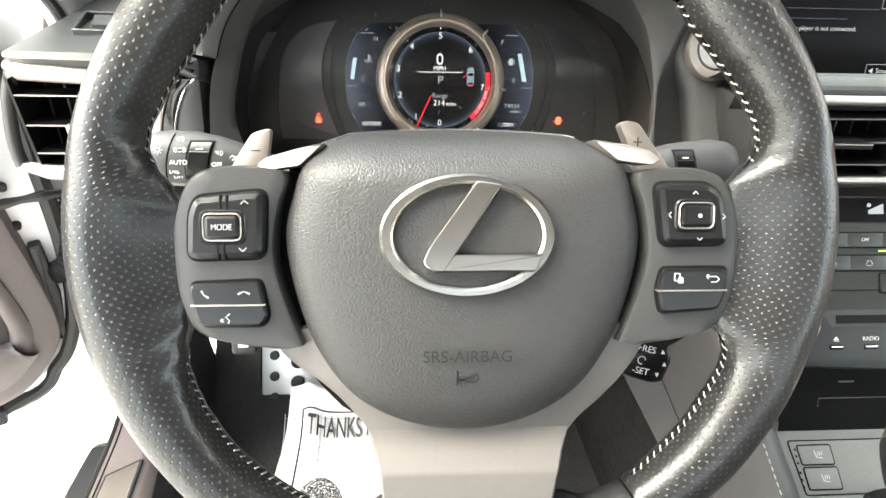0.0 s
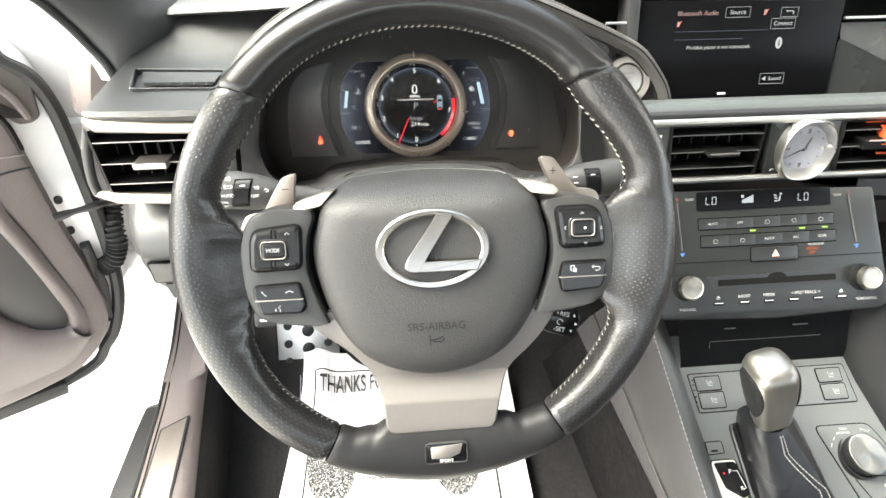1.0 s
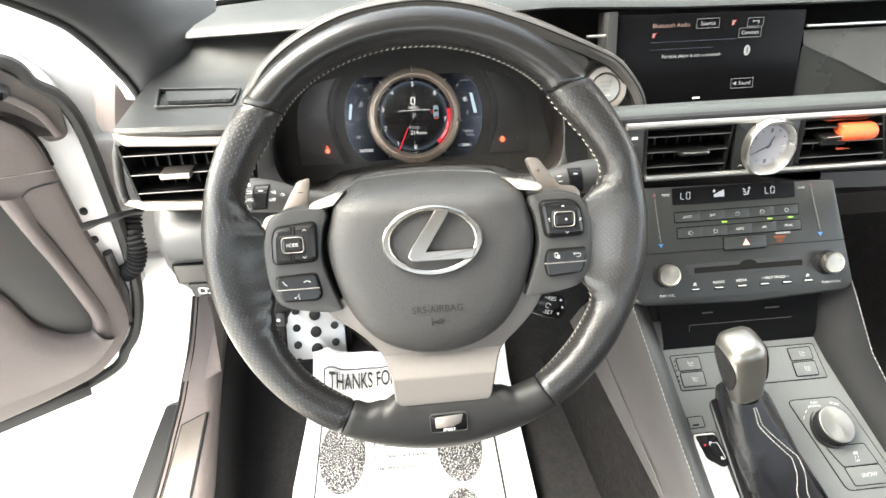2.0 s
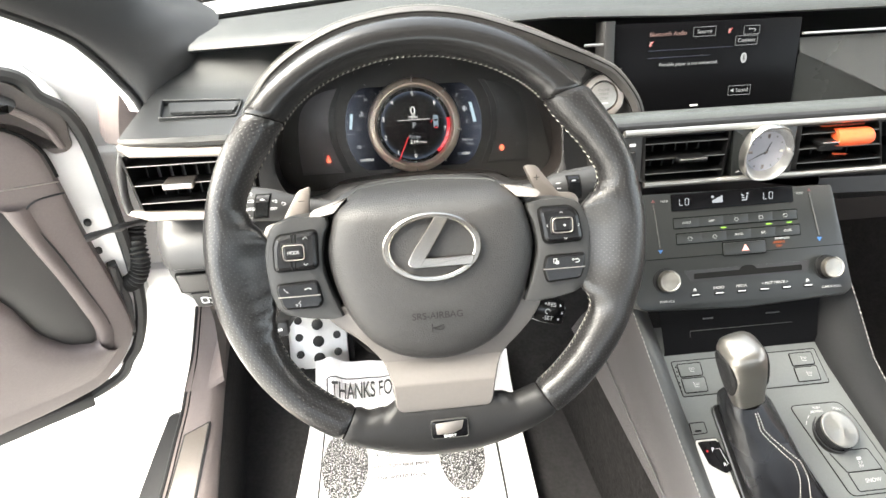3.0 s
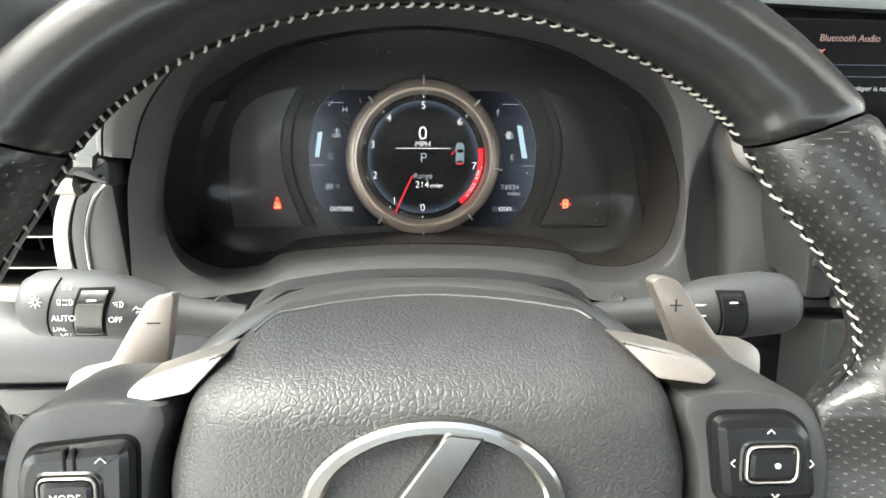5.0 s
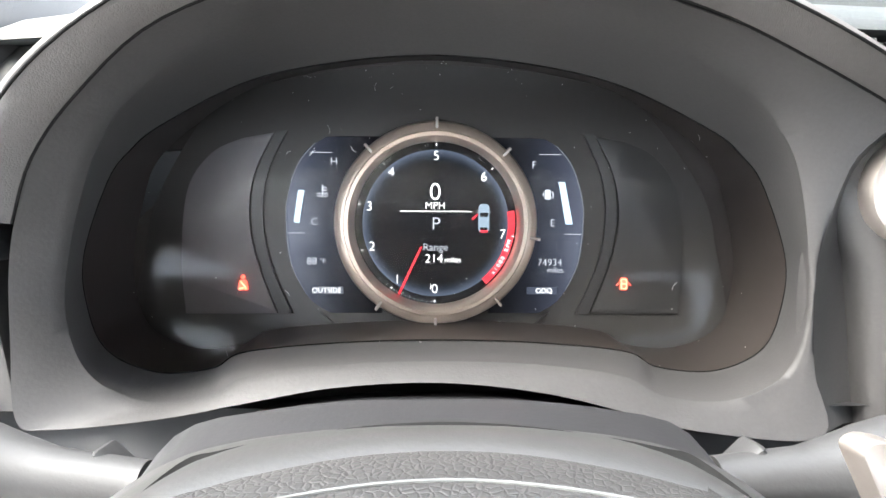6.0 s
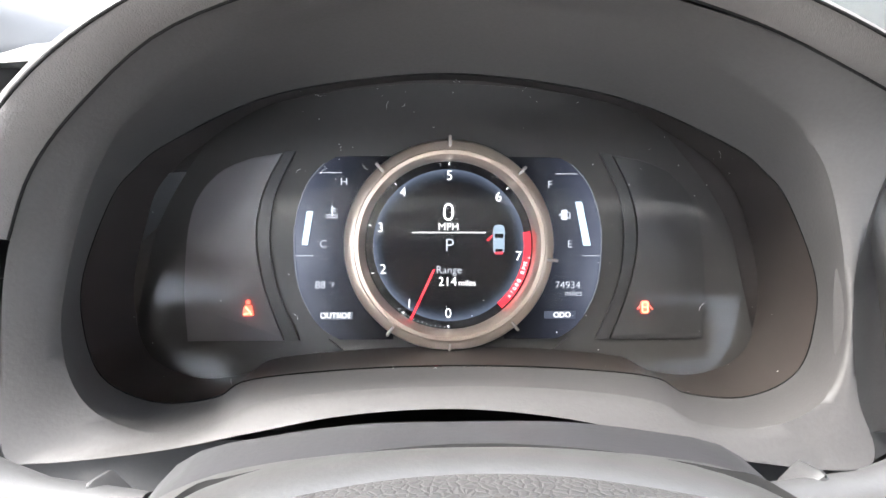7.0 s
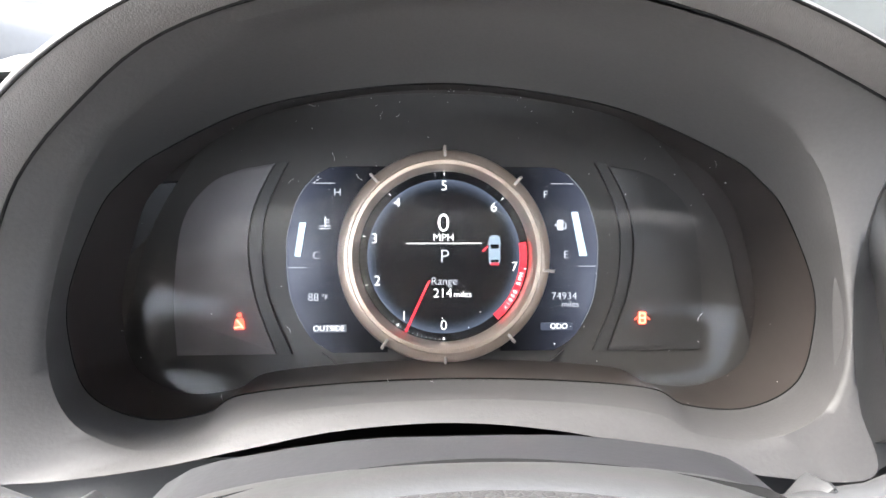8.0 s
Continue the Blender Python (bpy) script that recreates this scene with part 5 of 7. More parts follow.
# the outer vent's inner end: pale frame, dark band, silver arc and cheek
arc = spline([(-0.1715, 0.0345, 0), (-0.180, 0.026, 0), (-0.1885, 0.008, 0), (-0.1925, -0.010, 0), (-0.1950, -0.036, 0)], 24)
slide = lambda d: [(p.x + d, p.y) for p in arc]
SIDE = leaning(0, 0.5215, 0.812, 10)
cheek = Geo()
cheek.prism(slide(0) + [(-0.1740, -0.036), (-0.1690, 0.0345)], -0.03, 0.0005, 0.0006)
vent_end = tagged(part("vent_cheek", cheek, DARK, None, "", 40, SIDE), "dark cheek panel between vent and cluster", "dash panel")
for name, d0, d1, z, mat in (("gloss_band", -0.0105, -0.0008, 0.0, GLOSS), ("pale_frame", -0.0190, -0.0105, 0.0015, SATIN)):
    g = Geo()
    g.prism(slide(d0) + list(reversed(slide(d1))), -0.03, z, 0.0004)
    part(name, g, mat, vent_end)
g = Geo()
g.tube([(p.x - 0.0005, p.y, 0.0008) for p in arc], 0.0011, 8)
part("silver_arc", g, CHROME, vent_end)
BAND = leaning(0, 0.4895, 0.8215, 11)
air_vent(BAND, 0.2395, 0.331, -0.0255, 0.0265, 0.2915, "centre air vent with black slats beside the clock", 7, 0.056)
air_vent(BAND, 0.411, 0.497, -0.0255, 0.0255, 0.4475, "centre air vent with an orange tag hung on its slats", 6, 0.056, 0.020, 0.0075)
g = Geo()
g.prism(rpoly([(0.213, 0.028), (0.237, 0.028), (0.241, -0.027), (0.226, -0.027)], 0.004, 3), -0.05, 0.001, 0.002)
wheel_cheek = tagged(part("vent_dial_panel", g, DARK, None, m=BAND), "dark panel with a small vent dial", "vent control")
g = Geo()
g.box(0.2225, 0.2300, -0.004, 0.010, 0.0, 0.0035, 0.001)
part("thumb_dial", g, RUBBER, wheel_cheek)
g = Geo()
g.box(0.2235, 0.2300, 0.0155, 0.0185, 0.001, 0.0016)
part("dial_symbol", g, INK, wheel_cheek)
g = Geo()
g.prism(rpoly([(0.335, 0.0275), (0.406, 0.0275), (0.411, -0.027), (0.342, -0.027)], 0.003, 3), -0.05, 0.0015, 0.002)
panel = tagged(part("clock_panel", g, CLIMATE, None, m=BAND), "dark panel that holds the clock", "dash panel")
g = Geo()
for x in (0.349, 0.399):
    g.tube([(x - 0.002, -0.0225, 0.0017), (x, -0.0205, 0.0017), (x + 0.002, -0.0215, 0.0017)], 0.0003, 5)
part("reset_mark", g, INK, panel)

clock = thing("analog_clock", BAND @ pose(0.3735, 0.0010, 0.0055), "round analog clock with white face and silver case", "clock")
g = Geo()
cas = rpoly([(-0.012, 0.0295), (0.012, 0.0295), (0.0235, 0.019), (0.0285, 0.0), (0.0235, -0.020), (0.012, -0.0305), (-0.012, -0.0305), (-0.0235, -0.020), (-0.0285, 0.0), (-0.0235, 0.019)], 0.008, 3)
n = len(cas)
dial = [(0.0020 + 0.0215 * math.cos(math.atan2(y, x)), -0.0012 + 0.0222 * math.sin(math.atan2(y, x))) for x, y in cas]
g.loft([[(x, y, -0.008) for x, y in cas], [(x, y, 0.006) for x, y in cas], [(0.97 * x, 0.97 * y, 0.0078) for x, y in cas], [(0.93 * x, 0.93 * y, 0.0076) for x, y in cas], [(x, y, -0.0030) for x, y in dial], [(x, y, -0.0050) for x, y in dial]], True)
part("case", g, material("brushed clock case", (0.62, 0.61, 0.58), 0.28, metal=1.0, spread=0.04), clock, "bright silver clock case")
FC = Matrix.Translation((0.0020, -0.0012, 0))
FACE = material("clock face", (0.27, 0.27, 0.30), 0.4, spread=0.05)
g = Geo()
g.prism([(0.998 * x, 0.998 * y) for x, y in dial], -0.0048, -0.0036)
part("face", g, FACE, clock)
for k in range(12):
    g = Geo()
    ln = 0.0045 if k % 3 == 0 else 0.0018
    g.box(0.0195 - ln, 0.0195, -0.0006 if k % 3 else -0.0013, 0.0006 if k % 3 else 0.0013, -0.0036, -0.0030)
    g.move(FC @ Matrix.Rotation(radians(30 * k), 4, "Z"))
    part("hour_mark", g, PANEL if k % 3 else CHROME, clock)
for deg, ln, wd in ((70, 0.0115, 0.0011), (207, 0.0165, 0.0008)):
    g = Geo()
    g.prism([(-0.003, -wd / 2), (ln, -wd / 4), (ln, wd / 4), (-0.003, wd / 2)], -0.0028, -0.0022)
    g.move(FC @ Matrix.Rotation(radians(deg), 4, "Z"))
    part("clock_hand", g, BLACK, clock)
g = Geo()
g.prism(circle(0.0020, -0.0012, 0.0014, 14), -0.0036, -0.0016)
part("hub_cap", g, CHROME, clock)
g = Geo()
tag_path = spline([(0.4515, 0.0105, 0.002), (0.462, 0.0105, 0.003), (0.478, 0.0105, 0.003), (0.488, 0.0105, 0.002), (0.4945, 0.0110, 0.001)], 18)
g.tube(tag_path, [0.0098, 0.0100] + [0.0102] * 11 + [0.0098, 0.0088, 0.0072, 0.0048, 0.0015], 16, flat=0.8)
flap = [(0.4436, 0.0180), (0.4556, 0.0222), (0.4950, 0.0212), (0.4950, 0.0165), (0.4500, 0.0150)]
g.prism(rpoly(flap, 0.001, 2), -0.016, -0.0145)
g.prism(rpoly([(0.4660, -0.0140), (0.4860, -0.0160), (0.4826, -0.0205), (0.4720, -0.0190)], 0.002, 2), -0.016, -0.013)
tagged(part("orange_tag", g, ORANGE, None, m=BAND), "bright orange rolled tag hung on the vent slats", "tag")

# ---- display screen ----
screen = thing("display_screen", leaning(0, 0.666, 0.84, 21), "wide dark dashboard screen showing an audio menu", "screen")
g = Geo()
g.prism(rpoly([(0.2632, 0.058), (0.509, 0.0555), (0.5085, -0.060), (0.2632, -0.060)], 0.002, 2), -0.03, 0.0, 0.001)
part("glass", g, PANE, screen)
g = Geo()
g.prism([(0.250, 0.062), (0.263, 0.062), (0.263, -0.065), (0.250, -0.065)], -0.03, 0.004, 0.001)
part("side_frame", g, DARK, screen)
ROSE = material("lit rose", (0, 0, 0), 0.5, emit=(0.9, 0.55, 0.5), power=0.055)
DIMMENU = material("faint lit menu", (0, 0, 0), 0.5, emit=(0.85, 0.87, 0.9), power=0.03)
MENU = material("dim lit menu", (0, 0, 0), 0.5, emit=(0.85, 0.87, 0.9), power=0.075)
for body, size, x, z, mt, al in (("Bluetooth Audio", 0.0072, 0.309, 0.0436, ROSE, "LEFT"), ("Source", 0.0068, 0.3807, 0.0440, MENU, "CENTER"), ("Connect", 0.0066, 0.4373, 0.0308, MENU, "CENTER"), ("Portable player is not connected.", 0.0058, 0.3237, 0.0066, MENU, "LEFT"), ("Sound", 0.0066, 0.4382, -0.0308, MENU, "CENTER")):
    lettering(body, size, x, z, 0.0004, mt, screen, al)
for cx, cy, w, h in ((0.3807, 0.0441, 0.0292, 0.0110), (0.4373, 0.0308, 0.0292, 0.0112), (0.4430, 0.0430, 0.0207, 0.0100), (0.4347, -0.0308, 0.0300, 0.0118)):
    for y in (cy - h / 2, cy + h / 2):
        g = Geo()
        g.box(cx - w / 2, cx + w / 2, y - 0.0002, y + 0.0002, 0.0, 0.0005)
        part("key_outline", g, MENU, screen)
    for x in (cx - w / 2, cx + w / 2):
        g = Geo()
        g.box(x - 0.0002, x + 0.0002, cy - h / 2, cy + h / 2, 0.0, 0.0005)
        part("key_outline", g, DIMMENU, screen)
g = Geo()
g.tube([(0.4465, 0.0410, 0.0005), (0.4482, 0.0425, 0.0005), (0.4465, 0.0442, 0.0005), (0.4395, 0.0442, 0.0005)], 0.0005, 5)
chevron(g, 0.4395, 0.0442, 0.0005, "left", 0.0014)
part("key_symbol", g, MENU, screen)
g = Geo()
g.prism([(0.4225, -0.0308), (0.4268, -0.0283), (0.4268, -0.0333)], 0.0, 0.0005)
part("key_symbol", g, MENU, screen)
g = Geo()
g.prism(circle(0.4361, 0.0095, 0.0040, 20, 0.0064), 0.0, 0.0004)
link = part("link_field", g, MENU, screen)
g = Geo()
g.tube([(0.4344, 0.0118, 0.0006), (0.4378, 0.0072, 0.0006), (0.4361, 0.0052, 0.0006), (0.4361, 0.0138, 0.0006), (0.4378, 0.0118, 0.0006), (0.4344, 0.0072, 0.0006)], 0.0004, 5)
part("link_symbol", g, PRINT, link)
for x, y in ((0.3118, 0.0325), (0.4143, 0.0436)):
    g = Geo()
    g.prism(rrect(x - 0.0006, y, 0.0030, 0.0056, 0.001, 2), 0.0, 0.0005)
    mute = part("muted_symbol", g, ROSE, screen)
    g = Geo()
    g.tube([(x - 0.002, y - 0.003, 0.0006), (x + 0.0026, y + 0.003, 0.0006)], 0.0005, 5)
    part("mute_bar", g, RED_LIGHT, mute)
for x1, y in ((0.3907, 0.0152), (0.4201, 0.0240)):
    g = Geo()
    g.box(0.3080, x1, y, y + 0.0005, 0.0, 0.0004)
    part("divider_line", g, BLUE_LIGHT, screen)
g = Geo()
g.box(0.3692, 0.3791, -0.0475, -0.0452, 0.0, 0.0010)
part("lower_mark", g, INK, screen)

# ---- climate and audio panel ----
DIMINK = material("dim grey key marking", (0.27, 0.275, 0.275), 0.5)
CP = leaning(0, 0.44, 0.735, 40)
climate = thing("climate_panel", CP, "charcoal climate and audio panel with two silver knobs", "control panel")
g = Geo()
g.prism(rpoly([(0.243, 0.062), (0.462, 0.058), (0.478, -0.058), (0.470, -0.066), (0.352, -0.071), (0.236, -0.066), (0.228, -0.058)], 0.004, 2), -0.040, 0.0, 0.002)
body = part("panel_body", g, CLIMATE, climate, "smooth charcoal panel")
g = Geo()
g.box(0.234, 0.474, -0.0105, -0.0098, -0.002, 0.0004)
part("panel_joint", g, VOID, body)
g = Geo()
g.prism(rrect(0.3455, 0.0503, 0.140, 0.0185, 0.0015, 2), -0.002, 0.0008, 0.0002)
disp = part("climate_display", g, PANE, climate, "black strip display")
for x in (0.2845, 0.3807):
    # two segment characters, L and O
    for k, bars in enumerate((((0, 0, 0, 1), (0, 1, 0, 2), (0, 0, 1, 0)), ((0, 0, 0, 1), (0, 1, 0, 2), (0, 0, 1, 0), (1, 0, 1, 1), (1, 1, 1, 2), (0, 2, 1, 2)))):
        g = Geo()
        for a0, b0, a1, b1 in bars:
            p, q = Vector((x + 0.0064 * k + a0 * 0.0040 + b0 * 0.0003, 0.0470 + b0 * 0.0036, 0.0012)), Vector((x + 0.0064 * k + a1 * 0.0040 + b1 * 0.0003, 0.0470 + b1 * 0.0036, 0.0012))
            g.tube([p.lerp(q, 0.1), p.lerp(q, 0.9)], 0.00045, 5)
        part("segment_digit", g, DIM_LIGHT, disp)
g = Geo()
g.prism([(0.3222, 0.0470), (0.3340, 0.0470), (0.3340, 0.0548), (0.3222, 0.0498)], 0.0008, 0.0013)
part("display_symbol", g, DIM_LIGHT, disp)
g = Geo()
g.prism(circle(0.3228, 0.0537, 0.0016, 10), 0.0008, 0.0013)
part("display_symbol", g, DIM_LIGHT, disp)
g = Geo()
for x0, y0, x1, y1 in ((0.3560, 0.0475, 0.3605, 0.0478), (0.3610, 0.0476, 0.3622, 0.0525), (0.3555, 0.0540, 0.3585, 0.0525), (0.3560, 0.0510, 0.3590, 0.0500)):
    g.tube([(x0, y0, 0.0011), (x1, y1, 0.0011)], 0.0007, 5)
part("display_symbol", g, DIM_LIGHT, disp)
g = Geo()
g.prism(circle(0.3628, 0.0545, 0.0012, 10), 0.0008, 0.0013)
part("display_symbol", g, DIM_LIGHT, disp)
for (x0, x1, y0, y1), words in (((0.277, 0.418, 0.0225, 0.0325), ("AUTO", "OFF", "", "", "")), ((0.279, 0.420, 0.0050, 0.0155), ("", "", "AUTO", "A/C", "DUAL"))):
    n = 5
    for i in range(n):
        g = Geo()
        a, b = x0 + (x1 - x0) * i / n, x0 + (x1 - x0) * (i + 1) / n
        g.prism(rrect((a + b) / 2, (y0 + y1) / 2, b - a - (0.0003 if i in (1, 3) else 0.0), y1 - y0, 0.0003, 2), -0.001, 0.0009, 0.0001)
        key = part("climate_key", g, CLIMATE, climate, "flat dark climate key")
        if words[i]:
            lettering(words[i], 0.0036, (a + b) / 2, (y0 + y1) / 2, 0.0011, DIMINK, key)
        else:
            h = Geo()
            c = (a + b) / 2
            h.tube([(c - 0.0026, (y0 + y1) / 2 - 0.001, 0.0018), (c - 0.0013, (y0 + y1) / 2 + 0.0015, 0.0018), (c + 0.0013, (y0 + y1) / 2 + 0.0015, 0.0018), (c + 0.0026, (y0 + y1) / 2 - 0.001, 0.0018)], 0.00025, 5)
            h.box(c - 0.002, c + 0.002, (y0 + y1) / 2 - 0.0022, (y0 + y1) / 2 - 0.0018, 0.0014, 0.0019)
            part("key_symbol", h, DIMINK, key)
    g = Geo()
    g.ring(rrect((x0 + x1) / 2, (y0 + y1) / 2, x1 - x0 + 0.002, y1 - y0 + 0.0024, 0.0012, 2), rrect((x0 + x1) / 2, (y0 + y1) / 2, x1 - x0, y1 - y0, 0.0008, 2), -0.001, 0.0003)
    part("key_gap", g, VOID, climate)
for x in (0.333, 0.385, 0.409):
    g = Geo()
    g.box(x - 0.0028, x + 0.0028, 0.0185, 0.0198, 0.0, 0.0006)
    part("key_lamp", g, GREEN_LIGHT, climate)
g = Geo()
g.prism(rrect(0.3545, -0.0050, 0.048, 0.0135, 0.0012, 2), -0.001, 0.0022, 0.0006)
hazard = part("hazard_key", g, CLIMATE, climate)
g = Geo()
g.ring(rrect(0.3545, -0.0050, 0.0500, 0.0155, 0.0016, 2), rrect(0.3545, -0.0050, 0.048, 0.0135, 0.0012, 2), -0.001, 0.0006)
part("key_gap", g, VOID, hazard)
g = Geo()
g.prism([(0.351, -0.0078), (0.3590, -0.0078), (0.3550, -0.0010)], 0.002, 0.0026)
part("triangle_mark", g, material("pale red marking", (0.75, 0.30, 0.26), 0.5), hazard)
lettering("PASSENGER", 0.0032, 0.399, 0.0022, 0.0006, DIMINK, climate)
ORANGE_LIGHT = material("lit orange", (0, 0, 0), 0.5, emit=(1, 0.20, 0.03), power=0.09)
lettering("AIRBAG", 0.0040, 0.395, -0.0018, 0.0006, ORANGE_LIGHT, climate)
lettering("OFF", 0.0040, 0.395, -0.0062, 0.0006, ORANGE_LIGHT, climate)
COLD, HOT = material("blue marking", (0.03, 0.10, 0.26), 0.5), material("red marking", (0.10, 0.03, 0.03), 0.5)
for xa, xb in ((0.2555, 0.2595), (0.4345, 0.4425)):
    g = Geo()
    g.tube([(xa, 0.0500, 0.0006), (xb, 0.0020, 0.0006)], 0.0007, 6)
    slot = part("temperature_slider", g, GREY, climate, "slim grey temperature slider")
    g = Geo()
    g.prism([(xb - 0.0028, 0.0, ), (xb + 0.0028, 0.0), (xb, -0.0042)], 0.0, 0.0006)
    part("cold_mark", g, COLD, slot)
    g = Geo()
    g.prism([(xa - 0.0022, 0.0520), (xa + 0.0022, 0.0520), (xa, 0.0555)], 0.0, 0.0006)
    part("hot_mark", g, HOT, slot)
lettering("TEMP", 0.0038, 0.268, 0.0525, 0.0004, DIMINK, climate)
lettering("TEMP", 0.0038, 0.423, 0.0505, 0.0004, DIMINK, climate)
KNOB = turned("turned knob metal", (0.36, 0.34, 0.30))
for x in (0.262, 0.4475):
    g = Geo()
    g.lathe([(0.0138, 0.0), (0.0138, 0.0008), (0.0124, 0.0014), (0.0118, 0.010)], 40, x, -0.034, False, True)
    part("knob_skirt", g, VENTBLACK, climate)
    g = Geo()
    g.lathe([(0.0120, 0.008), (0.0118, 0.0125), (0.0112, 0.0140), (0.0100, 0.0143), (0.0094, 0.0137), (0.0, 0.0139)], 40, x, -0.034)
    part("knob", g, KNOB, climate, "round brushed silver knob")
g = Geo()
g.prism(rpoly([(0.284, -0.0250), (0.430, -0.0250), (0.424, -0.0375), (0.291, -0.0375)], 0.002, 2), -0.01, 0.0004)
slot = part("disc_recess", g, BLACK, climate)
g = Geo()
g.prism(rrect(0.357, -0.0318, 0.124, 0.0062, 0.001, 2), -0.01, 0.0010)
g.prism(circle(0.357, -0.0295, 0.010, 24, 0.0055), -0.01, 0.0008)
part("disc_slot", g, VOID, slot)
for x, word in ((0.295, ""), (0.322, "RADIO"), (0.348, "MEDIA"), (0.374, "-"), (0.400, "-"), (0.425, "")):
    g = Geo()
    g.prism(rrect(x, -0.0525, 0.0105, 0.0034, 0.0008, 2), -0.001, 0.0010, 0.0004)
    key = part("slim_key", g, VOID, climate, "slim black key with a bright edge")
    g = Geo()
    g.box(x - 0.0044, x + 0.0044, -0.0526, -0.0518, 0.0008, 0.0014, 0.0002)
    part("key_edge", g, INK, key)
    if word == "-":
        continue
    if word:
        lettering(word, 0.0042, x, -0.0465, 0.0005, KEYINK, key)
    else:
        h = Geo()
        h.prism([(x - 0.002, -0.0470), (x + 0.002, -0.0470), (x, -0.0448)], 0.0, 0.0005)
        h.box(x - 0.002, x + 0.002, -0.0482, -0.0477, 0.0, 0.0005)
        part("key_symbol", h, KEYINK, key)
lettering("< PRST·TRACK >", 0.0042, 0.387, -0.0462, 0.0005, KEYINK, climate)
lettering("PWR·VOL", 0.0040, 0.263, -0.0570, 0.0005, KEYINK, climate)
lettering("TUNE·SCROLL", 0.0036, 0.452, -0.0560, 0.0005, KEYINK, climate)

# ---- centre console ----
KM = pose(0, 0.36, 0.611, 28, 0, 0)
console = thing("center_console", KM, "charcoal sloping center console with grey leather sides", "center console")
g = Geo()
rows = []
for y, xl, xr in ((0.11, 0.2345, 0.475), (0.06, 0.2405, 0.485), (0.0, 0.2480, 0.4945), (-0.06, 0.2555, 0.5030), (-0.13, 0.2650, 0.5120), (-0.30, 0.285, 0.530), (-0.60, 0.29, 0.530)):
    rows.append((y, xl, xr))
INNER = {0.11: 0.438, 0.06: 0.443, 0.0: 0.455, -0.06: 0.474, -0.13: 0.497, -0.30: 0.515, -0.60: 0.515}
deep = lambda y: min(-0.035, (-0.111 - 0.469 * y) / 0.883)
g.loft([[(xl - 0.016, y, deep(y)), (xl - 0.020, y, deep(y) * 0.6), (xl - 0.014, y, -0.016), (xl - 0.004, y, 0.005), (xl, y, 0.010)] for y, xl, xr in rows], closed=False)
part("side_panel", g, HIDE, console, "grey leather console side")
g = Geo()
g.tube(spline([(xl - 0.0192, y, -0.016 + 0.45 * (deep(y) + 0.016)) for y, xl, xr in rows], 40), 0.0009, 6)
part("side_crease", g, BLACK, console)
# Darker copy of the floor carpet: shade below the console put into colour.
g = Geo()
g.loft([[(xl - 0.004, y, deep(y) - 0.30), (xl - 0.004, y, deep(y) + 0.004), (xl - 0.016, y, deep(y))] for y, xl, xr in rows], closed=False)
part("side_carpet", g, material("console carpet with painted shade", (0.0075, 0.0069, 0.0069), 0.95, spec=0.1, grain=1.0, grain_size=0.0036, spread=0.9, patch=0.02), console, "carpet below the console, darkened for its shade")
g = Geo()
g.loft([[(xr, y, 0.020 + 0.3 * max(0, y)), (xr + 0.008, y, 0.012 + 0.3 * max(0, y)), (xr + 0.020, y, -0.02), (xr + 0.03, y, -0.20)] for y, xl, xr in rows], closed=False)
part("side_panel", g, HIDE, console, "grey leather console side")
# Left edge is paler than its right twin: light put into the colour.
g = Geo()
g.loft([[(xl, y, 0.010), (xl + 0.004, y, 0.0105), (xl + 0.011, y, 0.008), (xl + 0.020, y, 0.000), (xl + 0.0235, y, -0.004)] for y, xl, xr in rows], closed=False)
part("bolster", g, material("padded edge with painted light", (0.075, 0.076, 0.075), 0.42, grain=0.15, grain_size=0.0009), console, "padded console edge, lightened for the light on it")
g = Geo()
wall = lambda y, xr, f, z, k: (INNER[y] + (xr - INNER[y]) * f, y, z + k * max(0, y))
g.loft([[(INNER[y] - 0.001, y, -0.006), wall(y, xr, 0.05, 0.001, 0.0), wall(y, xr, 0.18, 0.007, 0.12), wall(y, xr, 0.45, 0.0145, 0.22), wall(y, xr, 0.75, 0.0192, 0.29), wall(y, xr, 1.0, 0.020, 0.3)] for y, xl, xr in rows], closed=False)
part("bolster", g, BOLSTER, console)
for side in (0, 1):
    g = Geo()
    for (y0, a0, b0), (y1, a1, b1) in zip(rows[:-1], rows[1:]):
        n = max(1, int(abs(y1 - y0) / 0.0052))
        for i in range(n):
            f0, f1 = i / n, (i + 0.62) / n
            x0, x1 = ((a0 + (a1 - a0) * f for f in (f0, f1)) if side == 0 else (b0 + (b1 - b0) * f for f in (f0, f1)))
            z = lambda y: 0.0112 if side == 0 else 0.0212 + 0.3 * max(0, y)
            ya, yb = y0 + (y1 - y0) * f0, y0 + (y1 - y0) * f1
            g.tube([(x0, ya, z(ya)), (x1, yb, z(yb))], 0.00045, 5)
    tagged(part("stitching", g, THREAD, console, "white thread along the console edge"), kind="stuff")
g = Geo()
g.loft([[(xl + 0.021, y, -0.003), (INNER[y] + 0.006, y, -0.003)] for y, xl, xr in rows if y < 0.07], closed=False)
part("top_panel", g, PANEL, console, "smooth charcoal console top")
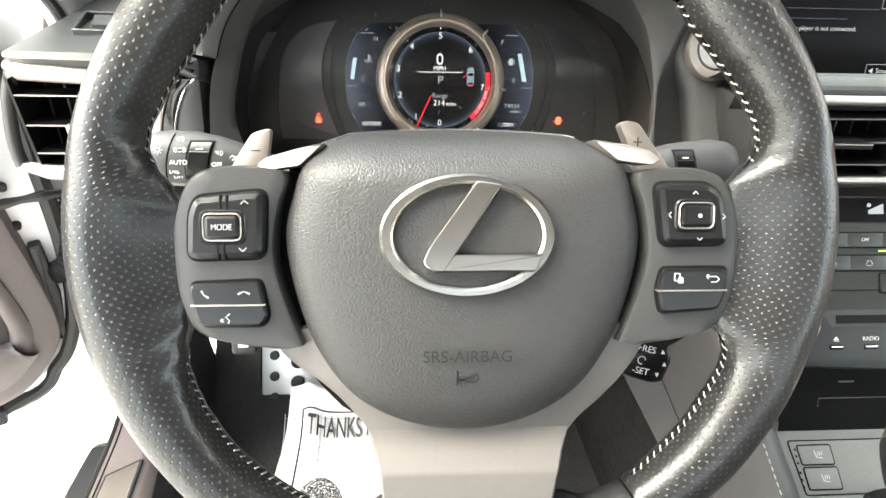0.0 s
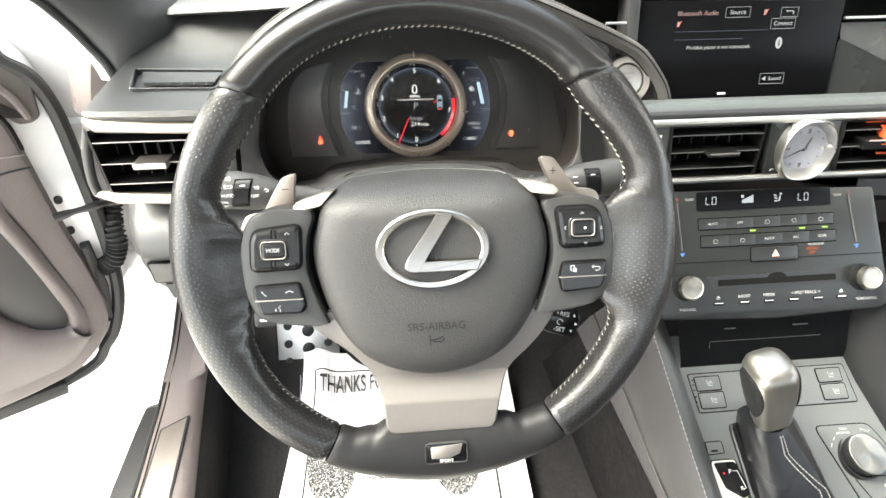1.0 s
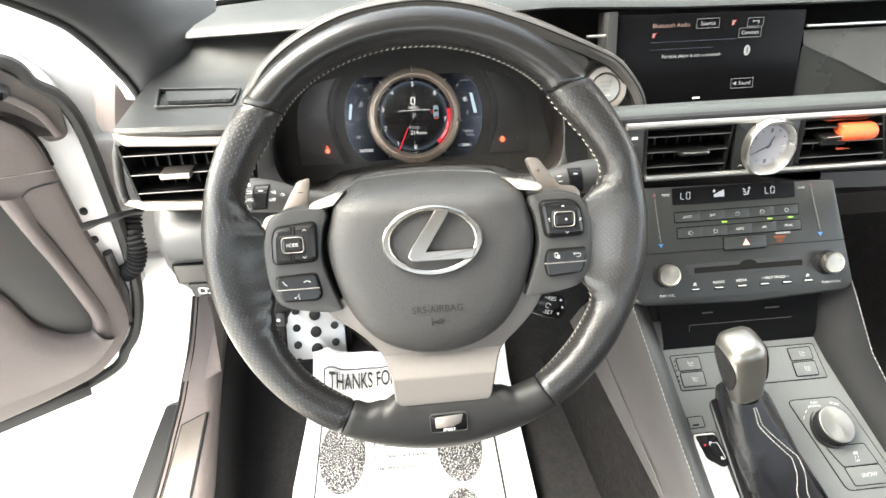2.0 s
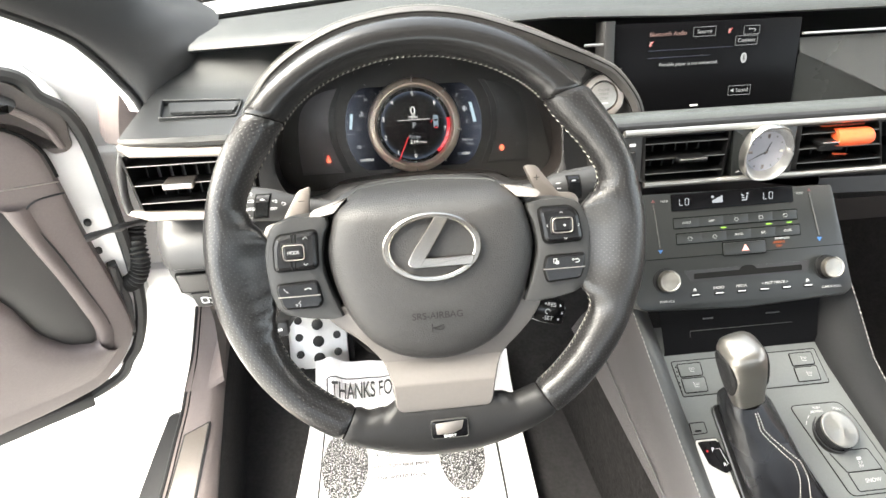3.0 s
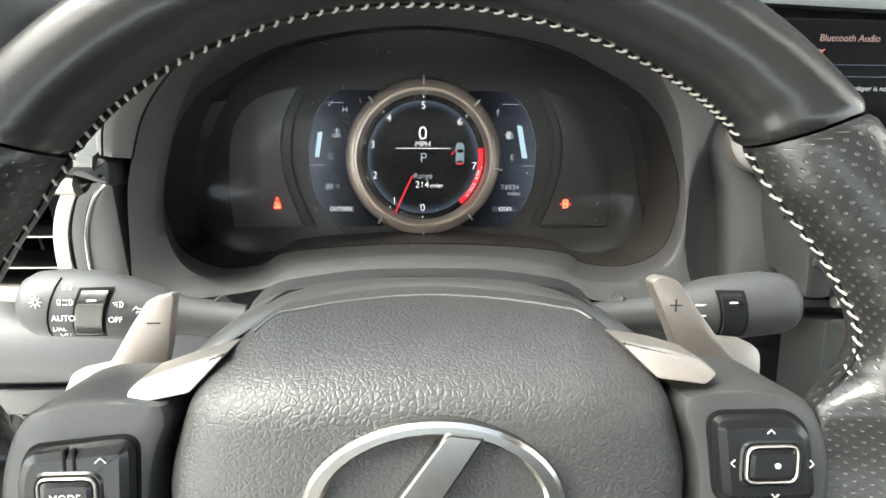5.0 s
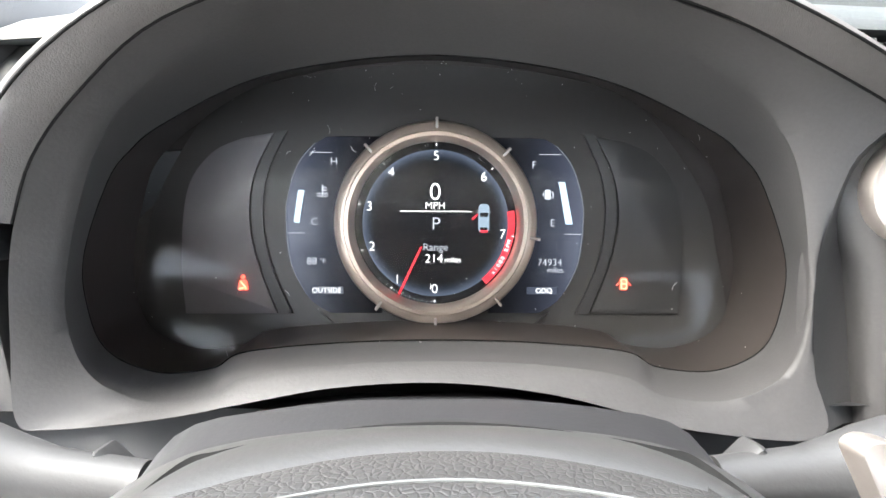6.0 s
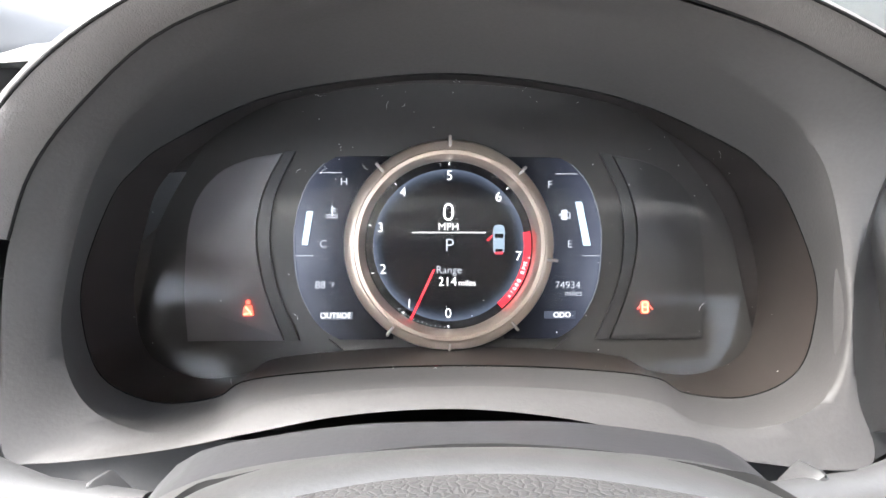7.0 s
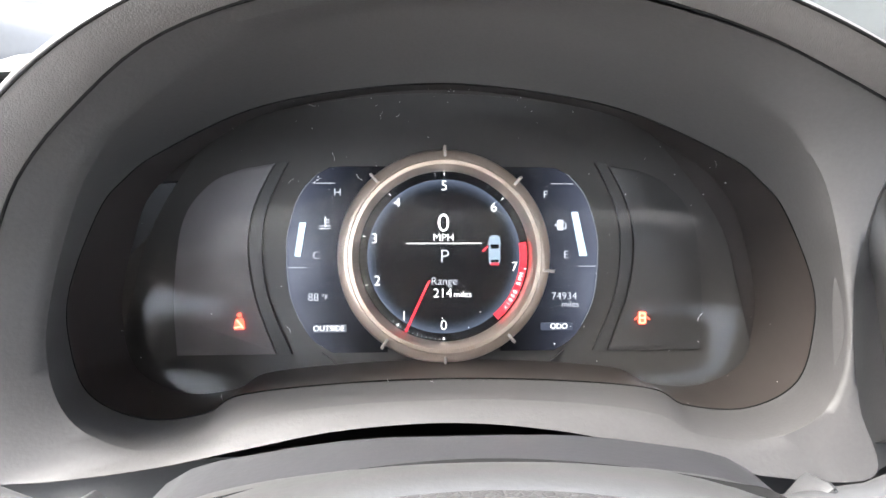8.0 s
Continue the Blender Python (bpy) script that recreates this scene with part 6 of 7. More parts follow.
# dark tray below the audio panel
g = Geo()
g.loft([[(0.268, 0.0265, -0.003), (0.452, 0.0265, -0.003)], [(0.268, 0.031, 0.001), (0.452, 0.031, 0.001)], [(0.262, 0.064, 0.024), (0.450, 0.064, 0.024)], [(0.252, 0.086, 0.050), (0.448, 0.086, 0.050)]], closed=False)
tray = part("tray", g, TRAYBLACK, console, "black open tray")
for x, w in ((0.318, 0.012), (0.395, 0.016)):
    g = Geo()
    g.box(x - w / 2, x + w / 2, 0.0595, 0.0608, 0.0215, 0.0226)
    part("tray_mark", g, PANEL, tray)
g = Geo()
g.tube([(0.298, 0.043, 0.0094), (0.298, 0.0490, 0.0136), (0.420, 0.0490, 0.0136)], 0.00030, 5)
part("tray_line", g, PANEL, tray)
# seat heater key plate, lying almost flush in its gap
def flush_key(name, o, top, mat, parent, label="", r=0.0016):
    """A flush piece with a fine dark gap round it."""
    o = ccw(rpoly(o, r, 3))
    h = Geo()
    h.prism(inset(o, -0.0010), top - 0.004, top - 0.0006)
    h2 = Geo()
    h2.prism(o, top - 0.003, top, 0.0004)
    ob = part(name, h2, mat, parent, label)
    part("key_gap", h, VOID, ob)
    return ob


plate = flush_key("key_plate", [(0.2745, 0.0185), (0.4455, 0.0185), (0.4505, -0.0202), (0.2790, -0.0202)], -0.0020, PANEL, console)
for xs in (0.2802, 0.4137):
    for k, (y0, y1) in enumerate(((0.0150, 0.0015), (-0.0015, -0.0165))):
        x0 = xs + 0.001 * k
        key = flush_key("seat_key", [(x0, y0), (x0 + 0.0262, y0), (x0 + 0.0262, y1), (x0 + 0.0008, y1)], -0.0008, PANEL, plate, "flat charcoal seat key", 0.0012)
        g = Geo()
        cx, cy = x0 + 0.0145, (y0 + y1) / 2
        g.tube([(cx - 0.0025, cy + 0.003, -0.0007), (cx - 0.0015, cy - 0.002, -0.0007), (cx + 0.003, cy - 0.0025, -0.0007)], 0.00032, 5)
        for q in (0.0, 0.0016, 0.0032):
            g.tube([(cx - 0.0003 + q, cy - 0.0005, -0.0007), (cx + 0.0003 + q, cy + 0.001, -0.0007), (cx - 0.0001 + q, cy + 0.0022, -0.0007)], 0.00024, 5)
        part("key_symbol", g, KEYINK, key)
g = Geo()
for i in range(6):
    y = 0.0115 - i * 0.005 - 0.002 * (i > 2)
    g.box(0.2772, 0.2785, y, y + 0.0018, -0.0025, -0.0018)
part("level_lamp", g, VOID, plate)
# shift lock lid, position strip
lid = flush_key("lock_lid", [(0.2778, -0.0497), (0.2938, -0.0497), (0.2948, -0.0602), (0.2783, -0.0610)], -0.0018, PANEL, console, "", 0.001)
g = Geo()
g.box(0.2815, 0.2885, -0.0590, -0.0572, -0.0022, -0.0015)
part("lid_slot", g, VOID, lid)
strip = flush_key("position_strip", [(0.2790, -0.0675), (0.3035, -0.0675), (0.3165, -0.160), (0.2800, -0.160)], -0.0012, ALU, console, "silver selector position strip", 0.003)
g = Geo()
g.prism(rpoly([(0.2805, -0.0692), (0.3025, -0.0692), (0.3140, -0.0985), (0.3040, -0.1040), (0.2879, -0.0935)], 0.003, 3), -0.003, -0.0006, 0.0003)
window = part("position_window", g, GLOSS, strip)
lettering("P", 0.0058, 0.2955, -0.0785, -0.0004, INK, window)
lettering("R", 0.0050, 0.3045, -0.0945, -0.0004, INK, window)
g = Geo()
g.prism(circle(0.2890, -0.0795, 0.0012, 10), -0.0008, -0.0003)
part("position_lamp", g, RED_LIGHT, window)
g = Geo()
g.tube([(0.2985, -0.0780, -0.0004), (0.3030, -0.0780, -0.0004), (0.3085, -0.0945, -0.0004), (0.3060, -0.0950, -0.0004)], 0.0003, 4)
part("gate_line", g, INK, window)
# dial plate and lower keys
dial_plate = flush_key("dial_plate", [(0.3963, -0.0425), (0.4530, -0.0430), (0.4640, -0.0600), (0.4930, -0.1390), (0.4330, -0.1390)], -0.0018, PANEL, console, "", 0.006)
for (xa, xb, wa, wb, y0, y1), word in (((0.4235, 0.4362, 0.0430, 0.0390, -0.0945, -0.1155), ""), ((0.4368, 0.4425, 0.0390, 0.0390, -0.1168, -0.1352), "SNOW")):
    key = flush_key("drive_key", [(xa, y0), (xa + wa, y0), (xb + wb, y1), (xb, y1)], -0.0010, PANEL, dial_plate, "", 0.002)
    cx, cy = (xa + xb) / 2 + wa / 2 + 0.002, (y0 + y1) / 2
    if word:
        lettering(word, 0.0058, cx, cy, -0.0008, KEYINK, key)
    else:
        g = Geo()
        g.prism(rrect(cx, cy + 0.002, 0.0052, 0.0032, 0.001, 2), -0.0012, -0.0008)
        for q in (-0.0016, 0.0016):
            g.tube([(cx + q - 0.0006, cy - 0.0034, -0.0008), (cx + q + 0.0006, cy - 0.0020, -0.0008), (cx + q - 0.0004, cy - 0.0006, -0.0008)], 0.00028, 5)
        part("key_symbol", g, KEYINK, key)
        lettering("OFF", 0.0034, cx, cy - 0.0060, -0.0008, KEYINK, key)
DX, DY = 0.4350, -0.0735
g = Geo()
for a in (128, 143, 158):
    g.tube([(DX + 0.0295 * math.cos(radians(a - q)), DY + 0.0275 * math.sin(radians(a - q)), -0.0015) for q in (0, 4, 8)], 0.0004, 4)
part("dial_mark", g, KEYINK, dial_plate)
lettering("PUSH", 0.0036, 0.4250, -0.0468, -0.0016, KEYINK, dial_plate)
lettering("NORMAL", 0.0036, 0.4245, -0.0506, -0.0016, KEYINK, dial_plate)
lettering("SPORT", 0.0036, 0.4480, -0.0500, -0.0016, KEYINK, dial_plate, turn=-16)
dial = thing("drive_mode_dial", KM @ pose(DX, DY, 0.0, -10, 4, 0), "round brushed silver drive mode dial", "rotary dial")
g = Geo()
g.lathe([(0.0228, -0.006), (0.0226, 0.0003), (0.0214, 0.0003), (0.0208, -0.003)], 56)
part("base", g, BLACK, dial)
g = Geo()
knurl = lambda q: 0.00022 * (1 if int(q / (2 * math.pi) * 160 + 0.5) % 2 else -1)
g.loft([[((r + knurl(q)) * math.cos(q), (r + knurl(q)) * math.sin(q), z) for q in (2 * math.pi * j / 160 for j in range(160))] for r, z in ((0.0194, -0.006), (0.0196, 0.0070), (0.0192, 0.0076))], True, False, False)
part("grip", g, BLACK, dial, "black knurled dial side")
g = Geo()
g.lathe([(0.0190, 0.0072), (0.0197, 0.0080), (0.0200, 0.0102), (0.0198, 0.0110), (0.0191, 0.0115), (0.0165, 0.0117), (0.0, 0.01175)], 72)
part("cap", g, turned("turned aluminium", (0.30, 0.29, 0.265), 0.34), dial, "turned aluminium cap")

# gear selector
KNOBGRIP = material("dimpled black grip", (0.006, 0.006, 0.0065), 0.5, spec=0.3, grain=0.8, grain_size=0.0022, cells=True, crisp=0.3)
sel = thing("gear_selector", KM @ pose(0.338, -0.045, 0.0), "silver and black gear selector with stitched leather boot", "gear selector")
BOOTHIDE = material("supple black boot leather", (0.0065, 0.0066, 0.0078), 0.27, spec=0.5, grain=0.2, grain_size=0.0012, cells=True)
KNOBSILVER = material("satin selector silver", (0.28, 0.268, 0.248), 0.38, metal=0.95, grain=0.05, grain_size=0.0012, spread=0.03)
base = rpoly([(-0.0255, 0.0090), (0.0265, 0.0060), (0.0760, -0.128), (-0.0100, -0.128)], [0.008, 0.008, 0.016, 0.034], 8)
stem = Matrix.Translation((-0.0157, 0.0098, 0.0445)) @ pose(0, 0, 0, -32, -21, 0)
neck_c = stem @ Vector((0, 0, 0.009))


def boot_point(b, f):
    """A point of the boot's skin over the base point b, f from the frame up to the neck."""
    q = math.atan2(b[1] + 0.050, b[0] - 0.014)
    top = (neck_c.x + 0.0172 * math.cos(q), neck_c.y + 0.0150 * math.sin(q))
    e = f ** 0.92
    swell = 0.011 * math.sin(math.pi * f) * (1 - 0.55 * f)
    fold = 0.0034 * noise.noise(Vector((math.cos(q) * 1.6, math.sin(q) * 1.6, f * 2.2))) * math.sin(math.pi * min(1, f * 1.05))
    pucker = 0.0012 * math.sin(f * 26 + 3 * math.cos(q)) * max(0.0, f - 0.62) / 0.38 * (1 - f) * 3.0
    wrinkle = 0.0011 * noise.noise(Vector((math.cos(q) * 4.5 + f * 2.0, math.sin(q) * 4.5, f * 7.0))) * math.sin(math.pi * min(1, 0.15 + f * 0.85))
    pucker += wrinkle
    w = swell + fold + pucker
    return Vector((b[0] * (1 - e) + top[0] * e + w * math.cos(q), b[1] * (1 - e) + top[1] * e + w * math.sin(q), -0.002 + (neck_c.z + 0.0025) * f ** 0.85 + 0.5 * (fold + pucker)))


dense = [tuple(p)[:2] for p in spline([(x, y, 0) for x, y in base], 96, True)]
g = Geo()
g.loft([[boot_point(b, i / 30) for b in dense] for i in range(31)], True)
part("boot", g, BOOTHIDE, sel, "creased black leather boot", angle=80)
g = Geo()
outer = rpoly([(-0.0330, 0.0125), (0.0300, 0.0095), (0.0840, -0.137), (-0.0195, -0.137)], [0.008, 0.008, 0.016, 0.020], 8)
g.ring(outer, base, -0.006, 0.0016, 0.0014)
part("boot_frame", g, GLOSSFRAME, sel, "smooth black boot frame")
SEAM = ((0.0, 0.0440), (0.33, 0.0500), (0.48, 0.0620), (0.60, 0.0670), (0.72, 0.0510), (0.85, 0.0290), (1.0, 0.0360))


def seam_x(f):
    for (f0, x0), (f1, x1) in zip(SEAM[:-1], SEAM[1:]):
        if f <= f1:
            k = (f - f0) / (f1 - f0)
            return x0 + (x1 - x0) * k


for k in (-0.0034, 0.0034):
    g = Geo()
    pth = [boot_point((seam_x(0.02 + 0.96 * i / 96) + k * (2.2 - 0.6 * i / 96), -0.128), 0.02 + 0.96 * i / 96) for i in range(97)]
    for i in range(0, 96, 2):
        lift = Vector((0, -0.0003, 0.0006))
        g.tube([pth[i] + lift, pth[i + 1].lerp(pth[i + 2], 0.3) + lift], 0.0005, 5)
    tagged(part("stitching", g, THREAD, sel, "white thread down the boot"), kind="stuff")
axis = stem @ pose(0, 0, 0, 0, 0, 12)
prof = [(0.0075, 0.0160, 0.0142, 0), (0.016, 0.0164, 0.0148, 0), (0.024, 0.0174, 0.0162, 0.001), (0.036, 0.0188, 0.0186, 0.002), (0.050, 0.0199, 0.0214, 0.003), (0.062, 0.0201, 0.0226, 0.004), (0.072, 0.0195, 0.0219, 0.004), (0.0785, 0.0180, 0.0202, 0.004), (0.0828, 0.0150, 0.0166, 0.004), (0.0850, 0.0090, 0.0105, 0.004), (0.0856, 0.002, 0.003, 0.004)]


def knob_point(q, z, out=0.0):
    """A point of the knob's skin at the angle q and height z, raised by out."""
    for (z0, a0, b0, o0), (z1, a1, b1, o1) in zip(prof[:-1], prof[1:]):
        if z <= z1:
            break
    k = (z - z0) / (z1 - z0)
    a, b, off = a0 + (a1 - a0) * k, b0 + (b1 - b0) * k, o0 + (o1 - o0) * k
    c, sn = math.cos(q), math.sin(q)
    return axis @ Vector(((a + out) * math.copysign(abs(c) ** 0.62, c), off + (b + out) * math.copysign(abs(sn) ** 0.7, sn), z))


g = Geo()
g.loft([[knob_point(2 * math.pi * i / 56, z) for i in range(56)] for z, a, b, off in prof], True, True, True)
part("knob", g, KNOBSILVER, sel, "satin silver selector knob", angle=60)
for s in (-1, 1):
    g = Geo()
    o = spline([(0.0, 0.021), (0.42, 0.030), (0.62, 0.047), (0.60, 0.063), (0.30, 0.0735), (-0.35, 0.0750), (-0.78, 0.065), (-0.88, 0.049), (-0.56, 0.030)], 40, True)
    mid = math.pi if s < 0 else 0.0
    g.loft([[knob_point(mid + s * p.x * sc, 0.049 + (p.y - 0.049) * sc, d) for p in o] for sc, d in ((1.03, -0.0006), (1.0, 0.0006), (0.94, 0.0012), (0.75, 0.0013), (0.5, 0.0013), (0.25, 0.0013), (0.02, 0.0013))], True, False, True)
    part("side_grip", g, KNOBGRIP, sel, "textured black knob side")

# ---- column, stalks ----
column = thing("steering_column", leaning(0.002, 0.344, 0.8467, 32), "dark plastic steering column cover behind the wheel", "steering column")
g = Geo()
prof = rpoly([(-0.075, -0.070), (0.075, -0.070), (0.092, 0.010), (0.078, 0.047), (0.030, 0.0545), (-0.030, 0.0545), (-0.078, 0.047), (-0.092, 0.010)], 0.016, 4)
g.loft([[(x * 0.97, y - 0.004, -0.078) for x, y in prof], [(x * 0.995, y - 0.001, -0.080) for x, y in prof], [(x, y, -0.086) for x, y in prof], [(x * 1.03, y + 0.0015, -0.104) for x, y in prof], [(x * 1.06, y - 0.006, -0.112) for x, y in prof], [(x * 1.10, y * 1.0 - 0.02, -0.20) for x, y in prof]], True, True, False)
part("cover", g, BLACK, column)
for s in (-1, 1):
    g = Geo()
    g.prism(rpoly([(s * 0.083, -0.010), (s * 0.098, 0.000), (s * 0.104, 0.036), (s * 0.100, 0.043), (s * 0.086, 0.030)], 0.003, 3), -0.112, -0.100, 0.003)
    part("stalk_sleeve", g, DARK, column, "grey sleeve round the stalk")


def stalk(s, label):
    """A smooth tapered lever with a ribbed roller let into its face."""
    st = thing("headlight_stalk" if s < 0 else "wiper_stalk", leaning(0.002, 0.344, 0.8467, 32) @ pose(0, 0, -0.1025), label, "control stalk")
    yc = lambda x: (0.0300 + 0.0105 * min(1, (x - 0.085) / 0.075)) if s < 0 else (0.0300 + 0.0075 * min(1, (x - 0.085) / 0.085))
    spans = [(0.085, 0.0085), (0.112, 0.0090), (0.122, 0.0112), (0.132, 0.0138), (0.142, 0.0155), (0.155, 0.0163), (0.170, 0.0163), (0.180, 0.0152), (0.185, 0.0125), (0.187, 0.006)]
    radius = lambda x: next(a[1] + (b[1] - a[1]) * (x - a[0]) / (b[0] - a[0]) for a, b in zip(spans, spans[1:]) if x <= b[0])
    g = Geo()
    g.loft([[(s * x, yc(x) + r * math.sin(q), 0.95 * r * math.cos(q)) for q in (2 * math.pi * i / 36 for i in range(36))] for x, r in spans], True, True, True)
    body = part("lever", g, LEVER, st, "satin grey lever", angle=60)
    up = lambda x, y: 0.95 * math.sqrt(max(0.0, radius(x) ** 2 - (y - yc(x)) ** 2))

    def outline(path, r, name, mat):
        geo = Geo()
        geo.tube([(s * x, y, up(x, y) + 0.0001) for x, y in path], r, 5)
        return part(name, geo, mat, st)

    # seam before the end cap, roller in its slot
    if s < 0:
        outline([(0.1655 + 0.006 * (0.054 - y) / 0.027, y) for y in (0.054, 0.050, 0.045, 0.040, 0.035, 0.030, 0.027)], 0.0005, "cap_seam", VOID)
        x0, x1, ya, yb = 0.1440, 0.1570, 0.0268, 0.0500
    else:
        x0, x1, ya, yb = 0.1425, 0.1545, 0.0235, 0.0465
    lean = lambda y: -s * 0.0 + (0.0045 * (0.040 - y) / 0.022 if s < 0 else 0.002 * (0.035 - y) / 0.022)
    g = Geo()
    ys = [ya + (yb - ya) * i / 10 for i in range(11)]
    g.loft([[(s * (x0 - 0.0008 + lean(y)), y, up(x0, y) + 0.0002) for y in ys], [(s * (x1 + 0.0008 + lean(y)), y, up(x1, y) + 0.0002) for y in ys]], closed=False)
    part("roller_slot", g, VOID, st)
    g = Geo()
    ys = [ya + 0.0012 + (yb - ya - 0.0024) * i / 44 for i in range(45)]
    bump = lambda i: (0.0005 if i % 2 else 0.0) if i < 32 else 0.0003
    top = [[(s * (x + lean(y)), y, up((x0 + x1) / 2, y) + d + bump(i)) for i, y in enumerate(ys)] for x, d in ((x0, -0.001), (x0 + 0.0006, 0.0006), (x1 - 0.0006, 0.0006), (x1, -0.001))]
    g.loft(top, closed=False)
    roller = part("roller", g, BUTTON, st, "ribbed black roller")
    g = Geo()
    yy = ys[35]
    g.box(s * (x0 + x1) / 2 + s * lean(yy) - 0.002, s * (x0 + x1) / 2 + s * lean(yy) + 0.002, yy - 0.0004, yy + 0.0004, up(x0, yy), up((x0 + x1) / 2, yy) + 0.0012)
    part("roller_mark", g, INK, roller)

    def words(text, size, x, y):
        lettering(text, size, s * x, y, up(x, y) + 0.0004, INK, st)

    def lamp_sign(x, y, rays, way=1):
        geo = Geo()
        z = up(x, y) + 0.0004
        geo.tube([(s * x + way * 0.0014 * math.cos(q), y + 0.0014 * math.sin(q), z) for q in [-1.57 + i * math.pi / 6 for i in range(7)]] + [(s * x, y - 0.0014, z)], 0.00028, 4)
        for k in rays:
            geo.tube([(s * x - way * 0.0010, y + k * 0.001, z), (s * x - way * 0.0030, y + k * 0.001 - 0.0003, z)], 0.00025, 4)
        part("lamp_symbol", geo, INK, st)

    if s < 0:
        words("AUTO", 0.0038, 0.1622, 0.0365)
        words("DRL", 0.0034, 0.1655, 0.0312)
        words("OFF", 0.0034, 0.1640, 0.0283)
        words("OFF", 0.0036, 0.1400, 0.0354)
        lamp_sign(0.1605, 0.0505, (-1, 0, 1))
        lamp_sign(0.1590, 0.0440, (-1, 1), 1)
        lamp_sign(0.1630, 0.0440, (-1, 1), -1)
        lamp_sign(0.1380, 0.0424, (-1, 0, 1))
        geo = Geo()
        z = up(0.174, 0.044) + 0.0006
        geo.tube([(-0.174 + 0.0012 * math.cos(q), 0.044 + 0.0012 * math.sin(q), z) for q in [i * math.pi / 6 for i in range(12)]], 0.00028, 4, closed=True)
        for k in range(8):
            q = k * math.pi / 4
            geo.tube([(-0.174 + 0.0018 * math.cos(q), 0.044 + 0.0018 * math.sin(q), z), (-0.174 + 0.0028 * math.cos(q), 0.044 + 0.0028 * math.sin(q), z)], 0.00025, 4)
        part("sun_symbol", geo, INK, st)
        geo = Geo()
        z = up(0.1305, 0.0395) + 0.0004
        geo.tube([(-0.1330, 0.0395, z), (-0.1310, 0.0413, z), (-0.1310, 0.0402, z), (-0.1290, 0.0402, z), (-0.1290, 0.0388, z), (-0.1310, 0.0388, z), (-0.1310, 0.0377, z)], 0.00025, 4, closed=True)
        part("turn_symbol", geo, INK, st)
    else:
        for y, w in ((0.0395, 0.0050), (0.0345, 0.0040), (0.0300, 0.0030)):
            geo = Geo()
            geo.box(0.1335 - w / 2, 0.1335 + w / 2, y - 0.0004, y + 0.0004, up(0.1335, y) - 0.001, up(0.1335, y) + 0.0003)
            part("stalk_mark", geo, INK, st)
    return st


stalk(-1, "satin grey light stalk with white symbols and ribbed roller")
stalk(1, "satin grey wiper stalk with small ribbed roller")

# ---- left side: pillar, sill, jamb, door ----
g = Geo()
rows = []
for (ix, iy, iz), (ox, oy, oz), d in (((-0.276, 0.718, 0.820), (-0.312, 0.655, 0.832), 0.006), ((-0.248, 0.735, 0.850), (-0.318, 0.660, 0.848), 0.016), ((-0.240, 0.745, 0.882), (-0.330, 0.664, 0.868), 0.024), ((-0.250, 0.800, 0.892), (-0.345, 0.655, 0.905), 0.030), ((-0.300, 0.790, 0.925), (-0.362, 0.630, 0.942), 0.032), ((-0.362, 0.660, 1.010), (-0.400, 0.530, 1.015), 0.032), ((-0.39, 0.49, 1.10), (-0.45, 0.38, 1.09), 0.03), ((-0.52, 0.10, 1.27), (-0.56, 0.02, 1.26), 0.03)):
    a, b = Vector((ix, iy, iz)), Vector((ox, oy, oz))
    bulge = Vector((0.35, -0.75, 0.35)).normalized() * d
    rows.append([a + Vector((0, 0.03, 0.0)), a, a.lerp(b, 0.25) + bulge * 0.8, a.lerp(b, 0.5) + bulge, a.lerp(b, 0.78) + bulge * 0.8, b, b + Vector((-0.02, 0.03, 0))])
g.loft([spline(r, 22) for r in zip(*[spline(c, 24) for c in zip(*rows)])], closed=False)
tagged(part("pillar_trim", g, PILLAR, angle=60), "grey padded windshield pillar trim", "pillar trim", kind="structure")

g = Geo()
edge = spline([r[5] + Vector((-0.004, -0.002, 0)) for r in rows], 40)
g.tube(edge, 0.0045, 8)
tagged(part("pillar_seal", g, RUBBER), "black rubber seal along the pillar edge", "door seal", kind="structure")
g = Geo()
g.loft([[p + Vector((-0.006, 0.004, 0)) for p in edge], [p + Vector((-0.020, 0.012, -0.002)) for p in edge], [p + Vector((-0.034, 0.045, -0.004)) for p in edge]], closed=False)
tagged(part("pillar_flange", g, BODY), "white painted body flange beside the pillar", "body flange", kind="structure")
g = Geo()
g.loft([spline(r, 12) for r in ([(-0.396, 0.735, 0.850), (-0.405, 0.735, 0.812), (-0.418, 0.735, 0.768)], [(-0.372, 0.712, 0.848), (-0.386, 0.708, 0.812), (-0.401, 0.706, 0.768)], [(-0.3555, 0.703, 0.844), (-0.3670, 0.700, 0.812), (-0.3819, 0.698, 0.767)], [(-0.345, 0.714, 0.844), (-0.348, 0.710, 0.815), (-0.362, 0.706, 0.775)], [(-0.336, 0.735, 0.842), (-0.330, 0.730, 0.815), (-0.330, 0.725, 0.785)])], closed=False)
tagged(part("sail_cover", g, TRIM), "warm grey corner cover at the dash end", "corner trim", kind="structure")
g = Geo()
sill_rows = []
SILL = ((0.78, -0.408, -0.338), (0.66, -0.390, -0.329), (0.585, -0.384, -0.322), (0.545, -0.381, -0.317), (0.48, -0.380, -0.309), (0.41, -0.379, -0.300), (0.2, -0.385, -0.287), (-0.6, -0.39, -0.282))
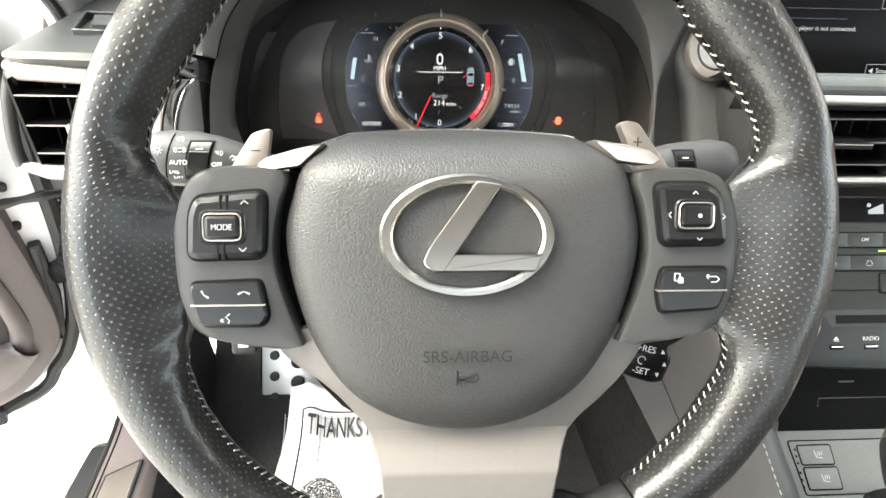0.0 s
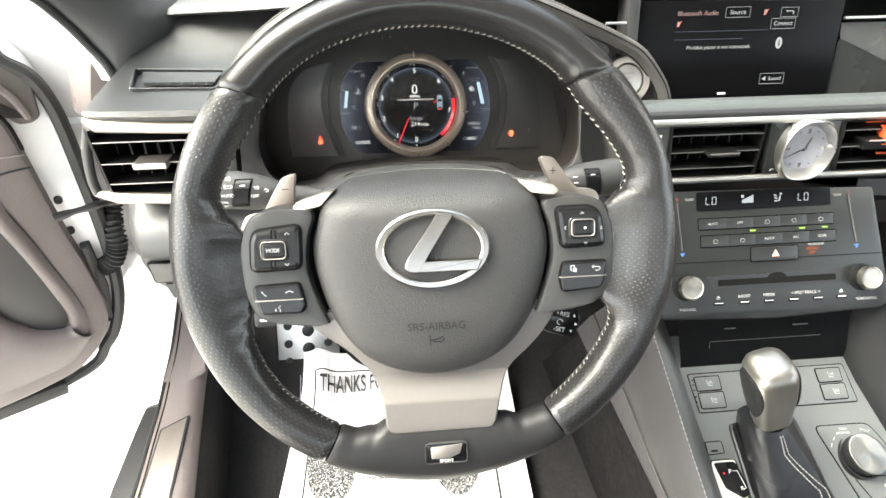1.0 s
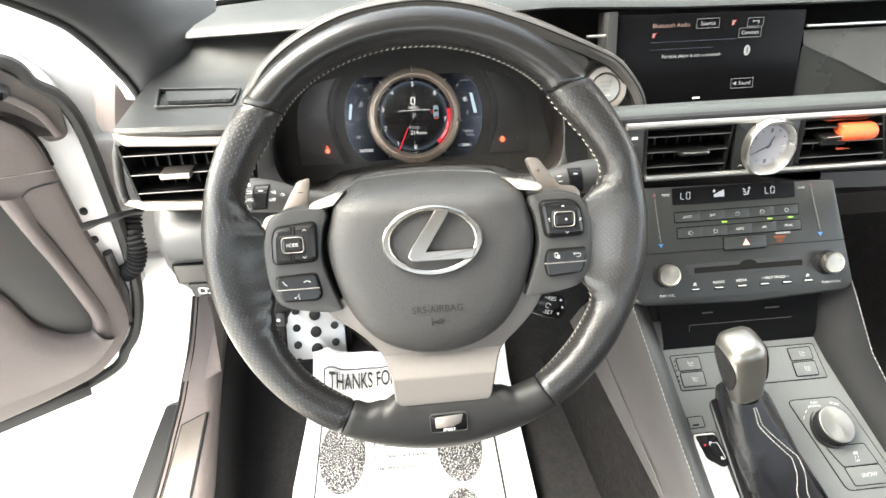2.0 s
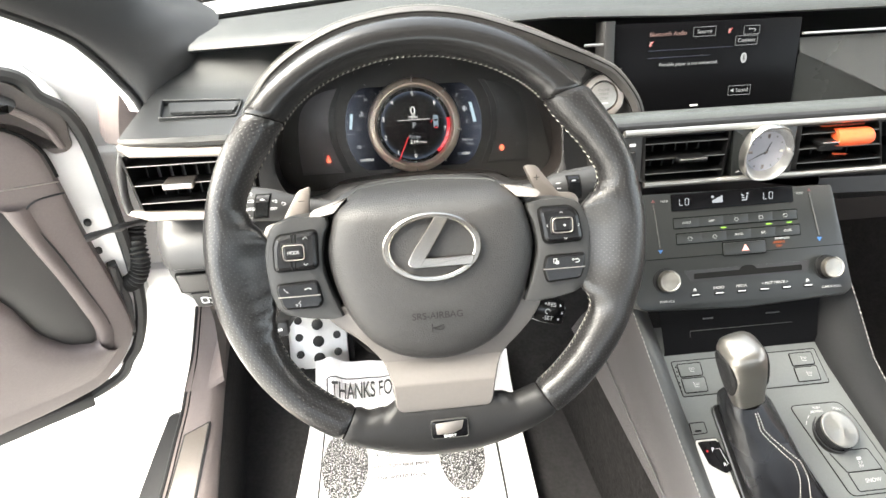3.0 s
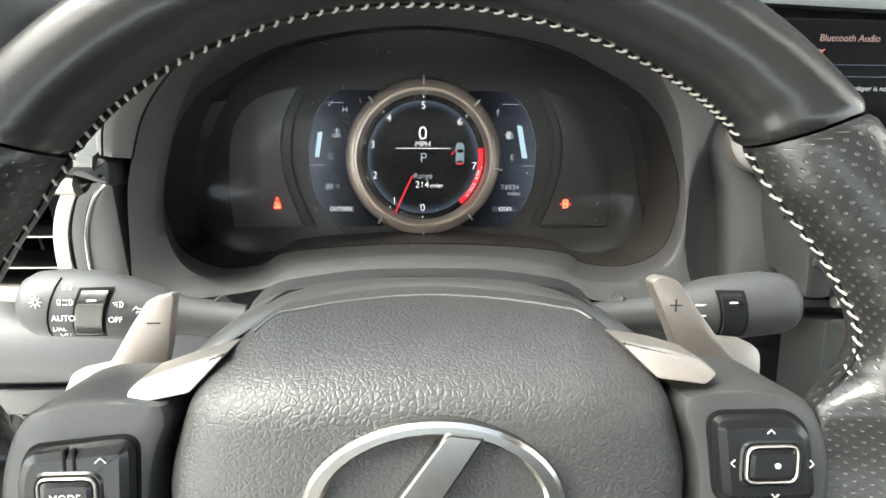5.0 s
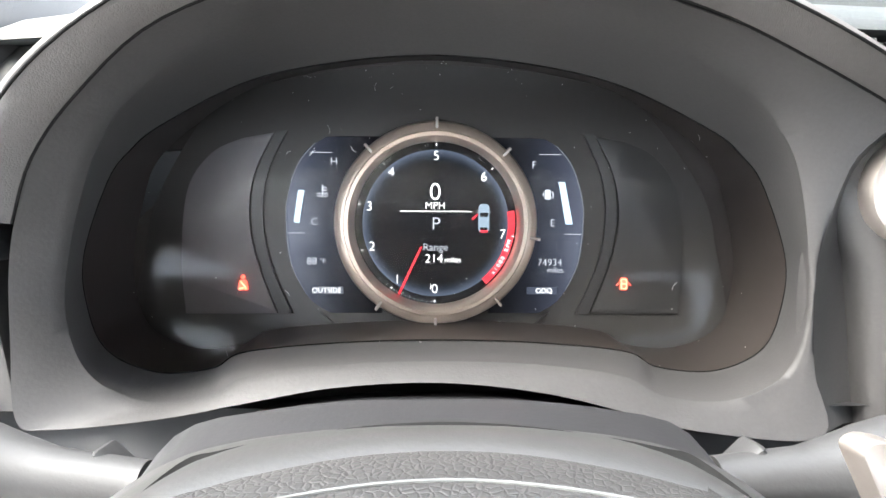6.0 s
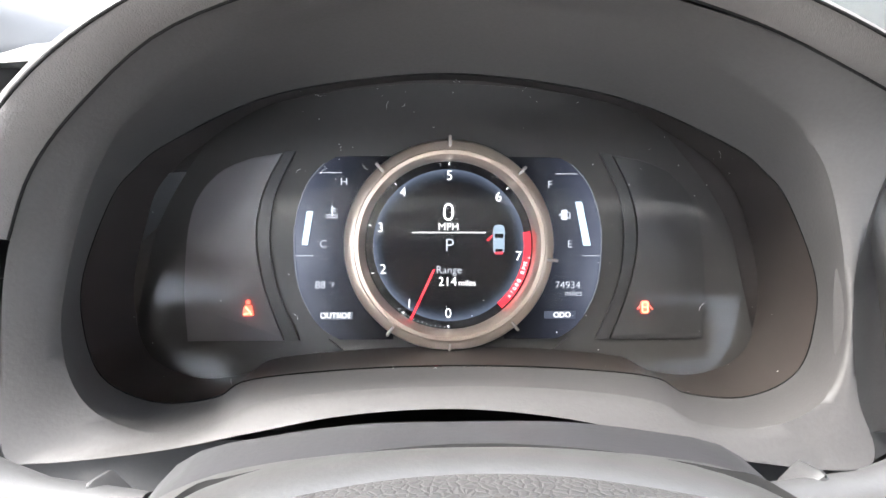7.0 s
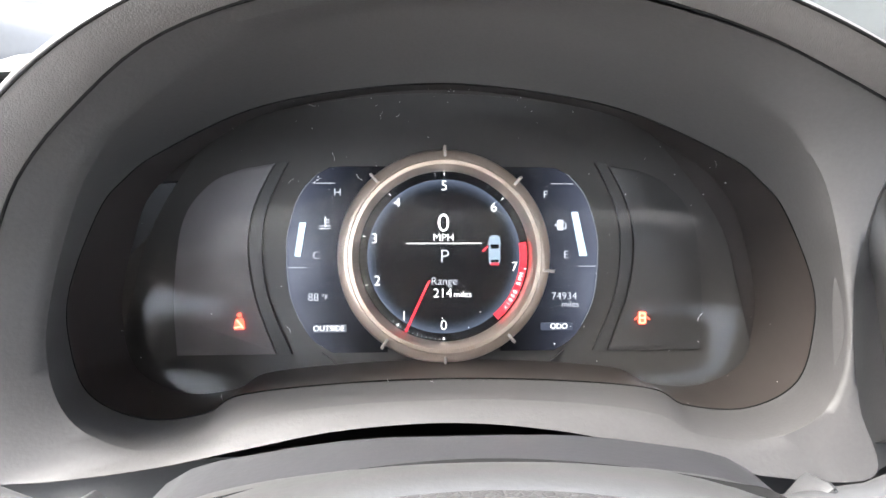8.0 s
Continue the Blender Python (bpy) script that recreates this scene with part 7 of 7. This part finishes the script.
for y, xo, xi in SILL:
    sill_rows.append([(xo - 0.003, y, 0.345), (xo - 0.001, y, 0.376), (xo + 0.004, y, 0.384), (xo + 0.014, y, 0.3865), (xi - 0.026, y, 0.3885), (xi - 0.010, y, 0.384), (xi - 0.002, y, 0.368)])
g.loft(sill_rows, closed=False)
sill = tagged(part("sill_trim", g, TRIM, angle=50), "warm grey plastic door sill trim", "door sill", kind="structure")
g = Geo()
g.loft([[(xi - 0.003, y, 0.372), (xi + 0.001, y, 0.362), (xi + 0.002, y, 0.300), (xi + 0.006, y, 0.24)] for y, xo, xi in SILL], closed=False)
part("sill_carpet", g, CARPET, sill, "black carpet turned up the sill")
for d, r, mt, nm in ((0.0095, 0.0011, VOID, "sill_groove"), (0.001, 0.0030, RUBBER, "sill_seal")):
    g = Geo()
    g.tube(spline([(xo + d, y, 0.3855 if d > 0.005 else 0.383) for y, xo, xi in SILL], 60), r, 6)
    part(nm, g, mt, sill)
g = Geo()
g.prism(rpoly([(-0.3655, 0.5030), (-0.3305, 0.5235), (-0.3260, 0.40), (-0.320, -0.1), (-0.365, -0.1), (-0.3665, 0.40)], 0.002, 2), 0.383, 0.3900, 0.0005)
part("scuff_border", g, RUBBER, sill)
g = Geo()
g.prism(rpoly([(-0.3630, 0.5015), (-0.3325, 0.5195), (-0.3285, 0.40), (-0.322, -0.1), (-0.362, -0.1), (-0.3640, 0.40)], 0.002, 2), 0.385, 0.3910, 0.001)
part("scuff_plate", g, SATIN, sill, "brushed metal scuff plate")
g = Geo()
g.loft([[(xo - 0.010, y, 0.20), (xo - 0.006, y, 0.366), (xo, y, 0.377), (xo + 0.010, y, 0.380), (-0.379, y, 0.3805)] for y, xo in ((0.547, -0.402), (0.5, -0.406), (0.42, -0.411), (0.2, -0.425), (-0.6, -0.45))], closed=False)
rocker = tagged(part("rocker_cover", g, DARK), "dark plastic outer rocker cover", "rocker cover", kind="structure")
g = Geo()
g.loft([[(-0.412, 0.547, 0.20), (-0.408, 0.547, 0.366), (-0.402, 0.547, 0.377), (-0.392, 0.547, 0.380), (-0.379, 0.547, 0.3805)], [(-0.412, 0.549, 0.20), (-0.408, 0.553, 0.366), (-0.400, 0.556, 0.372), (-0.390, 0.557, 0.374), (-0.379, 0.557, 0.374)]], closed=False)
part("end_cap", g, DARK, rocker)
g = Geo()
g.loft([spline(r, 14) for r in ([(-0.396, 0.70, 0.383), (-0.386, 0.62, 0.3855), (-0.383, 0.585, 0.386)], [(-0.352, 0.70, 0.387), (-0.342, 0.62, 0.389), (-0.342, 0.585, 0.3885)], [(-0.336, 0.71, 0.40), (-0.326, 0.64, 0.40), (-0.325, 0.60, 0.386)], [(-0.333, 0.725, 0.50), (-0.322, 0.66, 0.50), (-0.318, 0.63, 0.49)], [(-0.330, 0.73, 0.66), (-0.318, 0.67, 0.66), (-0.312, 0.64, 0.66)])], closed=False)
kick = tagged(part("kick_panel", g, TRIM, angle=89), "warm grey kick panel beside the footwell", "kick panel", kind="structure")
g = Geo()
g.prism(rpoly([(-0.004, 0.0), (0.004, 0.0), (0.001, -0.055)], 0.001, 2), 0.0, 0.002)
g.move(pose(-0.3205, 0.655, 0.495, 90, 0, 68))
part("panel_slit", g, VOID, kick)

# white hinge post of the body
g = Geo()
g.prism(rpoly([(-0.60, 0.10), (-0.375, 0.10), (-0.365, 0.40), (-0.350, 0.62), (-0.330, 0.70), (-0.325, 0.90), (-0.42, 0.93), (-0.60, 0.93)], 0.015, 3), -0.05, 0.0, 0.006)
g.move(pose(0, 0.785, 0, 90, 0, 0))
post = tagged(part("hinge_post", g, BODY), "white painted body post behind the door hinges", "body post", kind="structure")
for z in (0.47, 0.70):
    g = Geo()
    g.box(-0.475, -0.395, z - 0.022, z + 0.022, 0.0, 0.018, 0.006)
    g.box(-0.490, -0.465, z - 0.018, z + 0.018, 0.0, 0.050, 0.006)
    g.move(pose(0, 0.785, 0, 90, 0, 0))
    hinge = part("hinge", g, BODY, post, "white door hinge")
g = Geo()
g.box(-0.398, -0.392, 0.40, 0.50, 0.0, 0.004, 0.001)
g.move(pose(0, 0.785, 0, 90, 0, 0))
part("post_plug", g, RUBBER, post)
g = Geo()
coil = spline([(-0.423, 0.73, 0.613), (-0.425, 0.72, 0.598), (-0.423, 0.71, 0.591), (-0.421, 0.7, 0.575), (-0.424, 0.695, 0.56), (-0.432, 0.69, 0.545), (-0.444, 0.69, 0.535), (-0.451, 0.69, 0.532)], 100)
g.tube(coil, [0.0125 + 0.0022 * math.sin(i * 2 * math.pi / 5) for i in range(100)], 14)
tagged(part("cable_bellows", g, RUBBER, angle=60), "black ribbed rubber cable bellows between door and body", "cable bellows")
g = Geo()
strap = [Vector((-0.45, 0.645, 0.658)), Vector((-0.434, 0.655, 0.658)), Vector((-0.416, 0.665, 0.657)), Vector((-0.403, 0.675, 0.655)), Vector((-0.393, 0.7, 0.641))]
g.tube(spline(strap, 16), [0.0075 + 0.0015 * math.sin(i * 0.9) for i in range(16)], 8, flat=0.6)
tagged(part("check_strap", g, BLACK), "black metal door check strap", "door check")

DOOR = pose(-0.47, 0.66, 0, 90, 0, 29.2)
door = thing("car_door", DOOR, "open white driver's door with warm grey inner trim", "car door")
SHEET = [(-0.07, 0.345), (-0.015, 0.385), (0.010, 0.417), (0.034, 0.481), (0.049, 0.57), (0.058, 0.682), (0.062, 0.77), (0.054, 0.817), (0.034, 0.842), (0.012, 0.877), (-0.10, 0.905), (-0.40, 0.92), (-1.10, 0.93), (-1.15, 0.5), (-1.0, 0.34), (-0.30, 0.335)]
g = Geo()
g.prism(rpoly(SHEET, 0.03, 4), -0.15, -0.022, 0.008)
part("outer_skin", g, BODY, door, "white painted door shell")
TRIMO = [(-0.06, 0.364), (-0.015, 0.404), (0.010, 0.442), (0.016, 0.48), (0.016, 0.55), (0.012, 0.642), (0.013, 0.736), (0.011, 0.785), (-0.003, 0.812), (-0.030, 0.835), (-0.25, 0.875), (-1.05, 0.89), (-1.05, 0.42), (-0.90, 0.375), (-0.30, 0.356), (-0.14, 0.355)]
g = Geo()
g.prism(rpoly(TRIMO, 0.03, 4), -0.03, 0.0, 0.014)
trim = part("inner_trim", g, TRIM, door, "warm grey moulded inner trim")
g = Geo()
g.tube(spline([(x, y, -0.020) for x, y in SHEET], 120, True), 0.009, 8, True)
part("door_seal", g, RUBBER, door, "black rubber door seal")
# the pocket: a panel coloured as the hollow's shade, frame before it, armrest below
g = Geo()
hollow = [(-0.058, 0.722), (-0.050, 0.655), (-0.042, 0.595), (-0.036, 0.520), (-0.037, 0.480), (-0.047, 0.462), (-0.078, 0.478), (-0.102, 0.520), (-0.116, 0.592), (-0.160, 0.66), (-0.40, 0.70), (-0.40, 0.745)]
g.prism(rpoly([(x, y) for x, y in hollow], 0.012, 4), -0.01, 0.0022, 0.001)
part("pocket_shade", g, GREY, trim, "flat grey panel, coloured as the pocket's shade")
g = Geo()
rim_in = spline([(-0.058, 0.724, 0), (-0.050, 0.655, 0), (-0.042, 0.595, 0), (-0.036, 0.525, 0), (-0.0345, 0.490, 0), (-0.040, 0.462, 0)], 30)
rim_out = spline([(-0.030, 0.716, 0), (-0.030, 0.665, 0), (-0.023, 0.600, 0), (-0.013, 0.520, 0), (-0.014, 0.470, 0), (-0.026, 0.436, 0)], 30)
g.loft([[p + Vector((-0.003, -0.001, 0.0)) for p in rim_in], [p + Vector((0, 0, 0.006)) for p in rim_in], [p.lerp(q, 0.2) + Vector((0, 0, 0.010)) for p, q in zip(rim_in, rim_out)], [p.lerp(q, 0.6) + Vector((0, 0, 0.008)) for p, q in zip(rim_in, rim_out)], [q + Vector((0, 0, -0.002)) for q in rim_out]], closed=False)
part("pocket_frame", g, TRIM, trim, "rounded frame beside the door pocket", angle=70)
g = Geo()
arm_top = spline([(-0.040, 0.464, 0), (-0.050, 0.464, 0), (-0.078, 0.480, 0), (-0.102, 0.520, 0), (-0.116, 0.592, 0), (-0.165, 0.655, 0), (-0.42, 0.695, 0)], 40)
arm_low = spline([(-0.020, 0.430, 0), (-0.035, 0.414, 0), (-0.070, 0.386, 0), (-0.130, 0.378, 0), (-0.20, 0.376, 0), (-0.28, 0.376, 0), (-0.46, 0.385, 0)], 40)
g.loft([[p + Vector((0, 0.002, 0.0)) for p in arm_top], [p + Vector((0, 0.001, 0.010)) for p in arm_top], [p.lerp(q, 0.08) + Vector((0, 0, 0.016)) for p, q in zip(arm_top, arm_low)], [p.lerp(q, 0.35) + Vector((0, 0, 0.019)) for p, q in zip(arm_top, arm_low)], [p.lerp(q, 0.7) + Vector((0, 0, 0.012)) for p, q in zip(arm_top, arm_low)], [q + Vector((0, 0, -0.004)) for q in arm_low]], closed=False)
part("armrest", g, TRIM, trim, "swelling lower door panel", angle=70)
g = Geo()
g.tube([(0.013, 0.738, 0.0), (-0.046, 0.748, 0.0005), (-0.3, 0.765, 0.0005), (-0.9, 0.78, 0.0005)], 0.0010, 6)
part("trim_seam", g, SATIN, trim)
g = Geo()
g.prism(rpoly([(0.015, 0.845), (-0.03, 0.885), (-0.30, 0.925), (-1.05, 0.95), (-1.05, 0.88), (-0.30, 0.872), (-0.02, 0.842)], 0.01, 3), -0.05, 0.014, 0.01)
part("belt_pad", g, DARK, trim)
g = Geo()
g.tube(spline([(-0.30, 0.868, 0.002), (-0.09, 0.850, 0.002), (-0.035, 0.834, 0.001), (-0.004, 0.813, 0.001), (0.012, 0.783, 0.0), (0.014, 0.745, 0.0)], 30), 0.0022, 6)
part("trim_gap", g, VOID, trim)
g = Geo()
g.tube(spline([(-0.20, 0.893, -0.010), (-0.06, 0.872, -0.010), (-0.010, 0.848, -0.010), (0.024, 0.812, -0.010), (0.034, 0.776, -0.011)], 30), 0.0045, 8)
part("corner_fold", g, TRIM, trim, "raised fold across the door corner")

g = Geo()
g.tube(spline([(-0.036, 0.714, 0.001), (-0.020, 0.722, 0.001), (0.013, 0.721, 0.001)], 12), 0.0013, 6)
g.tube(spline([(-0.036, 0.714, 0.001), (-0.0375, 0.700, 0.001), (-0.034, 0.673, 0.001), (-0.026, 0.62, 0.001), (-0.017, 0.52, 0.001), (-0.016, 0.487, 0.001)], 24), 0.0013, 6)
part("trim_groove", g, BLACK, trim)
g = Geo()
g.prism(rpoly([(-0.035, 0.832), (0.000, 0.812), (0.014, 0.780), (0.020, 0.768), (0.036, 0.766), (0.046, 0.772), (0.052, 0.812), (0.034, 0.842), (0.010, 0.872), (-0.10, 0.900), (-0.40, 0.915), (-0.40, 0.87)], 0.006, 3), -0.03, -0.012, 0.005)
part("upper_corner", g, material("brown-grey door corner", (0.085, 0.074, 0.070), 0.38, grain=0.3, grain_size=0.0014, cells=True), door, "grey corner trim under the door window")
for x, y in ((0.016, 0.656), (0.012, 0.606)):
    g = Geo()
    g.lathe([(0.0050, -0.024), (0.0050, -0.016), (0.0030, -0.014), (0.0, -0.0138)], 12, x + 0.004, y)
    part("door_clip", g, RUBBER, door, "small dark trim clip")
g = Geo()
g.prism(rpoly([(0.017, 0.580), (0.030, 0.580), (0.026, 0.500), (0.012, 0.440), (0.002, 0.432)], 0.003, 2), -0.03, -0.010, 0.004)
part("drain_channel", g, DARK, door, "dark channel on the door's edge")
g = Geo()
g.prism(rpoly([(-0.089, 0.350), (-0.093, 0.324), (-0.50, 0.344), (-0.50, 0.372)], 0.004, 2), -0.06, -0.008, 0.004)
part("lower_flap", g, RUBBER, door, "dark rubber flap under the door")

# ---- footwell ----
mat_thing = thing("paper_floor_mat", pose(-0.03, 0.40, 0.262, 0, 0, 0), "white printed paper floor mat lying in the footwell", "paper mat")
rows = []
MAT_UP = lambda y: 0.006 + max(0, y - 0.20) ** 2 * 4.6


def mat_z(x, y):
    q = noise.noise(Vector((x * 7, y * 7, 0.3))) * 0.013 + noise.noise(Vector((x * 22, y * 16, 1.7))) * 0.0048
    curl = 0.020 * max(0, (y - 0.22) / 0.08) ** 2 * max(0, (-x - 0.05) / 0.10) if x < -0.05 else 0
    return MAT_UP(y) - 0.002 + abs(q) * (0.25 + 0.75 * min(1, max(0, (y - 0.16) / 0.08))) + curl + 0.011 * min(1, max(0, (y - 0.17) / 0.06)) * math.exp(-((x + 0.128 + 0.12 * (y - 0.2)) / 0.013) ** 2) * min(1, max(0, (y - 0.02) / 0.15))


for i in range(91):
    y = -0.42 + 0.703 * i / 90
    rows.append([])
    for j in range(51):
        left = -0.188 + 0.022 * max(0, (y - 0.05) / 0.22)
        x = left + (0.188 - left) * j / 50
        rows[-1].append((x, y, mat_z(x, y)))
g = Geo()
g.loft(rows, closed=False)
sheet = part("paper_sheet", g, PAPER, mat_thing, angle=80)


def printed(body, size, x, y, name="lettering", squeeze=1.0):
    """Print that follows the paper's folds."""
    ob = lettering(body, size, x, y, 0, PRINT, mat_thing, squeeze=squeeze, name=name, thin=-0.012)
    for v in ob.data.vertices:
        v.co.z += mat_z(v.co.x, v.co.y) + 0.0042
    return ob


printed("THANKS FOR", 0.039, -0.0775, 0.235, squeeze=0.51)
printed("A customer is", 0.0122, -0.030, 0.108)
printed("the most important person", 0.0112, -0.028, 0.088)
printed("in the world to us.", 0.0122, -0.026, 0.068)
FOOT = bpy.data.materials.new("speckled print")
FOOT.use_nodes = True
fn, fl = FOOT.node_tree.nodes, FOOT.node_tree.links
tc, no, mr, mx = fn.new("ShaderNodeTexCoord"), fn.new("ShaderNodeTexNoise"), fn.new("ShaderNodeMapRange"), fn.new("ShaderNodeMix")
no.inputs["Scale"].default_value, no.inputs["Detail"].default_value = 620, 1
mr.inputs["From Min"].default_value, mr.inputs["From Max"].default_value = 0.57, 0.64
mx.data_type = "RGBA"
mx.inputs["A"].default_value, mx.inputs["B"].default_value = (0.02, 0.02, 0.02, 1), (0.74, 0.73, 0.72, 1)
fl.new(tc.outputs["Object"], no.inputs["Vector"])
fl.new(no.outputs["Fac"], mr.inputs["Value"])
fl.new(mr.outputs[0], mx.inputs["Factor"])
fl.new(mx.outputs["Result"], fn["Principled BSDF"].inputs["Base Color"])
fn["Principled BSDF"].inputs["Roughness"].default_value = 0.7
for s in (-1, 1):
    for ox, oy, a, b in ((0.0, 0.098, 0.038, 0.066), (-0.006 * s, -0.022, 0.032, 0.046)):
        g = Geo()
        g.loft([[(x, y, mat_z(x, y) + 0.0012) for x, y in circle(-0.0165 + s * 0.096 + ox, oy, a * k, 32, b * k)] for k in (1.0, 0.8, 0.6, 0.4, 0.2, 0.02)], True, False, True)
        part("footprint", g, FOOT, mat_thing)
FAINT = material("faint violet print", (0.42, 0.37, 0.46), 0.7)


def ruled(x0, y0, x1, y1, r, name="border_line"):
    geo = Geo()
    k = 36
    geo.tube([(x0 + (x1 - x0) * i / k, y0 + (y1 - y0) * i / k, mat_z(x0 + (x1 - x0) * i / k, y0 + (y1 - y0) * i / k) + 0.0008) for i in range(k + 1)], r, 5)
    part(name, geo, PRINT if name == "border_line" else FAINT, mat_thing)


ruled(-0.146, 0.258, 0.150, 0.258, 0.0012)
ruled(-0.146, 0.258, -0.170, -0.40, 0.0012)
ruled(0.140, 0.258, 0.140, -0.40, 0.0018)
# Violet grid print, its lines thickened to stand in for the fold's shading.
for x in (-0.172, -0.158, -0.135, -0.120, -0.105, -0.085, -0.03, 0.02, 0.060, 0.090):
    ruled(x, 0.255, x, -0.20, 0.0005, "grid_line")
for y in (-0.1, -0.03, 0.04, 0.155, 0.19, 0.208, 0.250):
    ruled(-0.172, y, 0.10, y, 0.0005, "grid_line")

rest = thing("footrest_pedal", pose(-0.194, 0.7466, 0.293, 50, 0, 0) @ Matrix.Diagonal((1.26, 1.26, 1.26, 1)), "bright aluminium footrest with black rubber studs", "footrest")
g = Geo()
g.prism(rpoly([(-0.046, -0.055), (0.042, -0.055), (0.042, 0.045), (-0.046, 0.045)], 0.008, 4), -0.006, 0.0, 0.002)
plate = part("plate", g, ALU, rest)
for ix in range(3):
    for iy in range(4):
        g = Geo()
        r = 0.0085 if (ix == 1) else 0.0058
        g.lathe([(r, -0.001), (r, 0.003), (r * 0.8, 0.0042), (0.0, 0.0044)], 20, -0.030 + ix * 0.0285, 0.036 - iy * 0.026 - (0.008 if ix == 1 else 0))
        part("stud", g, RUBBER, rest)
g = Geo()
g.box(-0.05, 0.05, -0.06, 0.05, -0.05, -0.007)
part("support", g, CARPET, rest)
g = Geo()
g.prism(rrect(0.0, 0.0, 0.030, 0.024, 0.006, 3), -0.012, 0.004, 0.003)
g.box(-0.012, 0.012, -0.006, 0.006, -0.10, -0.010)
hood_lever = tagged(part("hood_release_lever", g, BLACK, None, m=pose(-0.226, 0.631, 0.462, 60, 0, 0)), "small black hood release lever under the dash", "release lever")
g = Geo()
g.box(-0.006, 0.006, -0.002, 0.002, 0.004, 0.0045)
part("lever_mark", g, INK, hood_lever)
